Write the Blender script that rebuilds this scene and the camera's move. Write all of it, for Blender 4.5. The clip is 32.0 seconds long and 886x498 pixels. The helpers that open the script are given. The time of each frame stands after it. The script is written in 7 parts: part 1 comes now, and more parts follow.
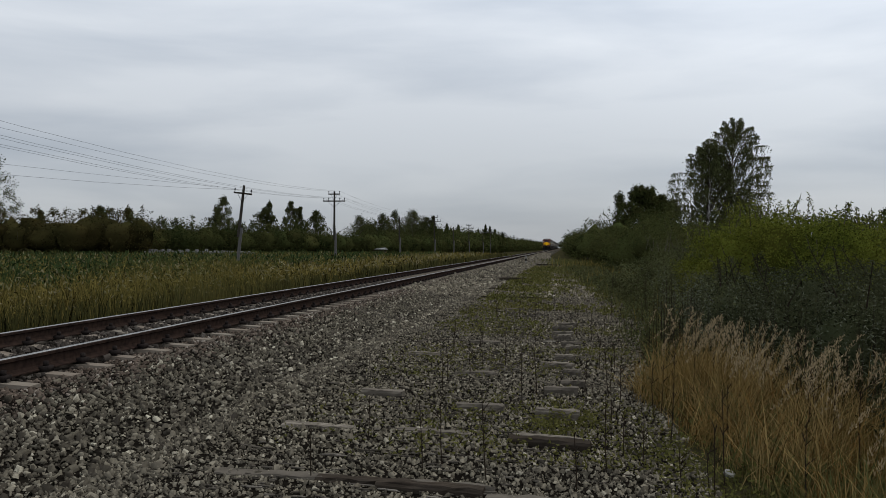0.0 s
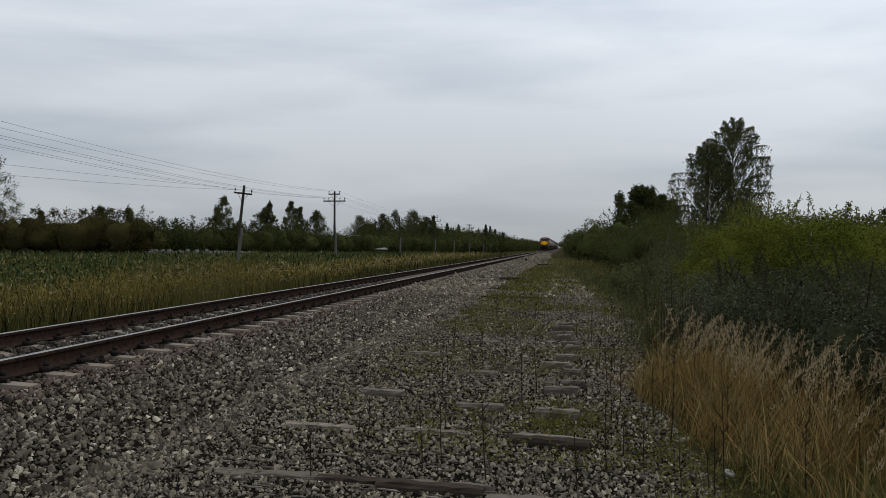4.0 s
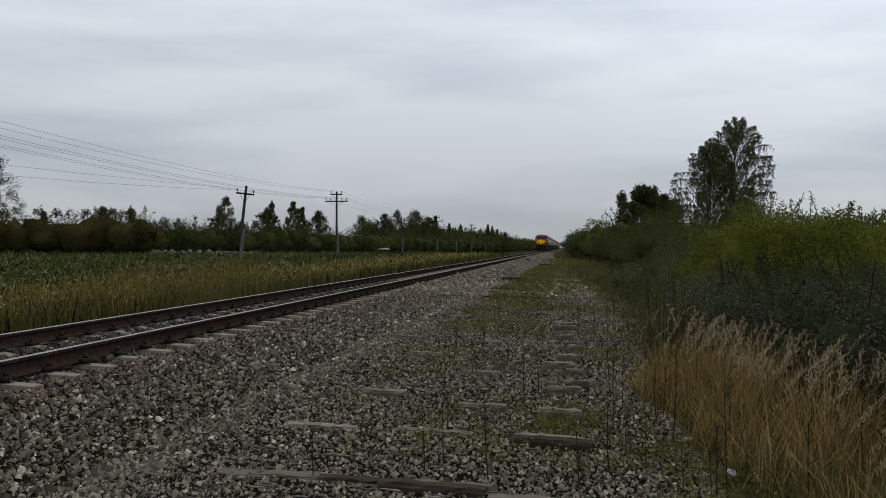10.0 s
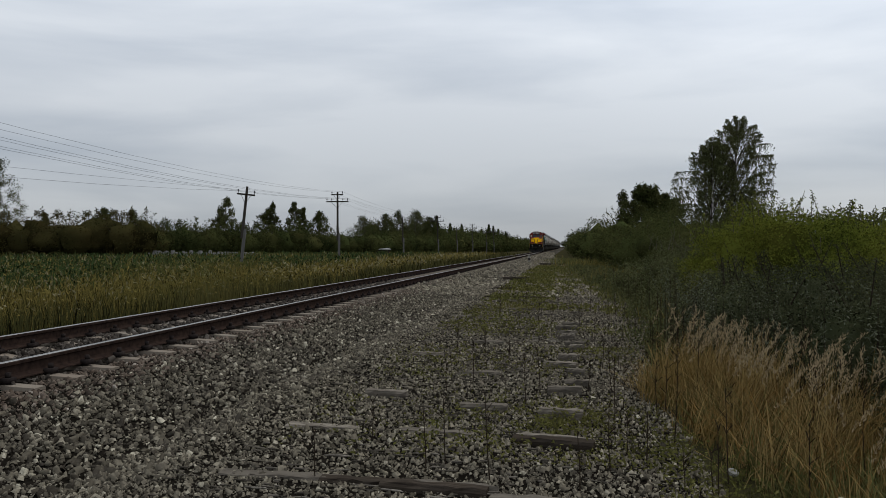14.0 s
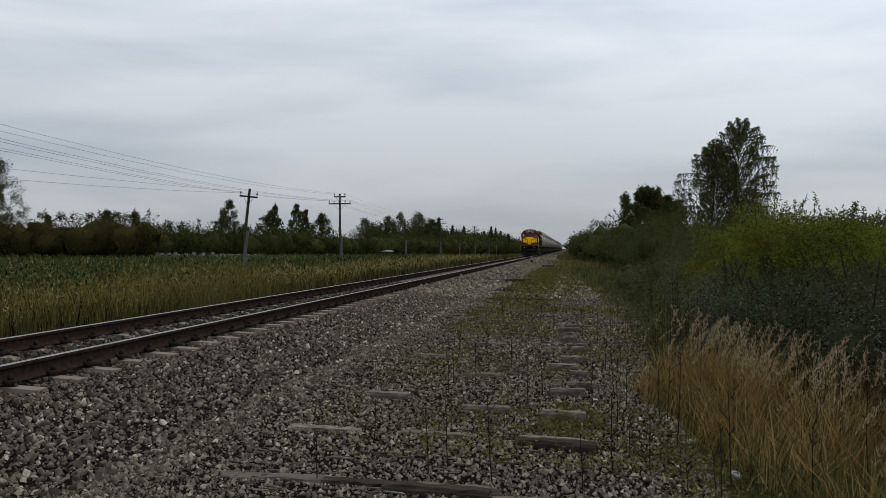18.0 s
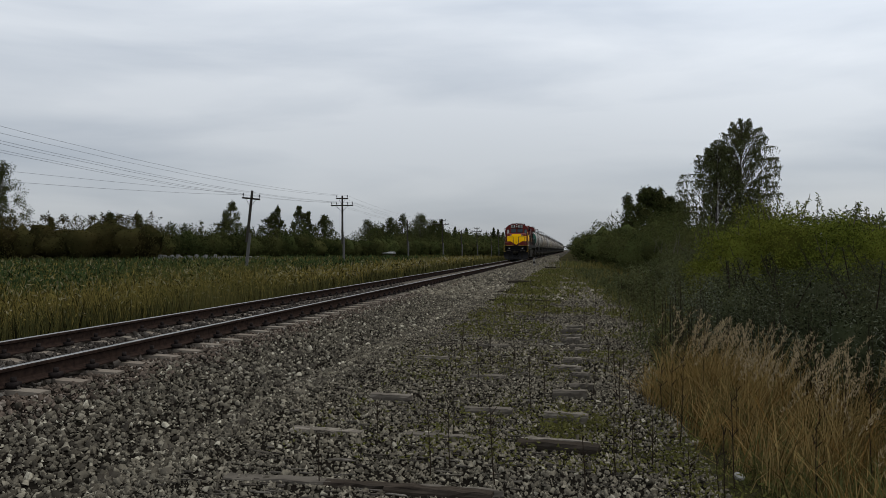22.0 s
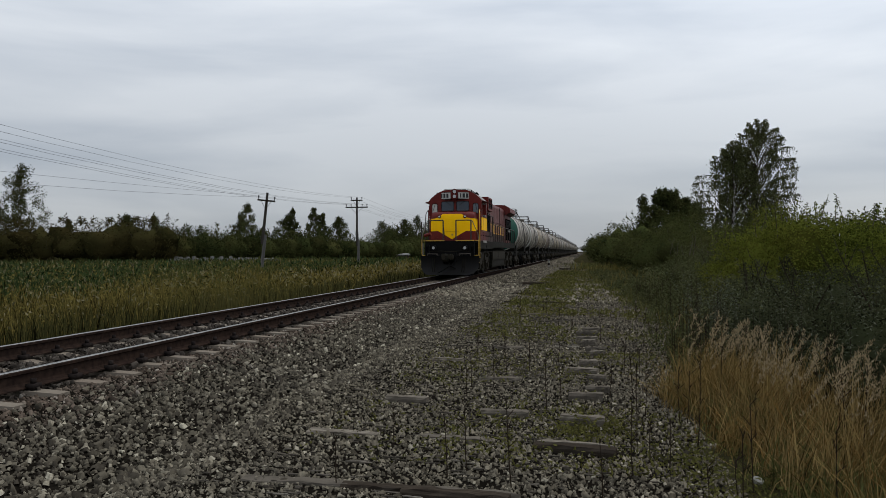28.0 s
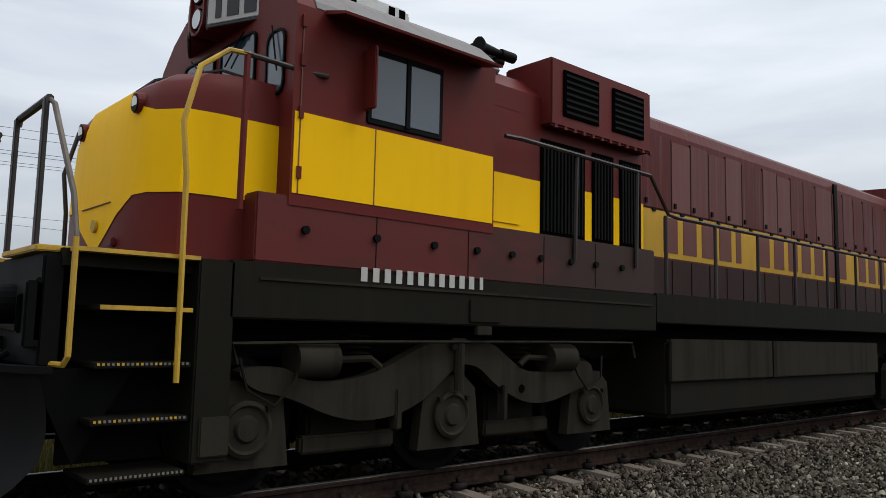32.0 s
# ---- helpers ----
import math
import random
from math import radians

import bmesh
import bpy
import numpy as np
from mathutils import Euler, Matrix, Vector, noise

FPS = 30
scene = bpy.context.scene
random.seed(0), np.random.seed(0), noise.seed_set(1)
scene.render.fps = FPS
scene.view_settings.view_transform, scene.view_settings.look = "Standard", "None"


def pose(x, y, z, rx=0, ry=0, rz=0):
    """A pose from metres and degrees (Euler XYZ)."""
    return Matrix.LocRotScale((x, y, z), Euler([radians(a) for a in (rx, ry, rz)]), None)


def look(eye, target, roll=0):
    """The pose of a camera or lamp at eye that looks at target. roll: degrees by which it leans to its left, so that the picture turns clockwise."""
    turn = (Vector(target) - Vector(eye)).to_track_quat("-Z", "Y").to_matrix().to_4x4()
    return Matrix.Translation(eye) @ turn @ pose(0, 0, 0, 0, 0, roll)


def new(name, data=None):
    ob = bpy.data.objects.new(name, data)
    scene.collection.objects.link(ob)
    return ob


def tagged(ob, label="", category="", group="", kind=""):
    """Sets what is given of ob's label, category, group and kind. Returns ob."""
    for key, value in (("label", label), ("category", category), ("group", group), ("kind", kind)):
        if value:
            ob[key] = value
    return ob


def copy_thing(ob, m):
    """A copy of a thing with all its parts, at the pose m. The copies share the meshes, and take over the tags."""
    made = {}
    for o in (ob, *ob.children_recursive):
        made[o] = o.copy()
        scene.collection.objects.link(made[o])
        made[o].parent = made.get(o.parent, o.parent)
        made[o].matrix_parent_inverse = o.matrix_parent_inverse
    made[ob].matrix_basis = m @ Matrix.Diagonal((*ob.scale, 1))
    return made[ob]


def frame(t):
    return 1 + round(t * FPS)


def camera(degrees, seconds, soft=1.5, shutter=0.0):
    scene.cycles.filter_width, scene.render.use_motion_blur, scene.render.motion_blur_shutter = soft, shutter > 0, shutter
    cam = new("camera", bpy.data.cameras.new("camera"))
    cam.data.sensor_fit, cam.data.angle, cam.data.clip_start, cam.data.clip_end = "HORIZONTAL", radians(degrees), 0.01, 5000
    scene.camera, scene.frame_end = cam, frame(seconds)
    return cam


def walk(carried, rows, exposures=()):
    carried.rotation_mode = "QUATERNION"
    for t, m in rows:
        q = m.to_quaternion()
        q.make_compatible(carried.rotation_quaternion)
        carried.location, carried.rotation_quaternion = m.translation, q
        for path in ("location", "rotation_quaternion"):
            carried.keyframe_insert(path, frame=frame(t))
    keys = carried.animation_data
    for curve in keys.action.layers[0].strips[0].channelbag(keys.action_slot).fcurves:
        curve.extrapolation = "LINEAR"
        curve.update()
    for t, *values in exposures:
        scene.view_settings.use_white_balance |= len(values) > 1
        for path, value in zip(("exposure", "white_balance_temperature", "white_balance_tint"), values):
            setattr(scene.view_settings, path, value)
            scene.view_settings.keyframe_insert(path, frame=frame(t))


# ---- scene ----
# ---- the camera, held by hand beside the line; it turns after the train at the end ----
cam = camera(59.5, 32.0, 0.5)
# seconds, place, heading to the left of the line, tilt up, lean to the right
PATH = [
    (0, 0.009, 0.003, 1.560, 8.896, -0.164, -0.283),
    (1, 0.006, 0.000, 1.560, 8.904, -0.206, -0.360),
    (2, 0.007, 0.004, 1.562, 8.884, -0.169, -0.334),
    (3, 0.007, 0.003, 1.561, 8.924, -0.171, -0.244),
    (3.5, 0.010, 0.004, 1.560, 8.900, -0.164, -0.253),
    (5.5, 0.014, 0.002, 1.562, 9.048, -0.299, -0.118),
    (6, 0.012, 0.004, 1.559, 9.077, -0.357, -0.104),
    (7, 0.010, 0.001, 1.561, 8.980, -0.210, -0.322),
    (8, 0.010, -0.000, 1.563, 9.044, -0.142, -0.174),
    (9, 0.012, 0.000, 1.561, 9.089, -0.107, -0.233),
    (10, 0.014, 0.002, 1.560, 9.070, -0.167, -0.164),
    (11, 0.016, -0.001, 1.562, 9.100, -0.193, 0.100),
    (12, 0.019, -0.001, 1.562, 9.135, -0.193, 0.077),
    (13, 0.016, -0.004, 1.562, 9.123, -0.184, -0.056),
    (14, 0.017, -0.001, 1.563, 9.151, -0.172, 0.048),
    (14.5, 0.017, -0.000, 1.567, 9.200, -0.137, 0.132),
    (16.5, 0.016, -0.002, 1.565, 9.190, -0.106, 0.121),
    (17, 0.016, -0.001, 1.563, 9.218, -0.091, 0.120),
    (18, 0.017, 0.000, 1.563, 9.322, -0.020, 0.053),
    (19, 0.018, 0.002, 1.565, 9.323, 0.079, 0.266),
    (20, 0.017, 0.003, 1.563, 9.296, 0.188, 0.104),
    (21, 0.022, 0.004, 1.562, 9.404, 0.069, 0.251),
    (22, 0.021, 0.006, 1.565, 9.507, 0.089, 0.176),
    (23, 0.016, 0.005, 1.562, 9.518, 0.134, -0.060),
    (24, 0.007, 0.005, 1.568, 9.628, 0.124, -0.116),
    (25, 0.009, 0.001, 1.569, 9.836, 0.136, 0.105),
    (25.5, 0.009, 0.002, 1.570, 9.873, 0.141, 0.138),
    (27.5, 0.010, 0.002, 1.571, 10.369, 0.171, 0.148),
    (28, 0.006, 0.001, 1.571, 10.556, 0.209, 0.211),
    (29, 0.005, 0.001, 1.575, 11.058, 0.449, 0.162),
    (30, 0.009, -0.003, 1.575, 12.119, 0.609, 0.470),
    (30.5, -0.061, -0.008, 1.605, 14.802, 0.785, -0.313),
    (31, -0.006, -0.016, 1.666, 22.070, 1.765, -1.063),
    (31.5, 0.077, -0.036, 1.723, 33.726, 3.301, -1.286),
    (32, -0.114, -0.031, 1.637, 48.411, 6.137, -1.269),
]


def aim(x, y, z, heading, tilt, lean):
    a, b = radians(heading), radians(tilt)
    return look((x, y, z), (x - math.sin(a) * math.cos(b), y + math.cos(a) * math.cos(b), z + math.sin(b)), -lean)


walk(cam, [(t, aim(*p)) for t, *p in PATH], [(0, 0.0), (30.5, 0.0), (32, 0.15)])

# ---- world and light: a bright overcast sky, the sun hidden behind thin cloud ----
SUN_TURN, SUN_UP = 42.0, 52.0
world = bpy.data.worlds.new("overcast")
scene.world = world
world.use_nodes = True
nt = world.node_tree
nt.nodes.clear()


def wnode(kind, **values):
    n = nt.nodes.new(kind)
    for k, v in values.items():
        n.inputs[k].default_value = v
    return n


SUN_WAY = (math.sin(radians(SUN_TURN)) * math.cos(radians(SUN_UP)), math.cos(radians(SUN_TURN)) * math.cos(radians(SUN_UP)), math.sin(radians(SUN_UP)))
sky = nt.nodes.new("ShaderNodeTexSky")
sky.sky_type, sky.sun_disc = "NISHITA", False
sky.sun_elevation, sky.sun_rotation = radians(SUN_UP), radians(SUN_TURN)
dim = wnode("ShaderNodeVectorMath")
dim.operation = "SCALE"
dim.inputs["Scale"].default_value = 0.008
nt.links.new(sky.outputs[0], dim.inputs[0])
coord = nt.nodes.new("ShaderNodeTexCoord")
flat = nt.nodes.new("ShaderNodeMapping")
flat.inputs["Scale"].default_value = (1.0, 1.0, 5.5)
flat.inputs["Location"].default_value = (0.35, 0.9, 0.2)
nt.links.new(coord.outputs["Generated"], flat.inputs[0])
puffs = wnode("ShaderNodeTexNoise", Scale=2.3, Detail=5.0, Roughness=0.48, Distortion=0.25)
nt.links.new(flat.outputs[0], puffs.inputs["Vector"])
bands = nt.nodes.new("ShaderNodeValToRGB")
bands.color_ramp.elements[0].position, bands.color_ramp.elements[0].color = 0.30, (0.525, 0.582, 0.662, 1)
bands.color_ramp.elements[1].position, bands.color_ramp.elements[1].color = 0.62, (0.765, 0.808, 0.862, 1)
nt.links.new(puffs.outputs[0], bands.inputs[0])
# the cloud is brighter overhead than low down
parts_xyz = nt.nodes.new("ShaderNodeSeparateXYZ")
nt.links.new(coord.outputs["Generated"], parts_xyz.inputs[0])
rise = nt.nodes.new("ShaderNodeMapRange")
rise.inputs["From Min"].default_value, rise.inputs["From Max"].default_value = 0.0, 0.30
rise.inputs["To Min"].default_value, rise.inputs["To Max"].default_value = 0.55, 1.0
nt.links.new(parts_xyz.outputs["Z"], rise.inputs[0])
# and thins out towards the zenith
crest = nt.nodes.new("ShaderNodeMapRange")
crest.inputs["From Min"].default_value, crest.inputs["From Max"].default_value = 0.38, 0.95
crest.inputs["To Min"].default_value, crest.inputs["To Max"].default_value = 0.0, 0.45
nt.links.new(parts_xyz.outputs["Z"], crest.inputs[0])
height_sum = nt.nodes.new("ShaderNodeMath")
height_sum.operation = "ADD"
nt.links.new(rise.outputs[0], height_sum.inputs[0])
nt.links.new(crest.outputs[0], height_sum.inputs[1])
# the cloud glows round the hidden sun
facing = nt.nodes.new("ShaderNodeVectorMath")
facing.operation = "DOT_PRODUCT"
facing.inputs[1].default_value = SUN_WAY
nt.links.new(coord.outputs["Generated"], facing.inputs[0])
halo = nt.nodes.new("ShaderNodeMapRange")
halo.interpolation_type = "SMOOTHSTEP"
halo.inputs["From Min"].default_value, halo.inputs["From Max"].default_value = 0.5, 1.0
halo.inputs["To Min"].default_value, halo.inputs["To Max"].default_value = -0.03, 0.30
nt.links.new(facing.outputs["Value"], halo.inputs[0])
halo_sum = nt.nodes.new("ShaderNodeMath")
halo_sum.operation = "ADD"
nt.links.new(height_sum.outputs[0], halo_sum.inputs[0])
nt.links.new(halo.outputs[0], halo_sum.inputs[1])
lift = nt.nodes.new("ShaderNodeVectorMath")
lift.operation = "SCALE"
nt.links.new(bands.outputs[0], lift.inputs[0])
nt.links.new(halo_sum.outputs[0], lift.inputs["Scale"])
both = nt.nodes.new("ShaderNodeVectorMath")
both.operation = "ADD"
nt.links.new(lift.outputs[0], both.inputs[0])
nt.links.new(dim.outputs[0], both.inputs[1])
glow = wnode("ShaderNodeBackground", Strength=1.0)
nt.links.new(both.outputs[0], glow.inputs[0])
wout = nt.nodes.new("ShaderNodeOutputWorld")
nt.links.new(glow.outputs[0], wout.inputs[0])

sun = new("sun", bpy.data.lights.new("sun", "SUN"))
sun.data.energy, sun.data.angle, sun.data.color = 1.0, radians(24), (1.0, 0.96, 0.9)
# the sun stands high ahead, behind the brightest part of the cloud
sun.matrix_world = look((20 * SUN_WAY[0], 20 * SUN_WAY[1], 20 * SUN_WAY[2]), (0, 0, 0))

# ---- materials ----


class Mat:
    """Small helper to write node materials."""

    def __init__(self, name, rough=0.7, metal=0.0, spec=0.4):
        self.m = bpy.data.materials.new(name)
        self.m.use_nodes = True
        self.t = self.m.node_tree
        self.b = self.t.nodes["Principled BSDF"]
        self.b.inputs["Roughness"].default_value = rough
        self.b.inputs["Metallic"].default_value = metal
        self.b.inputs["Specular IOR Level"].default_value = spec

    def node(self, kind, **values):
        n = self.t.nodes.new(kind)
        for k, v in values.items():
            n.inputs[k].default_value = v
        return n

    def link(self, a, b):
        self.t.links.new(a, b)

    def where(self, stretch=(1, 1, 1), space="Object"):
        c = self.node("ShaderNodeTexCoord")
        m = self.node("ShaderNodeMapping", Scale=stretch)
        self.link(c.outputs[space], m.inputs[0])
        return m.outputs[0]

    def noise(self, vec, scale, detail=4.0, rough=0.55):
        n = self.node("ShaderNodeTexNoise", Scale=scale, Detail=detail, Roughness=rough)
        self.link(vec, n.inputs["Vector"])
        return n.outputs[0]

    def ramp(self, fac, stops):
        r = self.node("ShaderNodeValToRGB")
        e = r.color_ramp.elements
        while len(e) < len(stops):
            e.new(0.5)
        for i, (p, c) in enumerate(stops):
            e[i].position, e[i].color = p, (*c, 1)
        self.link(fac, r.inputs[0])
        return r.outputs[0]

    def mix(self, fac, a, b, mode="MIX"):
        n = self.node("ShaderNodeMix")
        n.data_type, n.blend_type = "RGBA", mode
        for v, k in ((fac, 0), (a, 6), (b, 7)):
            if isinstance(v, (int, float)):
                n.inputs[k].default_value = v
            elif isinstance(v, tuple):
                n.inputs[k].default_value = (*v, 1)
            else:
                self.link(v, n.inputs[k])
        return n.outputs[2]

    def base(self, c):
        if isinstance(c, tuple):
            self.b.inputs["Base Color"].default_value = (*c, 1)
        else:
            self.link(c, self.b.inputs["Base Color"])
        return self

    def bump(self, height, strength=0.4, distance=0.01):
        n = self.node("ShaderNodeBump", Strength=strength, Distance=distance)
        self.link(height, n.inputs["Height"])
        self.link(n.outputs[0], self.b.inputs["Normal"])
        return self

    def roughness(self, fac, lo, hi):
        n = self.node("ShaderNodeMapRange")
        n.inputs["To Min"].default_value, n.inputs["To Max"].default_value = lo, hi
        self.link(fac, n.inputs[0])
        self.link(n.outputs[0], self.b.inputs["Roughness"])
        return self

    def island(self):
        return self.node("ShaderNodeNewGeometry").outputs["Random Per Island"]

    def each(self):
        return self.node("ShaderNodeObjectInfo").outputs["Random"]


def paint(name, colour, worn, rough=0.45, dirt=0.35, scale=1.2, streak=3.0, metal=0.0, dust=(0.11, 0.09, 0.07), spec=0.35, faded=None):
    """Weathered paint: broad fading, downward streaks of dirt, fine specks."""
    m = Mat(name, rough, metal, spec)
    v = m.where()
    wide = m.noise(v, scale, 5)
    runs = m.noise(m.where((streak, streak, 0.25)), 2.2, 4)
    fine = m.noise(v, 45, 3)
    c = m.mix(wide, colour, worn)
    if faded:
        c = m.mix(m.ramp(m.each(), [(0.35, (0, 0, 0)), (0.9, (0.8,) * 3)]), c, faded)
    f = m.ramp(runs, [(0.48, (0, 0, 0)), (0.78, (dirt, dirt, dirt))])
    c = m.mix(f, c, dust)
    f2 = m.ramp(fine, [(0.60, (0, 0, 0)), (0.75, (dirt * 0.5,) * 3)])
    c = m.mix(f2, c, dust)
    m.base(c).roughness(wide, rough - 0.1, rough + 0.2)
    return m.bump(fine, 0.08, 0.004).m


def leafy(name, dark, light, warm, rough=0.6, lets=0.25, patch=(0.35, 0.35, 0.7, 0.55)):
    """Leaves or blades that differ one by one; a little light passes through."""
    m = Mat(name, rough, 0, 0.0)
    r = m.island()
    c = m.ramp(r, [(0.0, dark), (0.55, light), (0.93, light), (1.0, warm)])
    big = m.noise(m.where(), patch[0], 3)
    c = m.mix(m.ramp(big, [(patch[1], (0, 0, 0)), (patch[2], (patch[3],) * 3)]), c, warm)
    m.base(c)
    tr = m.node("ShaderNodeBsdfTranslucent")
    m.link(c, tr.inputs[0])
    mx = m.node("ShaderNodeMixShader", Fac=lets)
    m.link(m.b.outputs[0], mx.inputs[1])
    m.link(tr.outputs[0], mx.inputs[2])
    m.link(mx.outputs[0], m.t.nodes["Material Output"].inputs[0])
    return m.m


def stone_mat(name, stops, rough=0.9):
    m = Mat(name, rough, 0, 0.0)
    v = m.where()
    c = m.ramp(m.island(), stops)
    c = m.mix(m.ramp(m.noise(v, 60, 4), [(0.35, (0, 0, 0)), (0.75, (0.5,) * 3)]), c, (0.05, 0.045, 0.04))
    patch = m.noise(v, 0.7, 4)
    c = m.mix(m.ramp(patch, [(0.45, (0, 0, 0)), (0.72, (0.4,) * 3)]), c, (0.085, 0.075, 0.062))
    return m.base(c).bump(m.noise(v, 90, 3), 0.3, 0.004).m


BALLAST = stone_mat("ballast_stone", [(0, (0.024, 0.020, 0.015)), (0.4, (0.076, 0.066, 0.048)), (0.8, (0.148, 0.130, 0.096)), (0.94, (0.26, 0.232, 0.175)), (1, (0.48, 0.44, 0.340))])
GRAVEL = stone_mat("old_gravel", [(0, (0.030, 0.026, 0.018)), (0.4, (0.115, 0.100, 0.073)), (0.85, (0.215, 0.189, 0.140)), (0.96, (0.28, 0.25, 0.189)), (1, (0.40, 0.365, 0.281))])


RUSTY_STONE = stone_mat("rust_stained_ballast", [(0, (0.026, 0.018, 0.013)), (0.4, (0.080, 0.058, 0.043)), (0.9, (0.160, 0.125, 0.098)), (1, (0.36, 0.32, 0.27))])
TRACK_STONE = stone_mat("oily_ballast_stone", [(0, (0.014, 0.011, 0.009)), (0.5, (0.040, 0.033, 0.028)), (0.9, (0.085, 0.072, 0.06)), (1, (0.16, 0.145, 0.125))])


def bed_mat():
    """Ballast and gravel between the loose stones, and far off where single stones can't be told apart; grass creeps in."""
    m = Mat("gravel_bed", 0.95, 0, 0.0)
    v = m.where()
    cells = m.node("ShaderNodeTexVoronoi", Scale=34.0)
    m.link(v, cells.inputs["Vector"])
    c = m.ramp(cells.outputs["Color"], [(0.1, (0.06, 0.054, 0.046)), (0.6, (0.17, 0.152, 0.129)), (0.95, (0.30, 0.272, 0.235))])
    # near black between the cells: crevice shade painted into the colour
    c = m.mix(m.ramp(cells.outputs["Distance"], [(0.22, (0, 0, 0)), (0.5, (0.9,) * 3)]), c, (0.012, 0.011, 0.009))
    c = m.mix(m.ramp(m.noise(v, 0.5, 4), [(0.4, (0, 0, 0)), (0.7, (0.5,) * 3)]), c, (0.048, 0.042, 0.033))
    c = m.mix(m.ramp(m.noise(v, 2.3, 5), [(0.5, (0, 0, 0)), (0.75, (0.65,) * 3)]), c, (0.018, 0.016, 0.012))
    c = m.mix(m.ramp(m.noise(v, 1.1, 5), [(0.52, (0, 0, 0)), (0.72, (0.5,) * 3)]), c, (0.060, 0.056, 0.022))
    inv = m.node("ShaderNodeMath")
    inv.operation = "SUBTRACT"
    inv.inputs[0].default_value = 1.0
    m.link(cells.outputs["Distance"], inv.inputs[1])
    return m.base(c).bump(inv.outputs[0], 0.9, 0.03).m


def soil_mat():
    m = Mat("meadow_soil", 0.95, 0, 0.0)
    v = m.where()
    c = m.ramp(m.noise(v, 0.15, 5), [(0.3, (0.018, 0.017, 0.008)), (0.55, (0.034, 0.030, 0.014)), (0.75, (0.060, 0.048, 0.023))])
    c = m.mix(m.ramp(m.noise(v, 6, 4), [(0.4, (0, 0, 0)), (0.7, (0.6,) * 3)]), c, (0.03, 0.03, 0.014))
    return m.base(c).bump(m.noise(v, 9, 4), 0.7, 0.08).m


def wood_mat(name, dark, light, along=(0.6, 12, 12)):
    m = Mat(name, 0.9, 0, 0.0)
    v = m.where(along)
    g = m.noise(v, 4, 6, 0.65)
    c = m.ramp(g, [(0.3, dark), (0.7, light)])
    c = m.mix(m.each(), c, tuple(0.6 * (a + b) / 2 for a, b in zip(dark, light)))
    c = m.mix(m.ramp(m.noise(m.where(), 3, 4), [(0.45, (0, 0, 0)), (0.7, (0.6,) * 3)]), c, (0.035, 0.03, 0.025))
    return m.base(c).bump(g, 0.7, 0.012).m


def concrete_mat():
    m = Mat("sleeper_concrete", 0.9, 0, 0.0)
    v = m.where()
    c = m.mix(m.noise(v, 5, 5), (0.11, 0.093, 0.075), (0.24, 0.208, 0.168))
    c = m.mix(m.each(), c, (0.16, 0.132, 0.105))
    c = m.mix(m.ramp(m.noise(v, 2, 4), [(0.5, (0, 0, 0)), (0.75, (0.6,) * 3)]), c, (0.05, 0.036, 0.027))
    return m.base(c).bump(m.noise(v, 60, 3), 0.25, 0.004).m


def rust_mat(name, a, b, rough=0.8, metal=0.2):
    m = Mat(name, rough, 0.0, 0.0)
    v = m.where()
    n = m.noise(v, 14, 5)
    c = m.ramp(n, [(0.3, a), (0.7, b)])
    return m.base(c).bump(n, 0.25, 0.004).m


def plain(name, colour, rough=0.6, metal=0.0, vary=0.25, scale=8, spec=0.4):
    m = Mat(name, rough, metal, spec)
    n = m.noise(m.where(), scale, 4)
    d = tuple(x * (1 - vary) for x in colour)
    return m.base(m.mix(n, colour, d)).roughness(n, rough - 0.05, min(1, rough + 0.12)).m


def bark_mat(name, pale, dark, scale=6):
    m = Mat(name, 0.9, 0, 0.0)
    n = m.noise(m.where((1, 1, 0.35)), scale, 5, 0.7)
    return m.base(m.ramp(n, [(0.42, pale), (0.6, dark)])).bump(n, 0.6, 0.02).m


BED, SOIL = bed_mat(), soil_mat()
# near-black ground under the loose stones: shade of their gaps is painted in
GAP_SHADE = rust_mat("stone_gap_shade", (0.004, 0.0034, 0.0026), (0.013, 0.011, 0.0085), 0.95, 0.0)
TRACK_BED = rust_mat("oily_ballast_bed", (0.012, 0.010, 0.008), (0.045, 0.037, 0.030), 0.95, 0.0)
CONCRETE = concrete_mat()
OLD_WOOD = wood_mat("weathered_sleeper_wood", (0.048, 0.040, 0.031), (0.28, 0.245, 0.20))
DARK_WOOD = wood_mat("tarred_wood", (0.014, 0.011, 0.009), (0.075, 0.060, 0.046))
POLE_WOOD = wood_mat("pole_wood", (0.030, 0.026, 0.022), (0.080, 0.072, 0.06), (9, 9, 0.5))
RUST = rust_mat("rail_rust", (0.014, 0.010, 0.009), (0.040, 0.026, 0.020))
STEEL = plain("worn_rail_head", (0.24, 0.235, 0.225), 0.45, 0.9, 0.5, 3)
CLIP = rust_mat("clip_iron", (0.012, 0.010, 0.010), (0.035, 0.028, 0.025))
WIRE = plain("wire_metal", (0.05, 0.05, 0.055), 0.6, 0.4)
CERAMIC = plain("insulator_ceramic", (0.05, 0.05, 0.055), 0.3)
BARK = bark_mat("bark", (0.10, 0.085, 0.07), (0.03, 0.025, 0.02))
BIRCH_BARK = bark_mat("birch_bark", (0.55, 0.53, 0.50), (0.05, 0.045, 0.04), 9)
CHIP_WOOD = stone_mat("wood_splinters", [(0, (0.03, 0.025, 0.020)), (0.5, (0.080, 0.068, 0.054)), (0.9, (0.15, 0.132, 0.108)), (1, (0.24, 0.215, 0.18))])
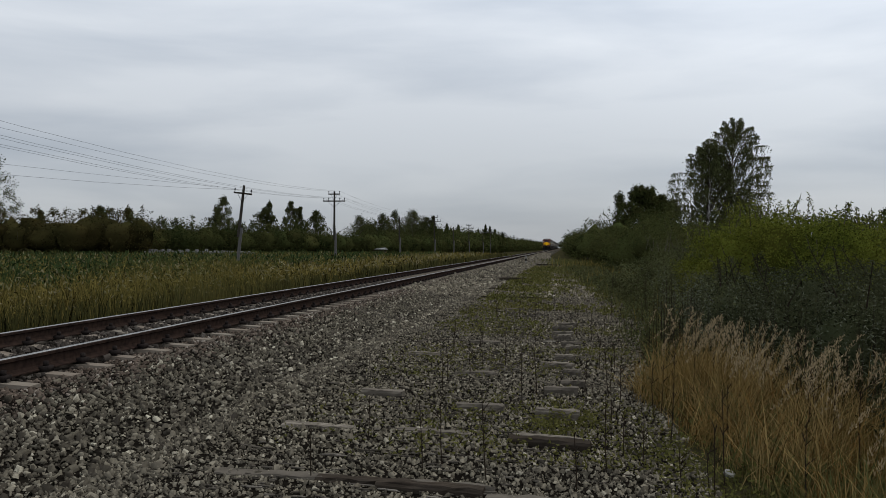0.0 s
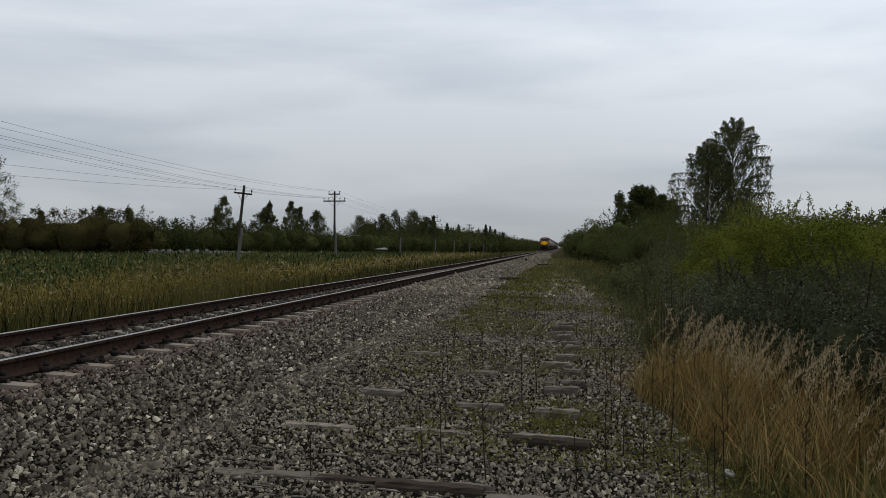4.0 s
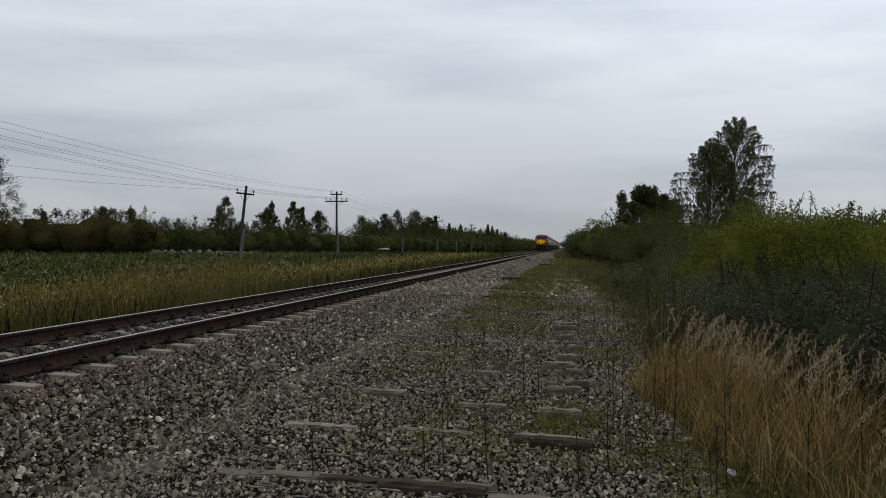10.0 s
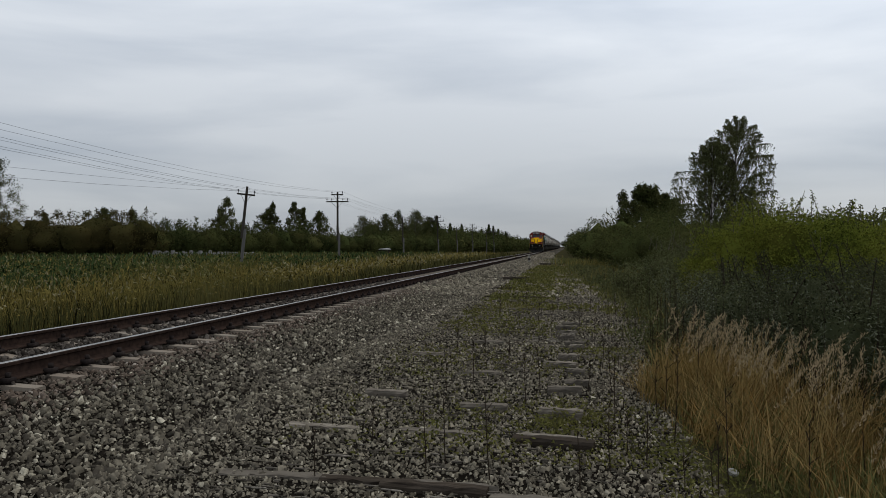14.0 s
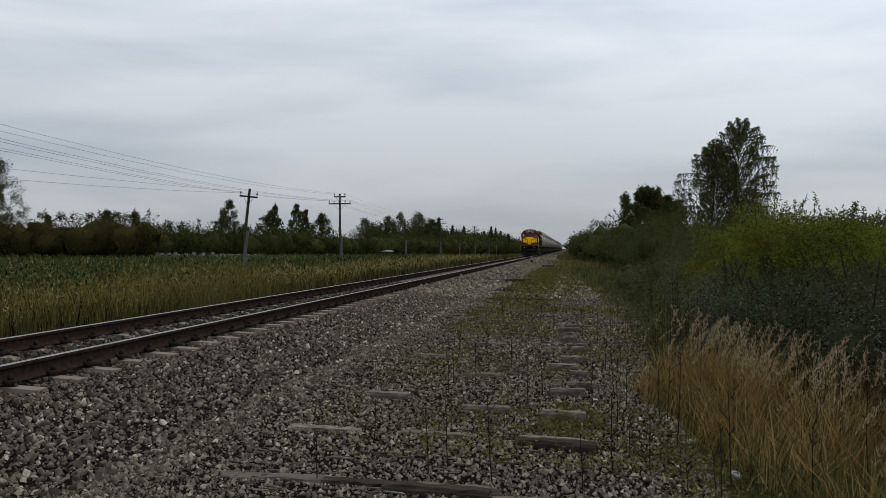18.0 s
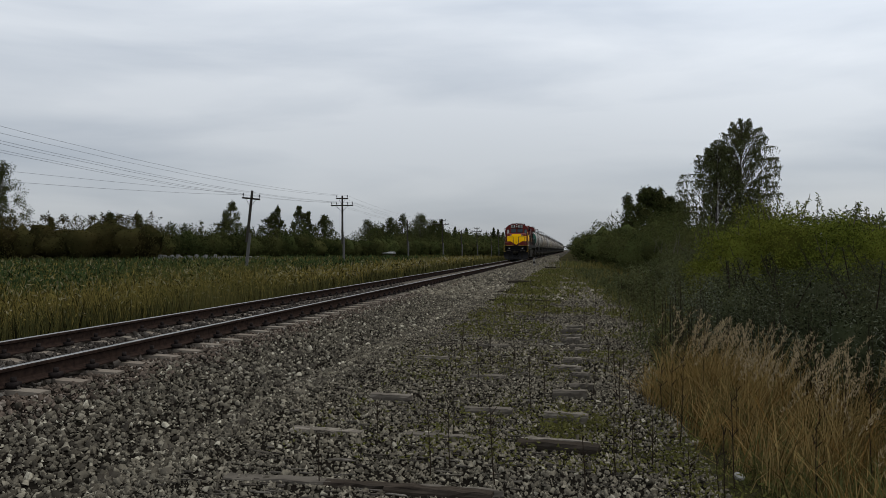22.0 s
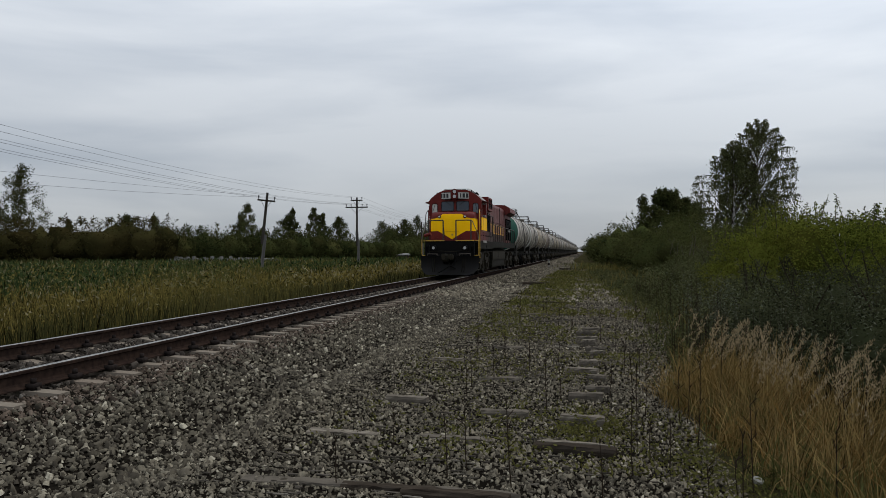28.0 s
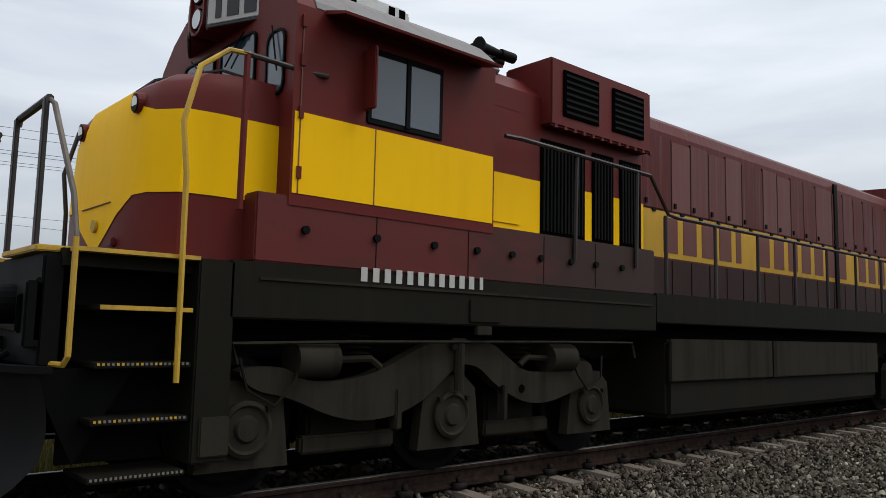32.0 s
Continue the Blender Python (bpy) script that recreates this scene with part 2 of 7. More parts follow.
# near-black dark ends put the deep shadow among leaves and blades into their colour
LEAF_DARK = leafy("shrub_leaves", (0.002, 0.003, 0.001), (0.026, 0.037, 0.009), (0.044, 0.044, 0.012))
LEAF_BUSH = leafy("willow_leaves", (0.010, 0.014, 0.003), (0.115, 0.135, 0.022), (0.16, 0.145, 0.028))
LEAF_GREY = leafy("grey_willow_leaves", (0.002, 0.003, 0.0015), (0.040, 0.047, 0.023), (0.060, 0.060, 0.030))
LEAF_BIRCH = leafy("birch_leaves", (0.014, 0.018, 0.008), (0.072, 0.082, 0.034), (0.105, 0.100, 0.042))
LEAF_FAR = leafy("far_leaves", (0.005, 0.008, 0.003), (0.048, 0.060, 0.020), (0.078, 0.072, 0.025))
LEAF_RUSSET = leafy("russet_leaves", (0.004, 0.005, 0.002), (0.048, 0.045, 0.016), (0.074, 0.056, 0.021))
LEAF_PALE = leafy("pale_willow_herb_leaves", (0.006, 0.008, 0.004), (0.080, 0.088, 0.056), (0.145, 0.150, 0.108), 0.5)
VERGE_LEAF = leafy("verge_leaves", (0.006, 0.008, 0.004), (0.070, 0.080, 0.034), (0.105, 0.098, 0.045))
VERGE_GRASS = leafy("verge_grass_blades", (0.012, 0.014, 0.005), (0.095, 0.102, 0.036), (0.15, 0.13, 0.05))
STRAW = leafy("dry_reed_grass", (0.010, 0.008, 0.003), (0.285, 0.200, 0.080), (0.130, 0.085, 0.024), 0.7, 0.15, (1.4, 0.42, 0.6, 0.6))
RUSSET_GRASS = leafy("russet_dry_grass", (0.035, 0.020, 0.007), (0.20, 0.115, 0.038), (0.13, 0.085, 0.025), 0.7, 0.15)
PLUME = leafy("reed_plume", (0.11, 0.083, 0.046), (0.33, 0.26, 0.16), (0.24, 0.175, 0.09), 0.8, 0.3)
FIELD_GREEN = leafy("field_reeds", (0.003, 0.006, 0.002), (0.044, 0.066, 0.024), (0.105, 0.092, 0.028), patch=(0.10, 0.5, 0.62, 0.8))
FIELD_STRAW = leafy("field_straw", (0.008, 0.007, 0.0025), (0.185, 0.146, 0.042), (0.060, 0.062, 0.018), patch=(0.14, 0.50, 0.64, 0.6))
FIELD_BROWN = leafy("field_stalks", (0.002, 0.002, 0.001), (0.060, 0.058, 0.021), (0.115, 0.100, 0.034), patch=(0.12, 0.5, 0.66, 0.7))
SEED_PALE = leafy("bleached_seed_heads", (0.06, 0.055, 0.03), (0.24, 0.21, 0.12), (0.14, 0.13, 0.05), patch=(0.12, 0.45, 0.6, 0.7))
WEED = leafy("low_weeds", (0.022, 0.024, 0.008), (0.102, 0.102, 0.030), (0.135, 0.118, 0.042))
STALK = plain("dead_stalk", (0.030, 0.022, 0.016), 0.9, spec=0.0)
WHITE_STONE = plain("white_stone", (0.26, 0.25, 0.225), 0.8, 0, 0.3, 20)

# ---- building tools ----
rng = np.random.default_rng(7)


def link_mesh(name, me, material, parent=None, label=""):
    for m in material if isinstance(material, (list, tuple)) else [material]:
        me.materials.append(m)
    ob = new(name, me)
    if parent is not None:
        ob.parent = parent
    if label:
        ob["label"] = label
    return ob


def part(name, bm, material, parent=None, label="", smooth=False):
    """Links a bmesh as one mesh object under a thing or a part."""
    me = bpy.data.meshes.new(name)
    bmesh.ops.recalc_face_normals(bm, faces=bm.faces)
    bm.to_mesh(me)
    bm.free()
    if smooth:
        me.shade_auto_smooth(angle=radians(40)) if hasattr(me, "shade_auto_smooth") else None
        for p in me.polygons:
            p.use_smooth = True
        if hasattr(me, "set_sharp_from_angle"):
            me.set_sharp_from_angle(angle=radians(38))
    return link_mesh(name, me, material, parent, label)


def bulk(name, verts, faces, material, parent=None, slots=None):
    """One mesh from many equal faces, quickly. verts (n, 3), faces (m, k)."""
    verts, faces = np.asarray(verts, np.float32), np.asarray(faces, np.int32)
    me = bpy.data.meshes.new(name)
    me.vertices.add(len(verts))
    me.vertices.foreach_set("co", verts.ravel())
    k = faces.shape[1]
    me.loops.add(faces.size)
    me.loops.foreach_set("vertex_index", faces.ravel())
    me.polygons.add(len(faces))
    me.polygons.foreach_set("loop_start", np.arange(0, faces.size, k, dtype=np.int32))
    if slots is not None:
        me.polygons.foreach_set("material_index", np.asarray(slots, np.int32))
    me.update(calc_edges=True)
    return link_mesh(name, me, material, parent)


def thing(name, label, category, group="", kind="", at=None):
    ob = new(name)
    ob.empty_display_size = 0.2
    if at is not None:
        ob.matrix_basis = at
    return tagged(ob, label, category, group, kind)


def box(bm, x0, x1, y0, y1, z0, z1, bevel=0.0):
    m = Matrix.LocRotScale(((x0 + x1) / 2, (y0 + y1) / 2, (z0 + z1) / 2), None, (abs(x1 - x0), abs(y1 - y0), abs(z1 - z0)))
    r = bmesh.ops.create_cube(bm, size=1.0, matrix=m)
    if bevel:
        edges = {e for v in r["verts"] for e in v.link_edges}
        bmesh.ops.bevel(bm, geom=list(edges), offset=bevel, segments=2, affect="EDGES")
    return bm


def boxed(*a, **k):
    return box(bmesh.new(), *a, **k)


def tube(bm, points, radius, sides=6, close=True):
    """A bar of round section along the points; radius may be one or a list."""
    pts = [Vector(p) for p in points]
    rad = radius if isinstance(radius, (list, tuple)) else [radius] * len(pts)
    rings, up = [], None
    for i, p in enumerate(pts):
        a, b = pts[max(i - 1, 0)], pts[min(i + 1, len(pts) - 1)]
        d = (b - a).normalized()
        if up is None or abs(up.dot(d)) > 0.95:
            up = Vector((0, 0, 1)) if abs(d.z) < 0.9 else Vector((1, 0, 0))
        s = d.cross(up).normalized()
        u = s.cross(d).normalized()
        up = u
        rings.append([bm.verts.new(p + (s * math.cos(t) + u * math.sin(t)) * rad[i]) for t in [2 * math.pi * k / sides for k in range(sides)]])
    for r, q in zip(rings, rings[1:]):
        for k in range(sides):
            bm.faces.new((r[k], r[(k + 1) % sides], q[(k + 1) % sides], q[k]))
    if close:
        bm.faces.new(rings[0][::-1])
        bm.faces.new(rings[-1])
    return bm


def disc(bm, centre, axis, radius, depth, sides=20, r2=None):
    """A cylinder or cone along an axis, centred."""
    a = Vector(axis).normalized()
    m = Matrix.Translation(centre) @ a.to_track_quat("Z", "Y").to_matrix().to_4x4()
    bmesh.ops.create_cone(bm, cap_ends=True, segments=sides, radius1=radius, radius2=radius if r2 is None else r2, depth=depth, matrix=m)
    return bm


def extrude(bm, outline, axis, a, b):
    """A prism: outline in the plane across the axis ('x': (y, z), 'y': (x, z), 'z': (x, y)), from a to b."""
    def at(p, t):
        return {"x": (t, p[0], p[1]), "y": (p[0], t, p[1]), "z": (p[0], p[1], t)}[axis]
    lo = [bm.verts.new(at(p, a)) for p in outline]
    hi = [bm.verts.new(at(p, b)) for p in outline]
    n = len(outline)
    bm.faces.new(lo[::-1])
    bm.faces.new(hi)
    for i in range(n):
        bm.faces.new((lo[i], lo[(i + 1) % n], hi[(i + 1) % n], hi[i]))
    return bm


def lathe(bm, profile, centre=(0, 0, 0), axis="z", sides=24):
    """Turns a profile of (radius, height) round an axis."""
    rings = []
    for r, h in profile:
        ring = []
        for k in range(sides):
            t = 2 * math.pi * k / sides
            c, s = r * math.cos(t), r * math.sin(t)
            p = {"z": (c, s, h), "y": (c, h, s), "x": (h, c, s)}[axis]
            ring.append(bm.verts.new(Vector(centre) + Vector(p)))
        rings.append(ring)
    for p, q in zip(rings, rings[1:]):
        for k in range(sides):
            bm.faces.new((p[k], p[(k + 1) % sides], q[(k + 1) % sides], q[k]))
    bm.faces.new(rings[0][::-1])
    bm.faces.new(rings[-1])
    return bm


# ---- loose stones, blades and leaves in bulk ----
_ico = bmesh.new()
bmesh.ops.create_cube(_ico, size=1.5)
bmesh.ops.triangulate(_ico, faces=_ico.faces[:])
ICO_V = np.array([v.co[:] for v in _ico.verts])
ICO_F = np.array([[v.index for v in f.verts] for f in _ico.faces])
_ico.free()


# broken stone: a tapered four-sided block without its hidden underside, and a three-sided splinter for the fine gravel
CHIP_V = np.array([(1, 0.1, -0.35), (0.1, 1, -0.35), (-1, 0.1, -0.35), (0, -1, -0.35), (0.55, 0.1, 0.75), (0, 0.58, 0.75), (-0.55, 0, 0.75), (0.05, -0.56, 0.75)], float)
CHIP_F = np.array([(4, 5, 6), (4, 6, 7), (0, 1, 5), (0, 5, 4), (1, 2, 6), (1, 6, 5), (2, 3, 7), (2, 7, 6), (3, 0, 4), (3, 4, 7)])
SHARD_V = np.array([(1, 0, -0.4), (-0.6, 0.9, -0.4), (-0.6, -0.9, -0.4), (0.5, 0.05, 0.7), (-0.35, 0.45, 0.75), (-0.3, -0.5, 0.65)], float)
SHARD_F = np.array([(3, 4, 5), (0, 1, 4), (0, 4, 3), (1, 2, 5), (1, 5, 4), (2, 0, 3), (2, 3, 5)])


def tilts(n, most):
    """n rotation matrices: any heading, tilted by up to about the given angle."""
    az, ax, ay = rng.uniform(0, 2 * math.pi, n), rng.normal(0, most, n), rng.normal(0, most, n)
    cz, sz_, cx, sx, cy, sy = np.cos(az), np.sin(az), np.cos(ax), np.sin(ax), np.cos(ay), np.sin(ay)
    return np.stack([cz * cy - sz_ * sx * sy, -sz_ * cx, cz * sy + sz_ * sx * cy, sz_ * cy + cz * sx * sy, cz * cx, sz_ * sy - cz * sx * cy, -cx * sy, sx, cx * cy], 1).reshape(n, 3, 3)


def stones(centres, sizes, fine=False):
    n = len(centres)
    V, F = (SHARD_V, SHARD_F) if fine else (CHIP_V, CHIP_F)
    shape = V[None] * rng.uniform(0.75, 1.2, (n, len(V), 1)) + rng.uniform(-0.22, 0.22, (n, len(V), 3))
    shape = shape * (sizes[:, None] * rng.uniform([0.8, 0.65, 0.8], [1.45, 1.1, 1.5], (n, 3)))[:, None, :]
    v = np.einsum("nij,nkj->nki", tilts(n, 0.55), shape) + centres[:, None, :]
    f = F[None] + (np.arange(n) * len(V))[:, None, None]
    return v.reshape(-1, 3), f.reshape(-1, 3)


def blades(roots, heights, widths, lean=0.35, bend=0.3, heading=None, simple=False):
    """Tapering, bent blades: two quads and a tip drawn as three quads of eight corners."""
    n = len(roots)
    az = rng.uniform(0, 2 * math.pi, n) if heading is None else heading
    out = np.stack([np.cos(az), np.sin(az), np.zeros(n)], 1)
    face = rng.uniform(0, 2 * math.pi, n)
    side = np.stack([np.cos(face), np.sin(face), np.zeros(n)], 1) * (widths / 2)[:, None]
    tip = rng.uniform(0, lean, n)
    droop = rng.uniform(0, bend, n)
    rows = []
    for s, w in ((0.0, 0.9), (0.6, 0.9), (1.0, 0.08)) if simple else ((0.0, 0.8), (0.45, 1.0), (0.8, 0.6), (1.0, 0.08)):
        c = roots + out * (heights * (tip * s + droop * s * s))[:, None]
        c = c + np.array([0, 0, 1.0]) * (heights * (s - 0.35 * droop * s * s))[:, None]
        rows += [c - side * w, c + side * w]
    v = np.stack(rows, 1).reshape(-1, 3)
    q = np.array([[0, 1, 3, 2], [2, 3, 5, 4], [4, 5, 7, 6]][:2 if simple else 3])
    f = (q[None] + (np.arange(n) * len(rows))[:, None, None]).reshape(-1, 4)
    return v, f


def leaves(centres, length, width, hang=0.0):
    """Pointed leaves (one folded quad each), turned at random; hang pulls them down."""
    n = len(centres)
    a = rng.normal(size=(n, 3))
    a[:, 2] -= hang
    a /= np.linalg.norm(a, axis=1)[:, None]
    b = np.cross(a, rng.normal(size=(n, 3)))
    b /= np.linalg.norm(b, axis=1)[:, None]
    L, W = (np.asarray(length) * rng.uniform(0.7, 1.3, n))[:, None], (np.asarray(width) * rng.uniform(0.7, 1.3, n))[:, None]
    v = np.stack([centres, centres + a * L * 0.45 + b * W / 2, centres + a * L, centres + a * L * 0.45 - b * W / 2], 1)
    f = np.arange(4 * n).reshape(n, 4)
    return v.reshape(-1, 3), f


def in_blobs(blobs, n, shell=0.55):
    """n points in a heap of ellipsoids (x, y, z, rx, ry, rz), thicker towards their skins and lumpy."""
    B = np.array(blobs, float)
    vol = B[:, 3] * B[:, 4] * B[:, 5]
    pick = rng.choice(len(B), n, p=vol ** 0.75 / (vol ** 0.75).sum())
    d = rng.normal(size=(n, 3))
    d /= np.linalg.norm(d, axis=1)[:, None]
    r = shell + (1 - shell) * rng.uniform(0, 1, n) ** 0.7
    lump = 1 + 0.16 * np.sin(d[:, 0] * 7 + pick) * np.sin(d[:, 1] * 6 + 2 * pick) + 0.12 * np.sin(d[:, 2] * 11 + pick)
    return B[pick, :3] + d * (r * lump)[:, None] * B[pick, 3:]

# ---- the ground: one sheet to the horizon, with the low ballast bank of the line ----
RAIL_TOP, TRACK_X, HALF = 0.43, -6.265, 0.815


def ground_z(x, y):
    x, y = np.asarray(x, float), np.asarray(y, float)
    d = np.abs(x - TRACK_X)
    bank = np.interp(d, [0, 1.45, 2.9, 4.0], [0.19, 0.185, 0.03, 0.0])
    left = np.interp(x, [-60, -14, -10.2, -9.2], [-0.25, -0.25, -0.2, 0.0])
    right = np.interp(x, [0.5, 1.6, 4, 40], [0.0, -0.06, -0.12, 0.1])
    return bank + left + right + 0.025 * np.sin(x * 1.7 + 0.6 * y) * np.sin(y * 1.3) * (d > 2.6)


def lines(near, step, far, grow):
    out, s = [0.0], step
    while out[-1] < far:
        if out[-1] > near:
            s *= grow
        out.append(out[-1] + s)
    return out


gx = sorted({-v for v in lines(12, 0.3, 3000, 1.22)} | set(lines(6, 0.3, 3000, 1.25)))
gy = sorted({-v for v in lines(4, 0.6, 900, 1.3)} | set(lines(30, 0.6, 4500, 1.16)))
GX, GY = np.meshgrid(gx, gy, indexing="ij")
gv = np.stack([GX, GY, ground_z(GX, GY)], -1).reshape(-1, 3)
nx, ny = len(gx), len(gy)
ii, jj = np.meshgrid(np.arange(nx - 1), np.arange(ny - 1), indexing="ij")
gf = np.stack([ii * ny + jj, (ii + 1) * ny + jj, (ii + 1) * ny + jj + 1, ii * ny + jj + 1], -1).reshape(-1, 4)
mid = gv[gf].mean(1)
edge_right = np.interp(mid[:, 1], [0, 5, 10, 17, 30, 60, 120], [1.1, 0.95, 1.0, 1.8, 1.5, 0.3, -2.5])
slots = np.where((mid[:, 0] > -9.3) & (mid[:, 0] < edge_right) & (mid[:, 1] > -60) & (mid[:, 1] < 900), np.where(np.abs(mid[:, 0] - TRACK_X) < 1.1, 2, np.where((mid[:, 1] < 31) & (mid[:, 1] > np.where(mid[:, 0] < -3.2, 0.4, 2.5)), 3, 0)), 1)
ground = bulk("ground", gv, gf, [BED, SOIL, TRACK_BED, GAP_SHADE], slots=slots)
ground.data.polygons.foreach_set("use_smooth", np.ones(len(gf), bool))
tagged(ground, "flat marshy ground with grey ballast bank along the line", "ground", kind="structure")

# ---- the line: rails, sleepers, fastenings ----
LINE_FROM, LINE_TO = -70.0, 1500.0
track = thing("railway_track", "single rusty-sided railway track on concrete sleepers in grey ballast", "railway track", kind="structure")
RAIL = [(-0.075, -0.18), (0.075, -0.18), (0.075, -0.168), (0.02, -0.15), (0.011, -0.13), (0.011, -0.05), (0.034, -0.038), (0.0365, -0.012), (0.03, -0.002),
        (-0.03, -0.002), (-0.0365, -0.012), (-0.034, -0.038), (-0.011, -0.05), (-0.011, -0.13), (-0.02, -0.15), (-0.075, -0.168)]
for s in (-1, 1):
    x = TRACK_X + s * HALF
    rail = part("rail", extrude(bmesh.new(), [(x + a, RAIL_TOP + b) for a, b in RAIL], "y", LINE_FROM, LINE_TO), RUST, track, "rusty steel rail")
    part("running_surface", extrude(bmesh.new(), [(x - 0.031, RAIL_TOP - 0.0025), (x + 0.031, RAIL_TOP - 0.0025), (x + 0.026, RAIL_TOP + 0.002), (x - 0.026, RAIL_TOP + 0.002)],
         "y", LINE_FROM, LINE_TO), STEEL, rail, "polished running surface")

SLEEPER_STEP, SLEEPER_0 = 0.628, -19.0


def sleeper_mesh():
    bm = bmesh.new()
    sec = [(-1.28, -0.02, 0.115), (-0.95, -0.005, 0.12), (-0.62, 0.0, 0.13), (-0.35, -0.045, 0.11), (0.35, -0.045, 0.11), (0.62, 0.0, 0.13), (0.95, -0.005, 0.12), (1.28, -0.02, 0.115)]
    rings = []
    for x, z, w in sec:
        rings.append([bm.verts.new(p) for p in ((x, -w, z - 0.16), (x, -w * 0.68, z), (x, w * 0.68, z), (x, w, z - 0.16))])
    for p, q in zip(rings, rings[1:]):
        for k in range(3):
            bm.faces.new((p[k], p[k + 1], q[k + 1], q[k]))
    bm.faces.new(rings[0])
    bm.faces.new(rings[-1][::-1])
    bmesh.ops.recalc_face_normals(bm, faces=bm.faces)
    me = bpy.data.meshes.new("sleeper")
    bm.to_mesh(me)
    bm.free()
    me.materials.append(CONCRETE)
    return me


SLEEPER = sleeper_mesh()
for k in range(290):
    ob = new("sleeper", SLEEPER)
    ob.parent = track
    ob.matrix_basis = pose(TRACK_X + random.uniform(-0.02, 0.02), SLEEPER_0 + k * SLEEPER_STEP + random.uniform(-0.02, 0.02), RAIL_TOP - 0.195 + random.uniform(-0.008, 0.004), 0, 0, random.uniform(-0.8, 0.8))
base = np.array([v.co[:] for v in SLEEPER.vertices])
base_f = [tuple(p.vertices) for p in SLEEPER.polygons]
far_n = 1100
fv = np.concatenate([base + np.array([TRACK_X, SLEEPER_0 + (290 + k) * SLEEPER_STEP, RAIL_TOP - 0.195]) for k in range(far_n)])
bf4 = np.array([f for f in base_f if len(f) == 4])
far_sl = bulk("far_sleepers", fv, (bf4[None] + (np.arange(far_n) * len(base))[:, None, None]).reshape(-1, 4), CONCRETE, track)
tagged(far_sl, kind="stuff")
# clips and bolts on every sleeper
cb = bmesh.new()
for s in (-1, 1):
    for e in (-1, 1):
        box(cb, s * HALF + e * 0.06, s * HALF + e * 0.15, -0.06, 0.06, -0.19, -0.135)
        box(cb, s * HALF + e * 0.085, s * HALF + e * 0.125, -0.02, 0.02, -0.14, -0.085)
cv = np.array([v.co[:] for v in cb.verts])
cf = np.array([[v.index for v in f.verts] for f in cb.faces])
cb.free()
n = 420
allv = np.concatenate([cv + np.array([TRACK_X, SLEEPER_0 + k * SLEEPER_STEP, RAIL_TOP]) for k in range(n)])
clips = bulk("rail_clips", allv, (cf[None] + (np.arange(n) * len(cv))[:, None, None]).reshape(-1, 4), CLIP, track)
tagged(clips, "dark iron rail clips and bolts", kind="stuff")


# ---- loose stones ----
def strew(n, x0, x1, y0, y1, size, spread=0.4, sink=0.15, keep=None, near=1.6):
    y = y0 + (y1 - y0) * rng.uniform(0, 1, n) ** near
    x = rng.uniform(x0, x1, n)
    r = size * rng.lognormal(0, spread, n)
    ok = r < size * 2.6
    if keep is not None:
        ok &= keep(x, y)
    x, y, r = x[ok], y[ok], r[ok]
    return np.stack([x, y, ground_z(x, y) + r * sink], 1), r


def off_sleepers(x, y):
    k = np.abs(((y - SLEEPER_0) / SLEEPER_STEP + 0.5) % 1 - 0.5) * SLEEPER_STEP
    return ((k > 0.125) | (rng.uniform(0, 1, len(x)) < np.where(np.abs(x - TRACK_X) > 1.0, 0.07, np.where(np.abs(x - TRACK_X) < 0.7, 0.45, 0.15))) | (np.abs(x - TRACK_X) > 1.36)) & (np.abs(np.abs(x - TRACK_X) - HALF) > 0.09)


c1, r1 = strew(50000, TRACK_X + 1.0, TRACK_X + 3.5, 0.5, 34, 0.0158, 0.40, 0.30, keep=off_sleepers)
c2, r2 = strew(15000, TRACK_X - 1.5, TRACK_X + 1.0, 0.5, 30, 0.024, 0.33, 0.3, keep=off_sleepers)
c2[:, 2] += 0.020
by_rail = c1[:, 0] < TRACK_X + 1.62 + 0.25 * rng.normal(size=len(c1))
tagged(bulk("rusty_ballast", *stones(c1[by_rail], r1[by_rail]), RUSTY_STONE), "rust-stained ballast stones beside the rail", "ballast", kind="stuff")
tagged(bulk("ballast_stones", *stones(c1[~by_rail], r1[~by_rail]), BALLAST), "loose broken grey ballast stones along the track", "ballast", kind="stuff")
tagged(bulk("track_ballast", *stones(c2, r2), TRACK_STONE), "dark oily ballast stones between the rails", "ballast", kind="stuff")
c4, r4 = strew(18000, TRACK_X + 1.0, 1.6, 24, 95, 0.040, 0.4, 0.1, near=1.5, keep=lambda x, y: x < np.interp(y, [20, 30, 60, 120], [1.8, 1.5, 0.3, -2.2]))
c3, r3 = strew(118000, TRACK_X + 3.1, 1.9, 2.6, 30, 0.0113, 0.42, 0.3, near=1.8, keep=lambda x, y: x < np.interp(y, [3, 8, 12, 17, 30], [1.05, 1.0, 1.15, 1.8, 1.6]))
c7, r7 = strew(9000, TRACK_X + 1.0, 0.4, 92, 190, 0.075, 0.4, 0.0, near=1.3, keep=lambda x, y: x < np.interp(y, [60, 120, 190], [0.3, -2.2, -3.2]))
c5, r5 = strew(9000, TRACK_X + 3.0, 1.2, -6.0, 2.7, 0.0150, 0.42, 0.3, near=1.0)
c6, r6 = strew(6000, TRACK_X - 1.5, TRACK_X + 3.2, -8.0, 0.6, 0.024, 0.36, 0.3, near=1.0, keep=off_sleepers)
v, f = stones(np.concatenate([c3, c4, c5, c6, c7]), np.concatenate([r3, r4, r5, r6, r7]), True)
tagged(bulk("gravel_stones", v, f, GRAVEL), "weathered grey gravel on the old siding", "gravel", kind="stuff")

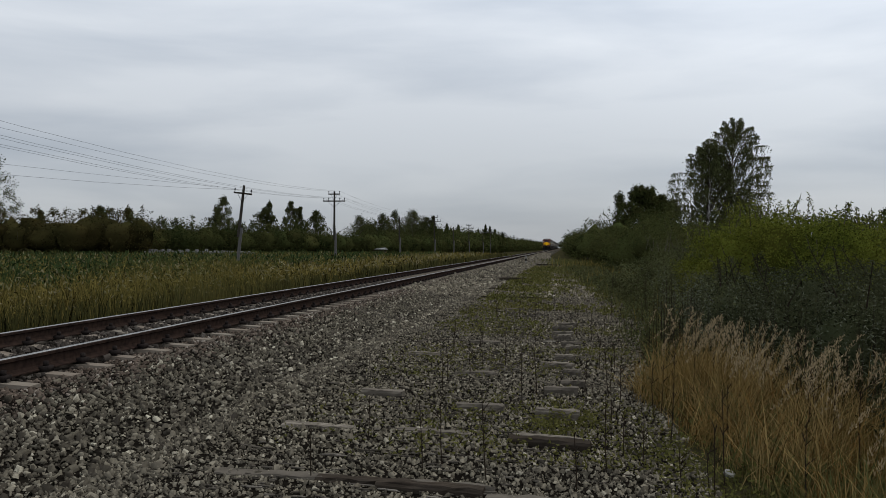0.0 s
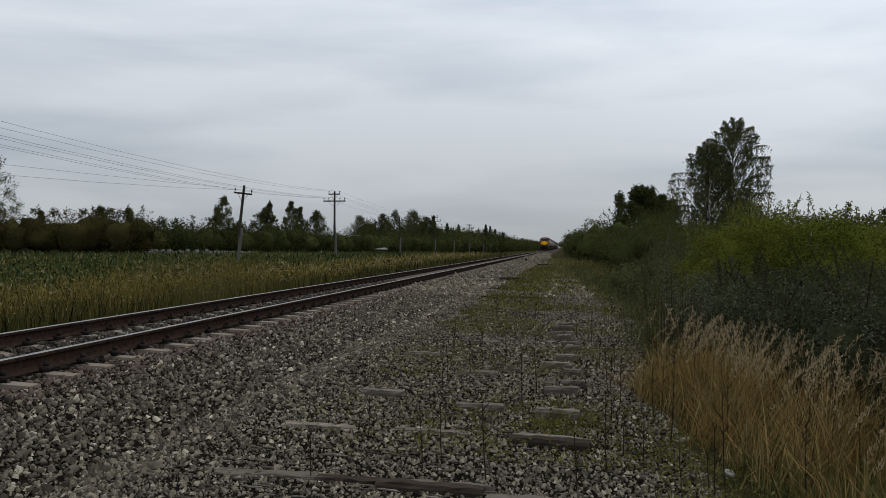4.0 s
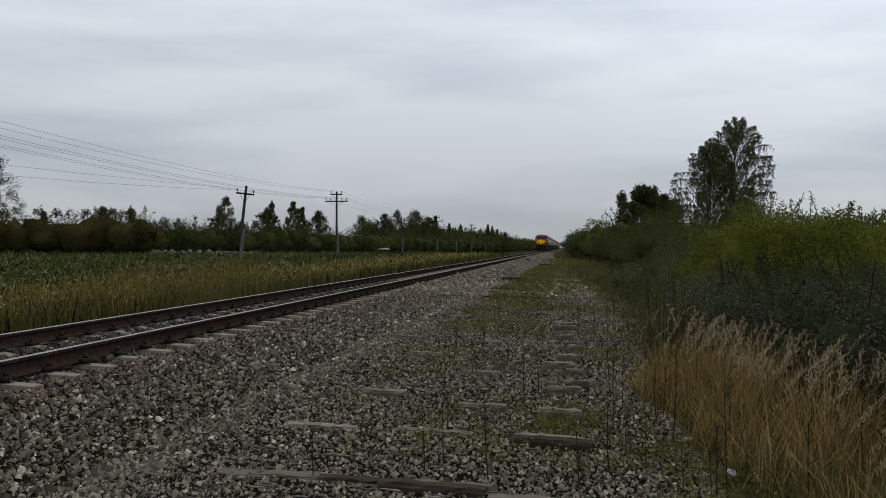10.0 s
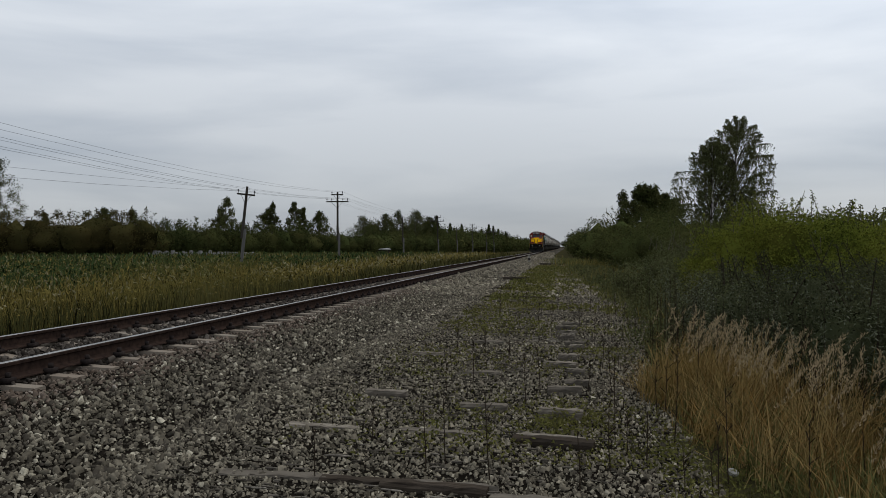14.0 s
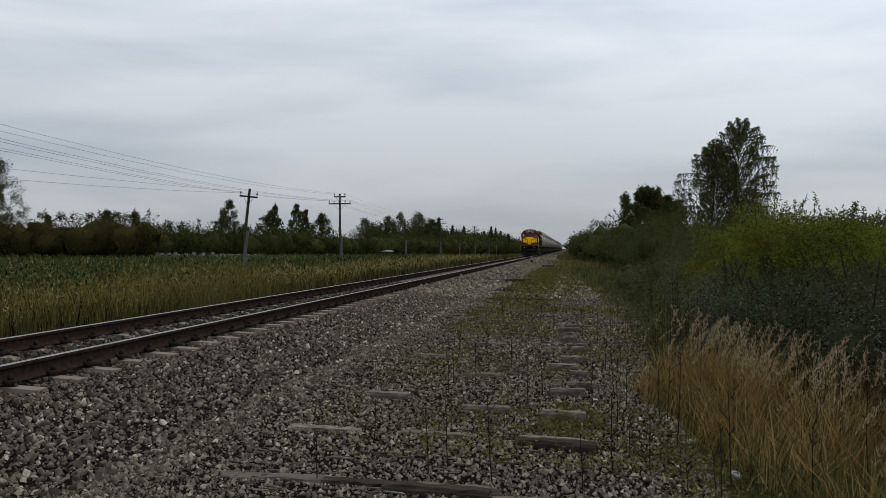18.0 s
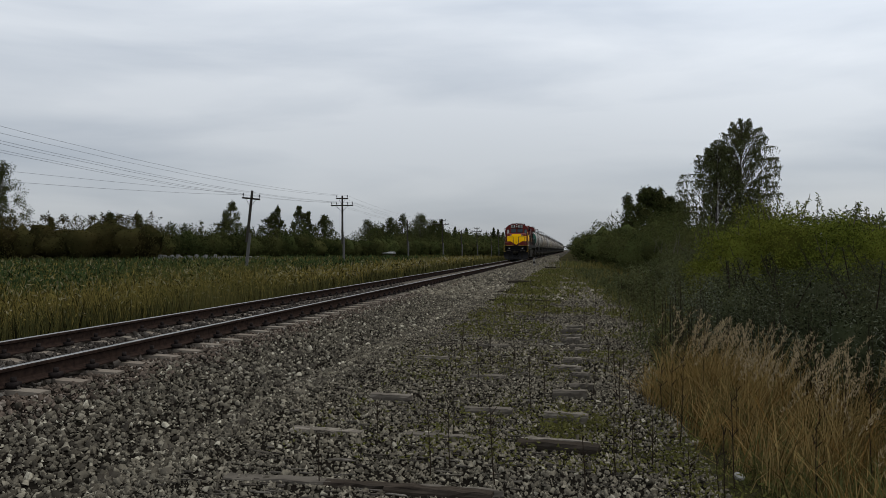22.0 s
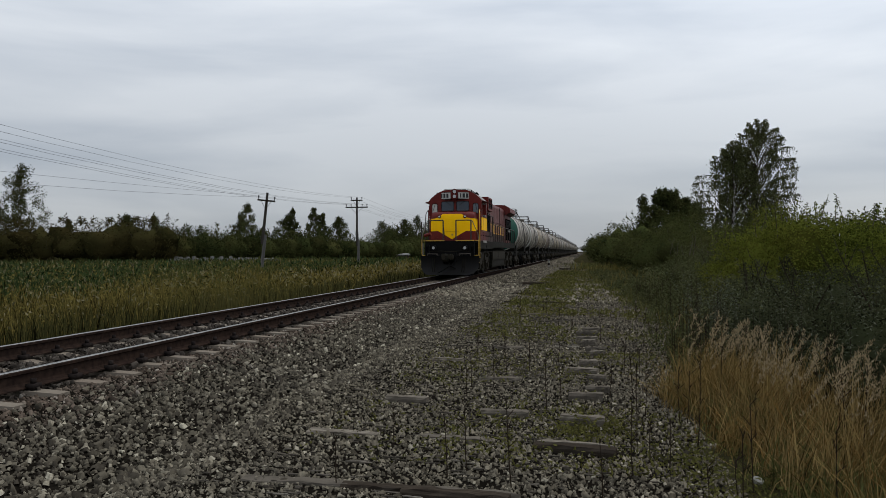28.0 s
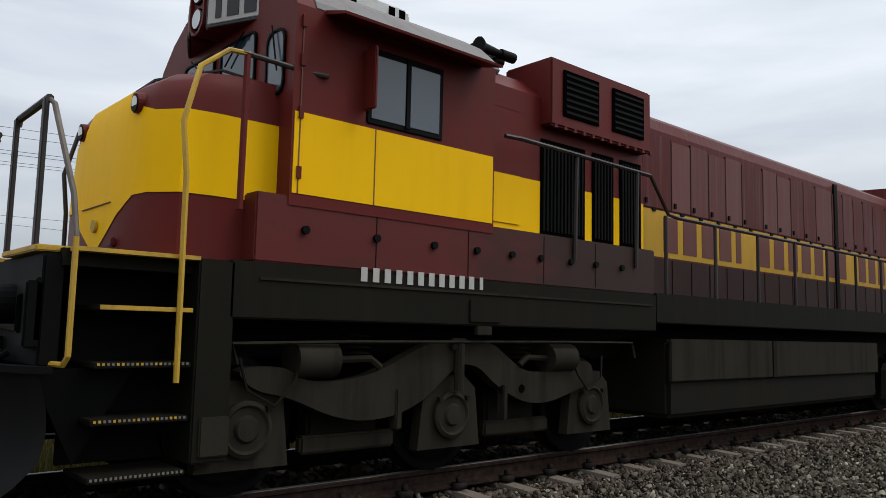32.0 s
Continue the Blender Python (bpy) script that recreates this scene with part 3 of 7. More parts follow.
# splinters of rotten timber lying across the siding
n = 1500
y = 4.4 + 18 * rng.uniform(0, 1, n) ** 1.5
x = -1.15 + rng.normal(0, 0.95, n)
ok = (x > -3.3) & (x < 0.5) & (rng.uniform(0, 1, n) < 0.35 + 0.65 * (np.sin(y * 7.3 + x) > 0))
x, y = x[ok], y[ok]
n = len(x)
sz = np.stack([rng.lognormal(-2.85, 0.45, n), rng.uniform(0.004, 0.010, n), rng.uniform(0.004, 0.009, n)], 1) * np.clip(y / 9, 0.9, 1.8)[:, None]
az = rng.normal(-0.05, 0.16, n)
pts = ICO_V[None] * (1 + rng.uniform(-0.4, 0.2, (n, len(ICO_V), 3))) * sz[:, None, :]
ca, sa = np.cos(az)[:, None], np.sin(az)[:, None]
pts = np.stack([pts[..., 0] * ca - pts[..., 1] * sa, pts[..., 0] * sa + pts[..., 1] * ca, pts[..., 2]], -1) + np.stack([x, y, ground_z(x, y) + 0.016], 1)[:, None, :]
tagged(bulk("timber_splinters", pts.reshape(-1, 3), (ICO_F[None] + (np.arange(n) * len(ICO_V))[:, None, None]).reshape(-1, 3), CHIP_WOOD), "grey splinters of rotten sleepers on gravel", "wood debris", kind="stuff")

# ---- timbers of the lifted siding, half buried ----
def timber(x0, x1, y, top, w=0.22, skew=0.0, mat=None, h=0.16, label="grey weathered timber sleeper half buried in gravel", thin=0.72):
    bm = bmesh.new()
    w *= thin
    L = x1 - x0
    rows = 9
    rings = []
    for i in range(rows):
        x = -L / 2 + L * i / (rows - 1)
        j = [random.uniform(-0.012, 0.012) for _ in range(6)]
        end = 0.004 if i in (0, rows - 1) else 0
        rings.append([bm.verts.new(p) for p in ((x, -w / 2 + j[0], -h), (x, -w / 2 + j[1], -0.025 - end), (x, -w / 2 + 0.012 + j[2], j[3] * 0.6 - end), (x, w / 2 - 0.012 + j[4], j[5] * 0.6 - end), (x, w / 2 + j[0], -0.025 - end), (x, w / 2 + j[1], -h))])
    for p, q in zip(rings, rings[1:]):
        for k in range(5):
            bm.faces.new((p[k], p[k + 1], q[k + 1], q[k]))
    bm.faces.new(rings[0])
    bm.faces.new(rings[-1][::-1])
    ob = part("old_sleeper", bm, mat or OLD_WOOD)
    ob.matrix_basis = pose((x0 + x1) / 2, y, top - (0.020 if y < 6.9 else 0.008 if y < 20 else 0), 0, random.uniform(-0.8, 0.8), skew)
    return tagged(ob, label, "timber sleeper", "timbers of the lifted siding")


timber(-2.35, -1.50, 5.04, 0.038, 0.19, -2)
timber(-1.62, -0.98, 4.97, 0.05, 0.15, -5, DARK_WOOD, label="dark split timber sleeper lying on gravel")
timber(-1.18, -0.48, 4.86, 0.075, 0.15, -5, DARK_WOOD, label="dark split timber sleeper lying on gravel")
timber(-1.1, -0.42, 4.93, 0.065, 0.08, -4)
timber(-0.46, 0.24, 4.76, 0.045, 0.17, -3)
timber(-2.4, -1.75, 6.42, 0.05, 0.17, -7)
timber(-1.35, -0.75, 6.33, 0.062, 0.17, -5)
timber(-0.42, 0.22, 6.16, 0.075, 0.18, -7, DARK_WOOD, label="dark split timber sleeper lying on gravel")
timber(-0.40, 0.20, 6.23, 0.08, 0.09, -6)
# broken pale ends of the sleepers in a ragged row
T_ = random.Random(21)
y = 7.1
while y < 15.5:
    right = 0.20 + T_.uniform(-0.07, 0.07)
    timber(right - T_.uniform(0.2, 0.48), right, y, T_.uniform(0.075, 0.12), T_.uniform(0.12, 0.22), T_.uniform(-9, 6))
    if T_.random() < 0.4:
        timber(right - T_.uniform(0.12, 0.3), right + T_.uniform(-0.1, 0.04), y + T_.uniform(0.13, 0.2), T_.uniform(0.04, 0.07), 0.09, T_.uniform(-14, 12))
    y += T_.choice((0.42, 0.55, 0.62, 0.78, 1.1))
for y, x0, x1, t in ((8.0, -2.1, -1.65, 0.035), (7.4, -1.0, -0.55, 0.045), (9.4, -1.3, -0.8, 0.03), (11.0, -2.2, -1.75, 0.03), (12.5, -1.5, -1.0, 0.03), (16.5, -1.9, -1.3, 0.04), (19.0, -1.4, -0.5, 0.05)):
    timber(x0, x1, y, t + 0.02, 0.15, T_.uniform(-6, 4))
timber(-2.5, -0.65, 23.6, 0.06, 0.22, -2, DARK_WOOD, 0.2, "tarred black timber sleeper lying on gravel")
timber(-2.65, -2.0, 28.0, 0.09, 0.28, 8, DARK_WOOD, 0.3, "tarred black timber sleeper lying on gravel")
timber(-2.95, -1.9, 36.0, 0.15, 0.32, -12, DARK_WOOD, 0.35, "tarred black timber sleeper lying on gravel")
timber(-2.0, -0.8, 34.2, 0.07, 0.25, -8, DARK_WOOD, 0.2, "tarred black timber sleeper lying on gravel")
timber(-2.3, -0.2, 66.0, 0.15, 0.3, -3, DARK_WOOD, 0.3, "tarred black timber sleeper lying on gravel")

bm = bmesh.new()
bmesh.ops.create_icosphere(bm, subdivisions=2, radius=0.038)
for v_ in bm.verts:
    v_.co *= 1 + 0.45 * noise.noise(v_.co * 22)
    v_.co.z *= 0.75
ob = part("white_stone", bm, WHITE_STONE)
ob.location = (1.12, 5.5, 0.03)
tagged(ob, "small white stone lying in the grass edge", "stone")


# ---- grass, shrubs and trees ----
def grass(name, label, n, xf, yf, height, width, mat, lean=0.3, bend=0.3, category="grass", keep=None, simple=False):
    """A stand of blades; xf and yf give each blade's place from two random numbers."""
    group = np.sort(rng.integers(0, max(1, n // 13), n))
    a, b = rng.uniform(0, 1, n // 13 + 1)[group], rng.uniform(0, 1, n // 13 + 1)[group]
    y = yf(b)
    x = xf(a, y)
    spread = np.clip(np.hypot(x, y) / 40, 0.10, 1.0)
    x, y = x + rng.normal(0, 1, n) * spread, y + rng.normal(0, 1, n) * spread
    tall = rng.uniform(0.62, 1.12, n // 13 + 1)[group]
    if keep is not None:
        ok = keep(x, y)
        x, y, tall = x[ok], y[ok], tall[ok]
    far = np.hypot(x, y)
    tuft = 0.5 + 0.25 * (np.sin(x * 1.9 + 0.7 * y) + np.sin(y * 1.3 - 0.9 * x))
    h = np.asarray(height) * rng.uniform(0.5, 1.0, len(x)) * (0.8 + 0.5 * tuft) * tall
    w = width * np.clip(far / 12, 0.6, 8)
    v, f = blades(np.stack([x, y, ground_z(x, y) - 0.02], 1), h, w, lean, bend, None, simple)
    return tagged(bulk(name, v, f, mat), label, category, kind="stuff")


def patchy(scale, cut, seed):
    def keep(x, y):
        s = np.sin(x * scale + seed) + np.sin(y * scale * 0.8 + 1.7 * seed) + np.sin((x + y) * scale * 0.6 + seed * 3) + rng.normal(0, 1.0, len(x))
        return s > cut
    return keep


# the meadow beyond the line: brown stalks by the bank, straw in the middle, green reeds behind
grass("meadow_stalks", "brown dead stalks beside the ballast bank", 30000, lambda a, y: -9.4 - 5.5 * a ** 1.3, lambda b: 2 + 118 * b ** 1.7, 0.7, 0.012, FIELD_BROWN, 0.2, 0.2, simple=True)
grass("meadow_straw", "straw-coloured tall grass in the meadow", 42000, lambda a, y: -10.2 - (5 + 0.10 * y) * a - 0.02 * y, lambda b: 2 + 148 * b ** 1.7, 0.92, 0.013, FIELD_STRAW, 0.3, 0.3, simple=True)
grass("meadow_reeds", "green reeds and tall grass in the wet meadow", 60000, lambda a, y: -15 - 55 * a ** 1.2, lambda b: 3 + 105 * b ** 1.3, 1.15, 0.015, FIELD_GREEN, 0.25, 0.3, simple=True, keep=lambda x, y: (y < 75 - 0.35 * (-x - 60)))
grass("meadow_tufts", "scattered pale grass heads in the meadow", 9000, lambda a, y: -11 - 26 * a, lambda b: 3 + 70 * b ** 1.4, 1.2, 0.012, FIELD_STRAW, 0.3, 0.3, keep=patchy(0.35, 0.6, 2))

# seed heads and leaf tips that speckle the meadow
for nm, lab, cnt, far_x, mat_, zz in (("meadow_seed_heads", "pale seed heads over the meadow grass", 20000, 34, FIELD_STRAW, 0.72), ("meadow_flecks", "bleached flower heads scattered over the meadow", 9000, 40, SEED_PALE, 0.78), ("meadow_leaf_tips", "green leaf tips over the wet meadow", 26000, 50, FIELD_GREEN, 0.95)):
    y = 3 + 95 * rng.uniform(0, 1, cnt) ** 1.5
    x = (-9.8 if zz < 0.8 else -15) - far_x * rng.uniform(0, 1, cnt) ** 1.4
    s_ = np.clip(np.hypot(x, y) / 12, 0.9, 5)
    v, f = leaves(np.stack([x, y, ground_z(x, y) + zz * rng.uniform(0.45, 1.15, cnt)], 1), 0.075 * s_, 0.022 * s_, -0.8)
    tagged(bulk(nm, v, f, mat_), lab, "grass", kind="stuff")

# the verge on the near side
edge = lambda y: np.interp(y, [3, 5, 8, 10, 14, 17, 30, 60, 120], [1.0, 0.97, 1.0, 1.06, 1.4, 1.78, 1.5, 0.3, -2.2])
reed_edge = lambda y: np.interp(y, [3, 5, 6, 8.7], [1.55, 1.30, 1.12, 0.80])


def reed_stand(name, label, n, tufts, mat, tall, wide, lean, bend, far=0.7):
    """Dry reeds in leaning tufts of their own height; some stems are bent or broken over."""
    k = rng.integers(0, tufts, n)
    cy = 3.2 + 5.6 * rng.uniform(0, 1, tufts) ** far
    cx = reed_edge(cy) + np.interp(cy, [3, 6, 8.7], [1.9, 1.6, 1.0]) * rng.uniform(0, 1, tufts) ** 0.9
    way, size = rng.normal(0.5, 1.2, tufts), rng.uniform(0.6, 1.08, tufts)
    x, y = cx[k] + rng.normal(0, 0.075, n), cy[k] + rng.normal(0, 0.10, n)
    h = tall * size[k] * rng.uniform(0.35, 1.0, n) * np.interp(x - reed_edge(y), [-0.1, 0.45], [0.55, 1.0]) * np.interp(x, [0.8, 1.6, 3.2], [1.0, 1.0, 0.82])
    heading = way[k] + rng.normal(0, 0.7, n)
    bent = rng.uniform(0, 1, n) < 0.14
    v, f = blades(np.stack([x, y, ground_z(x, y) - 0.02], 1), h * np.where(bent, 0.75, 1), wide * rng.uniform(0.6, 1.3, n), np.where(bent, 1.3, lean), np.where(bent, 1.0, bend), heading)
    return tagged(bulk(name, v, f, mat), label, "grass", kind="stuff")


reed_stand("dry_reed_grass", "tall tan dry reed grass on the verge", 6400, 300, STRAW, 0.98, 0.0060, 0.22, 0.75, 0.5)
reed_stand("russet_reed_grass", "short rusty brown dry grass among the reeds", 3600, 190, RUSSET_GRASS, 0.72, 0.007, 0.4, 1.0)
reed_stand("green_reed_leaves", "narrow green leaves between the dry reeds", 7000, 300, VERGE_GRASS, 0.60, 0.008, 0.4, 1.0, 1.5)
grass("green_verge_grass", "green grass among the reeds on the verge", 5000, lambda a, y: edge(y) + 0.25 + 1.5 * a, lambda b: -3 + 13.6 * b ** 1.1, 0.34, 0.008, VERGE_GRASS, 0.6, 0.6)
grass("verge_turf", "short rough grass behind the verge", 9000, lambda a, y: edge(y) + 0.3 + 6 * a, lambda b: -8 + 13 * b, 0.22, 0.012, VERGE_GRASS, 0.5, 0.6, simple=True)
grass("verge_grass", "tall grey-green grass along the verge", 9000, lambda a, y: edge(y) - 0.1 + 1.9 * a ** 0.8, lambda b: 10 + 80 * b ** 1.5, 0.45, 0.010, VERGE_GRASS, 0.35, 0.4, keep=patchy(0.8, -1.0, 6))
grass("verge_straw", "pale dry grass heads along the verge", 5000, lambda a, y: edge(y) + 0.4 + 2.0 * a, lambda b: 12 + 50 * b ** 1.3, 0.8, 0.010, FIELD_STRAW, 0.3, 0.3, keep=patchy(0.5, 0.9, 5))

# feathery heads on the dry reeds
n = 190
y = 3.4 + 5.2 * rng.uniform(0, 1, n) ** 0.8
x = reed_edge(y) + 0.05 + np.interp(y, [3, 6, 8.7], [1.7, 1.5, 0.9]) * rng.uniform(0, 1, n) ** 0.8
top = np.stack([x, y, ground_z(x, y) + rng.uniform(0.52, 0.92, n) * np.interp(x, [0.8, 1.6, 3.2], [1.0, 1.0, 0.85])], 1)
along = np.tile(np.linspace(-1, 1, 44), n)
full = (1 - np.abs(along) ** 1.6)
nod = np.repeat(rng.uniform(0.15, 0.75, n), 44)
way = np.repeat(rng.normal(0.3, 0.7, n), 44)
big = np.repeat(rng.uniform(0.6, 1.15, n), 44)
tips = np.repeat(top, 44, 0) + rng.normal(0, 1, (n * 44, 3)) * (np.array([0.007, 0.007, 0.004]) * (0.35 + full)[:, None])
tips[:, 2] += 0.10 * along * big
tips[:, 0] += np.cos(way) * nod * 0.085 * (along + 0.25 * (along + 1) ** 2)
tips[:, 1] += np.sin(way) * nod * 0.085 * (along + 0.25 * (along + 1) ** 2)
v, f = leaves(tips, 0.036 * big, 0.007, -2.2)
tagged(bulk("reed_plumes", v, f, PLUME), "feathery pale nodding heads of dry reed grass", "grass", kind="stuff")


def leafy_stems(name, label, place, n, h0, h1, leaf, mat, pairs=16, category="weeds"):
    """Upright stems with narrow leaves set round them; place gives n roots."""
    x, y = place(n)
    n = len(x)
    h = rng.uniform(h0, h1, n)
    lx, ly = rng.normal(0, 0.16, n), rng.normal(0, 0.16, n)
    s_ = np.tile(np.linspace(0.12, 1.0, pairs), n)
    r_x, r_y, r_h = np.repeat(x, pairs), np.repeat(y, pairs), np.repeat(h, pairs)
    z0 = np.repeat(ground_z(x, y), pairs)
    c = np.stack([r_x + np.repeat(lx, pairs) * s_ * s_ * r_h, r_y + np.repeat(ly, pairs) * s_ * s_ * r_h, z0 + s_ * r_h], 1)
    c = np.repeat(c, 2, 0)
    m = len(c)
    az = rng.uniform(0, 2 * math.pi, m)
    up = rng.uniform(-0.15, 0.95, m)
    a = np.stack([np.cos(az), np.sin(az), up], 1)
    a /= np.linalg.norm(a, axis=1)[:, None]
    b = np.stack([-np.sin(az), np.cos(az), rng.uniform(-0.5, 0.5, m)], 1)
    L = (leaf * rng.uniform(0.6, 1.3, m) * np.clip(np.repeat(np.repeat(y, pairs), 2) / 12, 0.9, 2.2))[:, None]
    v = np.stack([c, c + a * L * 0.45 + b * L * 0.13, c + a * L, c + a * L * 0.45 - b * L * 0.13], 1).reshape(-1, 3)
    st_v, st_f = blades(np.stack([x, y, ground_z(x, y) - 0.03], 1), h, np.full(n, 0.008), 0.01, 0.01, simple=True)
    ob = thing(name, label, category, kind="stuff")
    bulk("leaf_growth", v, np.arange(4 * m).reshape(m, 4), mat, ob)
    bulk("stem_growth", st_v, st_f, STALK, ob)
    return ob


def behind_reeds(n):
    y = 5.2 + 7.5 * rng.uniform(0, 1, n)
    return reed_edge(y) + np.interp(y, [5, 8, 9.5, 12.5], [1.5, 0.9, 0.75, 0.7]) + 3.2 * rng.uniform(0, 1, n) ** 1.3, y


def mid_verge(n):
    y = 9.6 + 22 * rng.uniform(0, 1, n) ** 1.4
    return edge(y) - 0.15 + 0.35 * np.sin(y * 1.7) ** 2 + 2.2 * rng.uniform(0, 1, n) ** 1.1, y


leafy_stems("willow_herb", "upright grey-green leafy stems behind dry reeds", behind_reeds, 950, 0.7, 1.38, 0.050, LEAF_PALE, 24)
leafy_stems("mugwort", "tall olive leafy weeds along the gravel edge", mid_verge, 950, 0.45, 1.15, 0.055, VERGE_LEAF, 16)

PETAL = leafy("white_petals", (0.55, 0.54, 0.5), (0.66, 0.65, 0.6), (0.6, 0.56, 0.46), 0.6, 0.3)
for x, y, h, turn in ((1.24, 3.72, 0.40, 20), (1.47, 3.74, 0.36, -35)):
    flower = thing("bindweed_flower", "white wilting bindweed flower among the verge grass", "flower", "white flowers on the verge", at=pose(x, y, float(ground_z(x, y)), 0, 0, turn))
    part("stem", tube(bmesh.new(), [(0.02, 0, -0.02), (-0.02, 0.01, h * 0.5), (0, 0, h)], 0.003, 4), VERGE_GRASS, flower)
    part("blossom", lathe(bmesh.new(), [(0.004, 0), (0.008, 0.02), (0.014, 0.034), (0.026, 0.042), (0.024, 0.044), (0.006, 0.03)], (0, 0, h), "z", 10), PETAL, flower, smooth=True)

# low weeds on the gravel
def weeds(name, label, n, x0, x1, y0, y1, h, keep, mat=WEED):
    x, y = rng.uniform(x0, x1, n), y0 + (y1 - y0) * rng.uniform(0, 1, n)
    ok = keep(x, y)
    x, y = x[ok], y[ok]
    k = 5
    c = np.repeat(np.stack([x, y, ground_z(x, y)], 1), k, 0) + rng.normal(0, 1, (len(x) * k, 3)) * np.array([0.04, 0.04, 0.0])
    c[:, 2] += np.abs(rng.normal(0, h, len(c)))
    v, f = leaves(c, 0.05 * np.clip(c[:, 1] / 12, 0.8, 2.5), 0.022 * np.clip(c[:, 1] / 12, 0.8, 2.5))
    return tagged(bulk(name, v, f, mat), label, "weeds", kind="stuff")


weeds("low_weeds", "yellowish green low weeds on gravel", 9000, -2.4, 1.4, 9, 60, 0.05, patchy(1.7, 0.2, 4))
weeds("verge_weeds", "grey-green leafy weeds along the verge", 9000, -0.6, 3.4, 9, 55, 0.16, lambda x, y: (x > edge(y) - 0.25 + 0.25 * np.sin(y * 1.3)) & (x < edge(y) + 1.6), VERGE_LEAF)
weeds("sparse_weeds", "sparse green weeds between stones", 2600, -2.4, 1.0, 5.5, 12, 0.03, patchy(1.3, 0.9, 1))
weeds("weed_clump", "small green weed clump beside a timber", 520, -0.5, 0.4, 6.2, 7.4, 0.07, lambda x, y: np.hypot((x - 0.0) / 0.4, (y - 6.8) / 0.5) < rng.uniform(0.2, 1.1, len(x)), WEED)
weeds("weed_clump", "small green weed clump at the gravel edge", 620, 0.65, 1.3, 4.0, 6.6, 0.07, patchy(1.1, -0.3, 3), WEED)


def stalk(x, y, h):
    """A dead flower stem with short side twigs."""
    ob = thing("dead_stalk", "thin dark dead weed stalk standing in gravel", "weed stalk", "dead stalks on the siding", at=pose(x, y, float(ground_z(x, y)) - 0.01))
    lean = random.uniform(-0.06, 0.06)
    pts = [(lean * h * s + random.uniform(-0.008, 0.008), 0.02 * s, h * s) for s in (0, 0.3, 0.6, 1.0)]
    part("stem", tube(bmesh.new(), pts, [0.0042, 0.0038, 0.003, 0.0022], 4), STALK, ob)
    for _ in range(random.randint(3, 8)):
        z = h * random.uniform(0.45, 0.98)
        a = random.uniform(0, 6.28)
        d = random.uniform(0.02, 0.06)
        part("twig", tube(bmesh.new(), [(lean * z, 0.02 * z / h, z), (lean * z + d * math.cos(a), d * math.sin(a), z + 0.05)], [0.003, 0.0035], 3), STALK, ob)
    return ob


STEMS = random.Random(5)
for _ in range(54):
    y = 5.0 + 15 * STEMS.random() ** 1.5
    stalk(STEMS.uniform(-1.9, 0.9) + 0.02 * y, y, STEMS.uniform(0.28, 0.62))
for _ in range(18):
    y = STEMS.uniform(4.2, 9)
    stalk(float(edge(y)) + STEMS.uniform(0, 1.4), y, STEMS.uniform(0.5, 0.95))


def heap(blobs, share):
    """A closed lumpy mass inside a crown, so that no light passes between its leaves."""
    vs, fs, n0 = [], [], 0
    for i, b in enumerate(blobs):
        u = HEAP_V * (1 + 0.22 * np.sin(HEAP_V[:, :1] * 5 + i) * np.sin(HEAP_V[:, 1:2] * 6 + 2 * i) + 0.15 * np.sin(HEAP_V[:, 2:] * 9 + i))
        vs.append(u * np.array(b[3:]) * share + np.array(b[:3]))
        fs.append(HEAP_F + n0)
        n0 += len(HEAP_V)
    return np.concatenate(vs), np.concatenate(fs)


_h = bmesh.new()
bmesh.ops.create_icosphere(_h, subdivisions=2, radius=1.0)
HEAP_V = np.array([v.co[:] for v in _h.verts])
HEAP_F = np.array([[v.index for v in f.verts] for f in _h.faces])
_h.free()


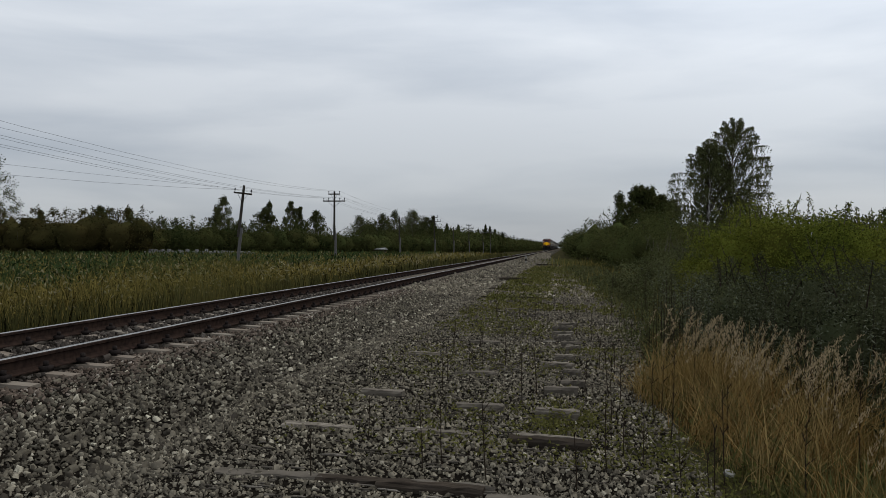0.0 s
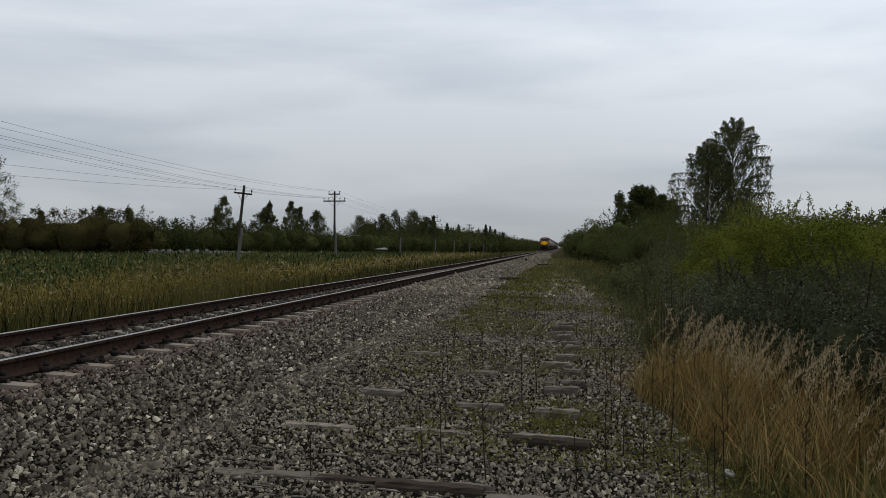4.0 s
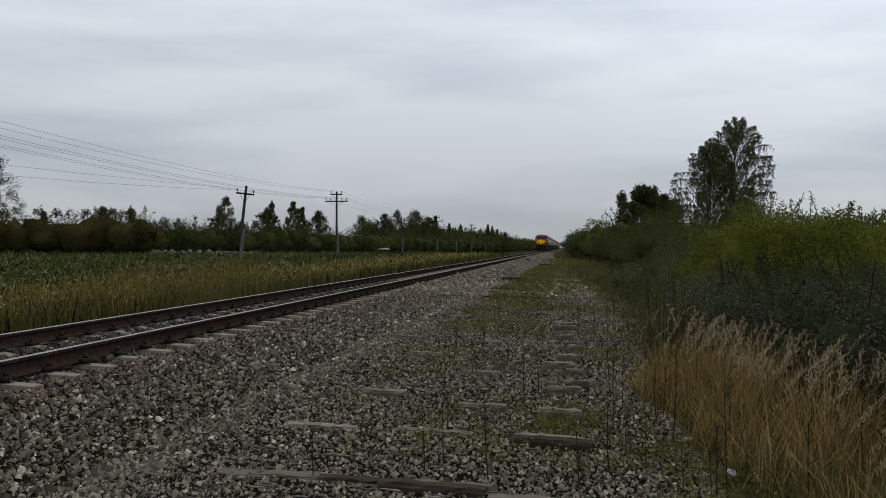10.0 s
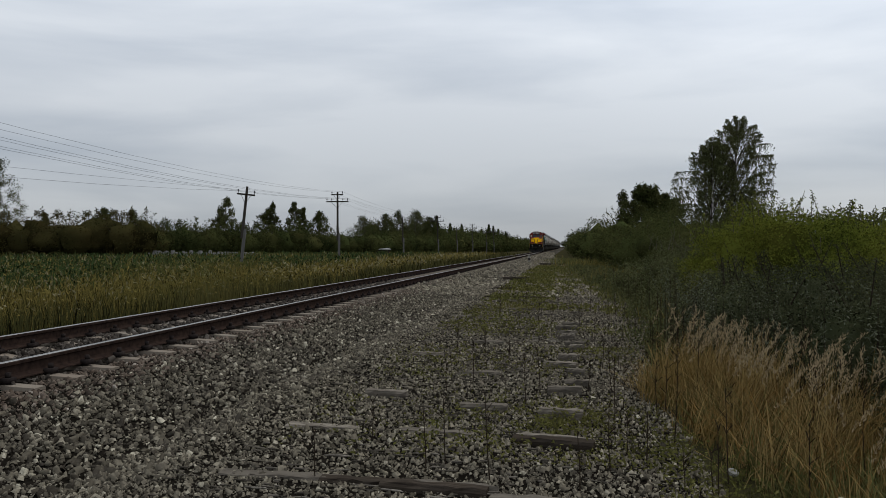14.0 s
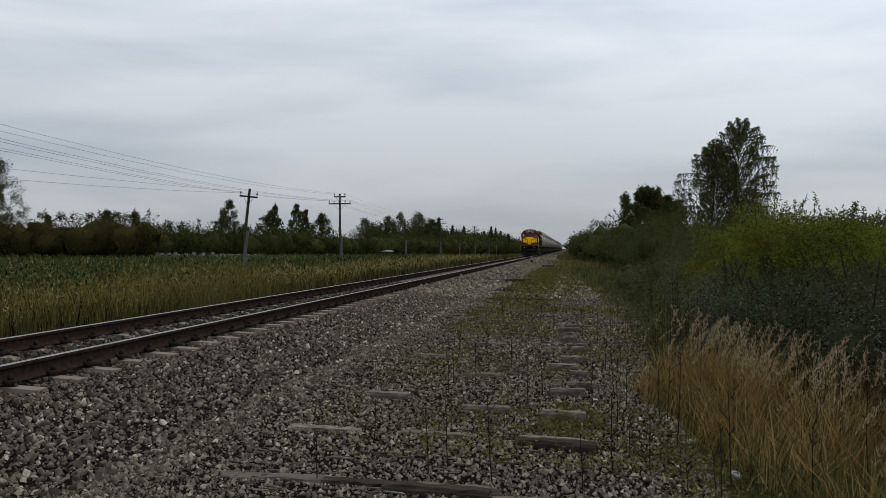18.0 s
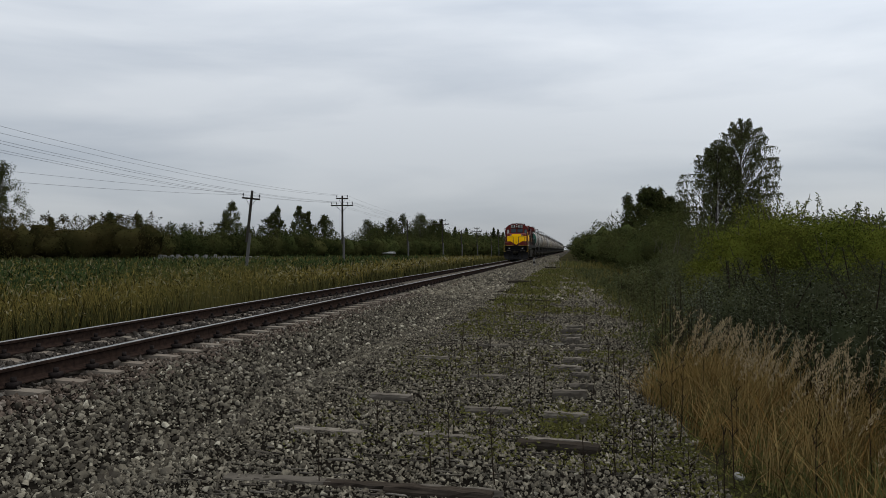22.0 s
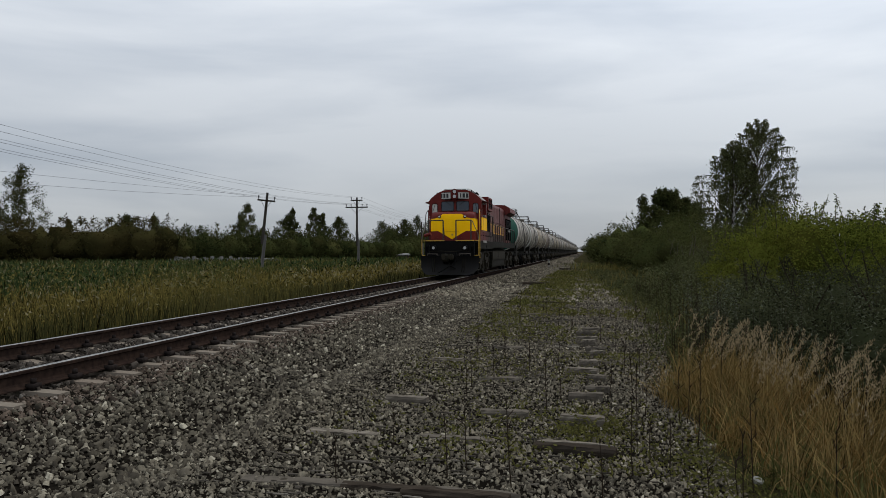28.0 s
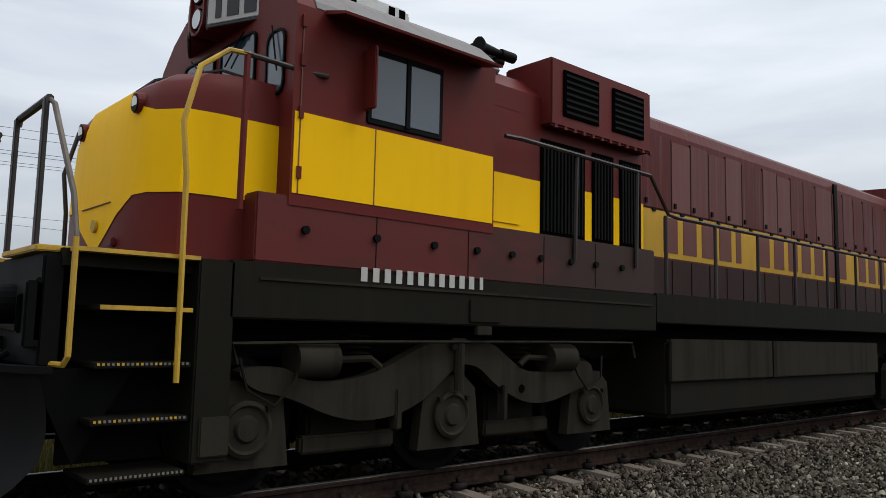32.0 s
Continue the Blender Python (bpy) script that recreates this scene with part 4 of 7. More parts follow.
def shrub(name, label, blobs, n, leaf, mat, twigs=0, shell=0.5, category="shrub", hang=0.0, stem=BARK, core=0.64):
    ob = thing(name, label, category)
    c = in_blobs(blobs, n, max(shell, core))
    c = c[c[:, 2] > -0.2]
    v, f = leaves(c, leaf, leaf * 0.42, hang)
    bulk("crown", v, f, mat, ob)
    # solid lump added unseen inside the crown to block light
    bulk("solid_core", *heap(blobs, core), mat, ob)
    bm = bmesh.new()
    r = random.Random(len(blobs) * 31 + n)
    for b in blobs:
        root = Vector((b[0] + r.uniform(-0.3, 0.3) * b[3], b[1], 0 if b[2] - b[5] < 1.5 else b[2] - b[5]))
        for _ in range(3):
            tip = Vector((b[0] + r.uniform(-0.6, 0.6) * b[3], b[1] + r.uniform(-0.6, 0.6) * b[4], b[2] + r.uniform(0.2, 0.8) * b[5]))
            tube(bm, [root - Vector((0, 0, 0.1)), root.lerp(tip, 0.5) + Vector((r.uniform(-0.1, 0.1), 0, 0.1)), tip], [0.02 + 0.008 * b[5], 0.013 + 0.005 * b[5], 0.006], 5)
    tagged(part("branchwork", bm, stem, ob), kind="stuff")
    if twigs:
        # shoots that stand out over the crown, with leaves along them
        bm, pts = bmesh.new(), []
        for _ in range(twigs):
            b = r.choice(blobs)
            a = r.uniform(0, 6.28)
            p = Vector((b[0] + 0.8 * b[3] * math.cos(a) * r.random(), b[1] + 0.8 * b[4] * math.sin(a) * r.random(), b[2] + 0.8 * b[5]))
            q = p + Vector((r.uniform(-0.2, 0.2), r.uniform(-0.2, 0.2), r.uniform(0.25, 0.6) * b[5] ** 0.6))
            tube(bm, [p, q], [0.008, 0.004], 4)
            pts += [p.lerp(q, t) for t in np.linspace(0.2, 1, 14)]
        tagged(part("shoot_growth", bm, stem, ob), kind="stuff")
        v, f = leaves(np.repeat(np.array(pts), 2, 0) + rng.normal(0, 0.1 * leaf, (2 * len(pts), 3)), leaf * 1.2, leaf * 0.4)
        bulk("shoot_leaves", v, f, mat, ob)
    return ob


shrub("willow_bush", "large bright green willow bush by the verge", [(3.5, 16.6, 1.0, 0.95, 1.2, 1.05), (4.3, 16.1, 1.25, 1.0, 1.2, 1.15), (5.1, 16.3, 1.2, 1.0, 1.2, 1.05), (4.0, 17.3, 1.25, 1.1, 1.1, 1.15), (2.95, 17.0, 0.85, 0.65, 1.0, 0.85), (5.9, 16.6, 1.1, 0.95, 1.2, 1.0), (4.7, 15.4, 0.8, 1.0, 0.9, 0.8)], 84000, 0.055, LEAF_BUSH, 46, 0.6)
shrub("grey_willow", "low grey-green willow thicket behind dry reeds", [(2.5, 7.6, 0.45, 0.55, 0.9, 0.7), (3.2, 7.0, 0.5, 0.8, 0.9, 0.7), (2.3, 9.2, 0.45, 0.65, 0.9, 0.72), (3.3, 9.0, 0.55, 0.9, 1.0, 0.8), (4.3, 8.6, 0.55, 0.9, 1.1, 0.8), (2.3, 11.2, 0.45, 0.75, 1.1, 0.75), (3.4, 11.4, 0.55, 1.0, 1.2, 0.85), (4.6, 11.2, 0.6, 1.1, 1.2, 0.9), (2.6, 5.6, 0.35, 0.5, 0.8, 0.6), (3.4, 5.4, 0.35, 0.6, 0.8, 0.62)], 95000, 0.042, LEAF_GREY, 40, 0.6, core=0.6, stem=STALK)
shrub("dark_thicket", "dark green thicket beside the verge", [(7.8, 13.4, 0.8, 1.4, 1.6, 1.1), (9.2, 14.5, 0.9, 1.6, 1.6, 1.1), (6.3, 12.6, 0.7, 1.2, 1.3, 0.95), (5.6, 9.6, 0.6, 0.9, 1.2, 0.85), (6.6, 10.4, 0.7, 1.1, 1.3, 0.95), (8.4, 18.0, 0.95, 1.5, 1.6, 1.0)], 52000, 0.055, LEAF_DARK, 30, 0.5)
shrub("verge_shrub", "low dark shrubs along the verge", [(2.9, 15.0, 0.45, 0.8, 1.2, 0.75), (2.8, 18.0, 0.6, 0.9, 1.6, 0.85), (3.4, 21, 0.7, 1.1, 1.8, 0.95), (3.2, 24.5, 0.7, 1.0, 1.9, 0.95)], 44000, 0.058, VERGE_LEAF, 30, 0.5)
shrub("shrub_row", "rounded dark green shrub row beside the line", [(5.2, 24, 1.2, 1.6, 2, 1.3), (4.6, 29, 1.2, 1.5, 2.2, 1.3), (5.4, 34, 1.3, 1.9, 2.5, 1.35), (4.5, 40, 1.3, 1.6, 2.8, 1.5), (6.6, 30, 1.3, 1.8, 2.5, 1.3), (7.6, 24, 1.2, 2.0, 2.2, 1.15)], 52000, 0.085, LEAF_FAR, 24, 0.55)
shrub("shrub_row", "olive shrub row along the far verge", [(4.0, 50, 1.1, 1.7, 3.5, 1.4), (4.1, 60, 1.3, 1.9, 4, 1.7), (3.8, 72, 1.4, 2.0, 4.5, 1.9), (6.0, 46, 1.7, 2.2, 3.5, 2.1), (6.6, 56, 1.9, 2.4, 4, 2.2), (7, 68, 2, 2.5, 5, 2.5), (9.5, 42, 1.6, 2.2, 4, 2.0), (12, 36, 1.5, 2.4, 3.5, 1.9), (11.5, 27, 1.4, 2.4, 3.0, 1.7)], 50000, 0.14, LEAF_FAR, 16, 0.55)
shrub("far_shrubs", "distant shrubs closing in on the line", [(3.0, 88, 1.6, 2.2, 6, 2.1), (2.6, 105, 1.8, 2.4, 8, 2.3), (2.4, 125, 2.0, 2.6, 9, 2.5), (2.0, 150, 2.0, 2.6, 12, 2.6), (6, 95, 2.6, 3, 9, 3.2), (5, 130, 2.8, 3, 14, 3.4), (2.2, 185, 2.2, 3, 18, 2.8), (2.6, 235, 2.4, 3, 24, 3.0), (3.0, 300, 2.6, 3, 36, 3.2), (3.8, 390, 3, 3, 45, 3.6), (4.8, 500, 3, 3.4, 60, 3.8)], 30000, 0.34, LEAF_FAR, 0, 0.6)


def tree(name, label, at, height, crown, n, leaf, leaf_mat, bark, trunk_r=0.14, hang=0.6, clumps=90, seed=1, lean=0.0, taper=2.0, loose=1.0):
    """A tapered trunk with limbs, each ending in a loose clump of leaves. crown: (start, half width, share of its height where it is widest)."""
    r = random.Random(seed)
    ob = thing(name, label, "tree", at=pose(*at))
    bm = bmesh.new()
    spine = [Vector((lean * s * height + r.uniform(-0.02, 0.02) * height * s, r.uniform(-0.02, 0.02) * height * s, height * s)) for s in (0, 0.2, 0.4, 0.6, 0.8, 0.96)]
    tube(bm, spine, [trunk_r, trunk_r * 0.8, trunk_r * 0.62, trunk_r * 0.42, trunk_r * 0.24, trunk_r * 0.07], 8)
    part("trunk", bm, bark, ob)
    start, wide, peak = crown
    blobs, bm = [], bmesh.new()

    def on_spine(s):
        k = min(int(s * 5), 4)
        return spine[k].lerp(spine[k + 1], s * 5 - k)

    for i in range(clumps):
        k = (i + r.random()) / clumps
        reach = wide * (math.sin((0.25 + 0.75 * k / peak) * math.pi / 2) if k < peak else max(0.1, 1 - ((k - peak) / (1 - peak)) ** taper))
        reach *= math.sqrt(r.uniform(0.05, 1)) * r.uniform(0.7, 1.25)
        a = i * 2.4 + r.uniform(-0.5, 0.5)
        z = min(1.0, start + (1 - start) * k * r.uniform(0.86, 1.06))
        c = on_spine(min(z, 0.97)) + Vector((math.cos(a) * reach, math.sin(a) * reach, 0))
        p = on_spine(max(0.1, min(0.95, z) - 0.45 * reach / height - 0.03))
        b = wide * r.uniform(0.09, 0.19) * loose
        blobs.append((*c, b, b, b * r.uniform(0.9, 1.6)))
        if i % 2 == 0:
            tube(bm, [p, p.lerp(c, 0.55) + Vector((0, 0, 0.12 * reach)), c], [trunk_r * 0.22, trunk_r * 0.13, trunk_r * 0.05], 4)
    tagged(part("branchwork", bm, bark, ob), kind="stuff")
    v, f = leaves(in_blobs(blobs, n, 0.1), leaf, leaf * 0.55, hang)
    bulk("crown", v, f, leaf_mat, ob)
    return ob


def weeping_birch(label, at, height, wide, strands, per, leaf, seed, start=0.1, full=0.30, round_top=3.0):
    """A slim trunk, steep limbs, and strands of small leaves hanging from them."""
    r = random.Random(seed)
    ob = thing("birch", label, "tree", at=pose(*at))
    spine = [Vector((r.uniform(-0.012, 0.012) * height * s, r.uniform(-0.012, 0.012) * height * s, height * s)) for s in (0, 0.2, 0.4, 0.6, 0.8, 0.93)]
    part("trunk", tube(bmesh.new(), spine, [0.17, 0.14, 0.11, 0.075, 0.045, 0.015], 8), BIRCH_BARK, ob)

    def reach(k):
        """Half width of the crown at the share k of its height."""
        return wide * min(1.0, 0.62 + 0.38 * k / full) * (1 - 0.93 * max(0.0, (k - full) / (1 - full)) ** round_top)

    bm, limbs = bmesh.new(), []
    for i in range(96):
        k = ((i + r.random()) / 96) ** 0.85
        a = i * 2.4 + r.uniform(-0.6, 0.6)
        out = max(0.15, reach(k)) * (0.35 + 0.7 * math.sqrt(r.random()))
        z = height * (start + (0.985 - start) * k)
        root_s = max(0.06, z / height - 0.10 - 0.55 * out / height)
        q = min(int(root_s * 5), 4)
        p = spine[q].lerp(spine[q + 1], root_s * 5 - q)
        e = Vector((math.cos(a) * out, math.sin(a) * out, z))
        m1 = p.lerp(e, 0.55) + Vector((0, 0, 0.30 * out))
        e.z -= 0.12 * out
        tube(bm, [p, p.lerp(m1, 0.5) + Vector((0, 0, 0.05 * out)), m1, m1.lerp(e, 0.6) + Vector((0, 0, 0.06 * out)), e], [0.040, 0.030, 0.020, 0.012, 0.006], 4)
        limbs.append((p, m1, e))
    tagged(part("branchwork", bm, BARK, ob), kind="stuff")
    pts = []
    for i in range(strands):
        p, m1, e = limbs[r.randrange(len(limbs))]
        u = r.random() ** 0.6
        c = m1.lerp(e, u) if r.random() < 0.75 else p.lerp(m1, 0.4 + 0.6 * u)
        L = r.uniform(0.4, 1.7)
        dx, dy = r.uniform(-0.30, 0.30), r.uniform(-0.30, 0.30)
        n_ = max(4, int(per * L))
        for j in range(n_):
            t = j / n_
            pts.append((c.x + dx * math.sqrt(t) + r.gauss(0, 0.05), c.y + dy * math.sqrt(t) + r.gauss(0, 0.05), max(0.8, c.z + 0.12 - L * t * t)))
    v, f = leaves(np.array(pts), leaf, leaf * 0.5, 1.6)
    bulk("crown", v, f, LEAF_BIRCH, ob)
    return ob


weeping_birch("tall silver birch with thinning drooping crown", (12.55, 61, -0.1), 11.7, 3.05, 2150, 16, 0.14, 3, 0.06, 0.45, 5.0)
weeping_birch("tall silver birch with denser drooping crown", (10.6, 60, -0.1), 9.9, 3.2, 1750, 16, 0.14, 8, 0.04, 0.45, 3.2)
tree("broadleaf_tree", "round-topped dark broadleaf tree behind shrubs", (9.3, 100, -0.1), 9.5, (0.1, 3.3, 0.55), 24000, 0.30, LEAF_FAR, BARK, 0.18, 0.2, 120, 5, 0, 3.0, 1.2)
tree("broadleaf_tree", "dark broadleaf tree behind shrubs", (12.0, 101, -0.1), 8.5, (0.1, 2.6, 0.5), 22000, 0.30, LEAF_FAR, BARK, 0.18, 0.2, 120, 6, 0, 3.0, 1.2)
tree("young_tree", "small tree rising over the shrubs", (26.0, 60, -0.1), 6.0, (0.2, 2.4, 0.5), 7000, 0.2, LEAF_FAR, BARK, 0.12, 0.2, 70, 9)
tree("young_tree", "small tree rising over the shrubs", (21.0, 52, -0.1), 4.6, (0.2, 2.4, 0.5), 7000, 0.2, LEAF_DARK, BARK, 0.12, 0.2, 70, 19)

# the hedge and wood beyond the meadow
H = random.Random(11)


def hedge(name, label, path, step, r, h, n, leaf, mat, twigs=0):
    blobs = []
    for (xa, ya), (xb, yb) in zip(path, path[1:]):
        d = math.hypot(xb - xa, yb - ya)
        for k in range(max(1, int(d / step))):
            t = (k + H.random()) * step / d
            hh = h * H.uniform(0.82, 1.0)
            rr = r * H.uniform(0.75, 1.2)
            blobs.append((xa + (xb - xa) * t, ya + (yb - ya) * t + H.uniform(-1, 1) * r * 0.5, hh * 0.5 - 0.2, rr, rr, hh * 0.52))
    return shrub(name, label, blobs, n, leaf, mat, twigs, 0.55, "hedge", core=0.62)


hedge("hedge", "long dark russet hedge of bushes beyond the meadow", [(-130, 50), (-95, 62), (-62, 72), (-44, 80)], 1.1, 2.6, 5.7, 66000, 0.27, LEAF_RUSSET, 160)
hedge("hedge", "dark green hedge of bushes beyond the meadow", [(-47, 80), (-41, 93), (-36, 104)], 1.1, 2.1, 4.9, 27000, 0.27, LEAF_FAR, 50)
hedge("hedge", "green bushes in front of the wood", [(-37, 104), (-30, 120), (-26, 140), (-25, 170)], 1.4, 2.1, 4.5, 27000, 0.30, LEAF_FAR, 40)
hedge("wood_edge", "dense dark wood beyond the meadow", [(-41.5, 156), (-34, 158), (-26.5, 160)], 1.3, 2.2, 7.4, 20000, 0.34, LEAF_FAR)
hedge("wood_edge", "dark low wood along the line", [(-28, 172), (-24.5, 215), (-21, 275)], 2.2, 2.2, 7.0, 20000, 0.40, LEAF_FAR)
# the paler grey-green leaves stand in for haze over the distance
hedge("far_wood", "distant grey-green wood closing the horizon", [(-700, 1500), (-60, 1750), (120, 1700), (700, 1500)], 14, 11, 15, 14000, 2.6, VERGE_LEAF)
hedge("hedge", "far hedge along the line", [(-25, 170), (-22, 230), (-19, 320), (-17, 450), (-16, 640)], 4, 3.0, 5.5, 24000, 0.8, LEAF_FAR)
hedge("hedge", "dark hedge at the far side of the meadow", [(-220, -20), (-160, 20), (-130, 50)], 4, 3.6, 5.4, 16000, 0.6, LEAF_RUSSET)
SPOTS = [(-72.4, 89, 12.6, 2.6), (-71.6, 88, 13.6, 2.8), (-75.5, 88, 9.5, 2.2), (-66, 90, 6.4, 1.3), (-48.4, 105, 9.2, 1.7), (-50, 106, 7.6, 1.5), (-43.1, 110, 8.8, 1.7), (-44.6, 111, 7.8, 1.5), (-40.3, 110, 8.8, 1.8), (-38.8, 111, 7.9, 1.6), (-36.2, 110, 7.2, 1.7),
         (-55.5, 86, 6.6, 2.2), (-49, 82, 6.2, 1.8), (-40.3, 150, 8.0, 2.6), (-36.5, 152, 8.6, 3.0), (-33, 150, 9.2, 3.2), (-29.8, 151, 9.0, 3.0), (-27, 150, 7.9, 2.6), (-31, 160, 9.4, 3.2), (-102, 90, 11.5, 3.2), (-108, 90, 9.4, 3.0)]
for i, (x, y, h, w) in enumerate(SPOTS):
    tree("field_tree", "slender dark tree standing over the hedge", (x, y, -0.2), h, (0.06, w * (0.9 + 0.5 * (i % 3 == 1)), 0.34), 5200 + 1300 * (i % 3), 0.21, LEAF_BIRCH if i % 4 == 0 else LEAF_FAR, BARK, 0.11, 0.5, 150 + 20 * (i % 4), 40 + i, 0.03 * (i % 3 - 1), 1.5 + 0.6 * (i % 3), 1.0)


def spruce(x, y, h, seed):
    r = random.Random(seed)
    ob = thing("spruce", "dark pointed spruce at the edge of the wood", "tree", "far spruces", at=pose(x, y, -0.2))
    part("trunk", tube(bmesh.new(), [(0, 0, 0), (0, 0, h)], [0.16, 0.02], 6), BARK, ob)
    n = 3200
    z = h * (0.08 + 0.92 * rng.uniform(0, 1, n) ** 1.4)
    a = rng.uniform(0, 6.28, n)
    tier = 0.72 + 0.28 * np.abs(np.sin(z * 3.3))
    rad = (h - z) * 0.36 * tier * np.sqrt(rng.uniform(0.1, 1, n))
    v, f = leaves(np.stack([rad * np.cos(a), rad * np.sin(a), z], 1), 0.34, 0.13, 0.7)
    bulk("crown", v, f, LEAF_DARK, ob)


for i in range(17):
    spruce(-30 + 0.62 * i + H.uniform(-1.6, 1.6), 172 + 5.6 * i + H.uniform(-4, 4), 8.0 + H.uniform(-2.4, 1.4) - 0.06 * i, i)


# ---- telegraph poles and their wires ----
def pole(x, y, h, arms, lean=0.0, turn=0.0, post=True):
    ob = thing("telegraph_pole", "weathered grey telegraph pole with crossarms and dark insulators" if arms else "plain grey weathered post", "telegraph pole", "poles along the line", at=pose(x, y, -0.3, 0, lean, turn))
    bm = bmesh.new()
    if post:
        tube(bm, [(0, 0, 2.4), (0, 0, h + 0.3)], [0.10, 0.075], 8)
        part("mast", bm, POLE_WOOD, ob)
        part("foot_post", tube(bmesh.new(), [(0.12, 0, -0.2), (0.12, 0, 3.0)], [0.11, 0.10], 6), plain_concrete, ob, "grey concrete foot post")
    pins = []
    for z, half, k in arms:
        arm = part("crossarm", boxed(-half, half, -0.15, -0.05, z - 0.05 + 0.3, z + 0.05 + 0.3, bevel=0.012), DARK_WOOD, ob)
        xs = [half * 0.93, half * 0.5] if k == 4 else [half * 0.9]
        for px in [s * q for q in xs for s in (-1, 1)]:
            part("insulator", lathe(bmesh.new(), [(0.018, -0.02), (0.02, 0.1), (0.05, 0.11), (0.055, 0.15), (0.035, 0.17), (0.045, 0.2), (0.02, 0.24)], (px, -0.1, z + 0.35), "z", 8), CERAMIC, arm)
            pins.append(Vector((px, -0.1, z + 0.55)))
        for s in (-1, 1):
            part("brace", tube(bmesh.new(), [(s * half * 0.55, -0.13, z + 0.26), (0, -0.11, z - 0.25)], 0.012, 4), CLIP, ob)
    m = pose(x, y, -0.3, 0, lean, turn)
    return [m @ p for p in pins]


plain_concrete = plain("pole_concrete", (0.10, 0.095, 0.088), 0.9)
ROW = []
ARMS = [(6.05, 0.52, 2), (5.45, 0.98, 4)]
for y in (-40, 12, 64.6, 116.7, 160, 207, 255, 305):
    ROW.append(pole(-19.6, y, 6.3, ARMS, 0, 2))
SECOND = [pole(x, y, h, [(h - 0.5, 0.55, 2)], ln, 12) for x, y, h, ln in ((-34, -55, 5.3, 0), (-28, -6, 5.3, 0), (-20.0, 45, 5.3, 6.0))]
for x, y, h in ((-20.4, 95, 5.3), (-20.0, 140, 5.2), (-19.8, 190, 5.4)):
    pole(x, y, h, [])


def wires(rows, label, sag=0.7, more=0.0):
    for k in range(min(len(r) for r in rows)):
        pts = []
        for a, b in zip(rows, rows[1:]):
            pts += [a[k].lerp(b[k], t) - Vector((0, 0, (sag + more * k) * 4 * t * (1 - t))) for t in np.linspace(0, 1, 9)[:-1]]
        pts.append(rows[-1][k])
        ob = part("overhead_wire", tube(bmesh.new(), pts, 0.006, 3), WIRE)
        tagged(ob, label, "wire", "wires along the line")


wires(ROW, "thin dark telegraph wire strung between poles")
wires(SECOND, "thin dark wire strung to a leaning pole", 0.25, 0.5)


# ---- small things in the meadow and by the line ----
PALE_ROOF = plain("pale_roof_sheet", (0.20, 0.20, 0.19), 0.7)
RUBBLE = plain("rubble_concrete", (0.24, 0.235, 0.22), 0.9, 0, 0.65, 2.5)
wall = thing("broken_wall", "low broken wall of pale grey concrete blocks", "wall", at=pose(0, 0, 0))
r_ = random.Random(4)
for k in range(44):
    t = k / 43
    x, y = -44.8 + 9.6 * t, 78 + 6 * t
    hgt = (1.12 + 0.32 * r_.random()) * (0.9 if k > 24 else 1)
    b = part("block", boxed(-0.16, 0.16, -0.2, 0.2, -0.5, hgt, bevel=0.05), RUBBLE, wall)
    b.matrix_basis = pose(x + r_.uniform(-0.1, 0.1), y + r_.uniform(-0.5, 0.5), float(ground_z(x, y)), r_.uniform(-8, 8), r_.uniform(-10, 10), r_.uniform(-30, 30))
shed = thing("low_shed", "low shed with pale sheet roof among the bushes", "shed", at=pose(-29.4, 120, -0.25))
part("walls", boxed(-1.3, 1.3, -1.0, 1.0, 0, 1.35), DARK_WOOD, shed)
part("roof", extrude(bmesh.new(), [(-1.2, 1.3), (1.2, 1.3), (1.15, 1.42), (0, 1.62), (-1.15, 1.42)], "x", -1.5, 1.5), PALE_ROOF, shed)
post = thing("marker_post", "short black and white marker post beside the track", "marker post", at=pose(-3.6, 74, 0.0))
part("shaft", boxed(-0.09, 0.09, -0.09, 0.09, -0.1, 0.75, bevel=0.02), WHITE_STONE, post)
part("black_band", boxed(-0.094, 0.094, -0.094, 0.094, 0.25, 0.5, bevel=0.02), CLIP, post)
# the bridge over the line far away
bridge = thing("road_bridge", "distant pale road bridge over the line", "bridge", at=pose(0, 1250, 0))
part("deck", boxed(-40, 60, -4, 4, 6.0, 7.6), RUBBLE, bridge)
for x in (-22, -2, 14, 34):
    part("pier", boxed(x - 0.8, x + 0.8, -3, 3, -0.5, 6.0), RUBBLE, bridge)

# ---- the train: paints ----
MAROON = paint("maroon_paint", (0.105, 0.0115, 0.0095), (0.128, 0.020, 0.0155), 0.42, 0.3, dust=(0.075, 0.03, 0.024), spec=0.12)


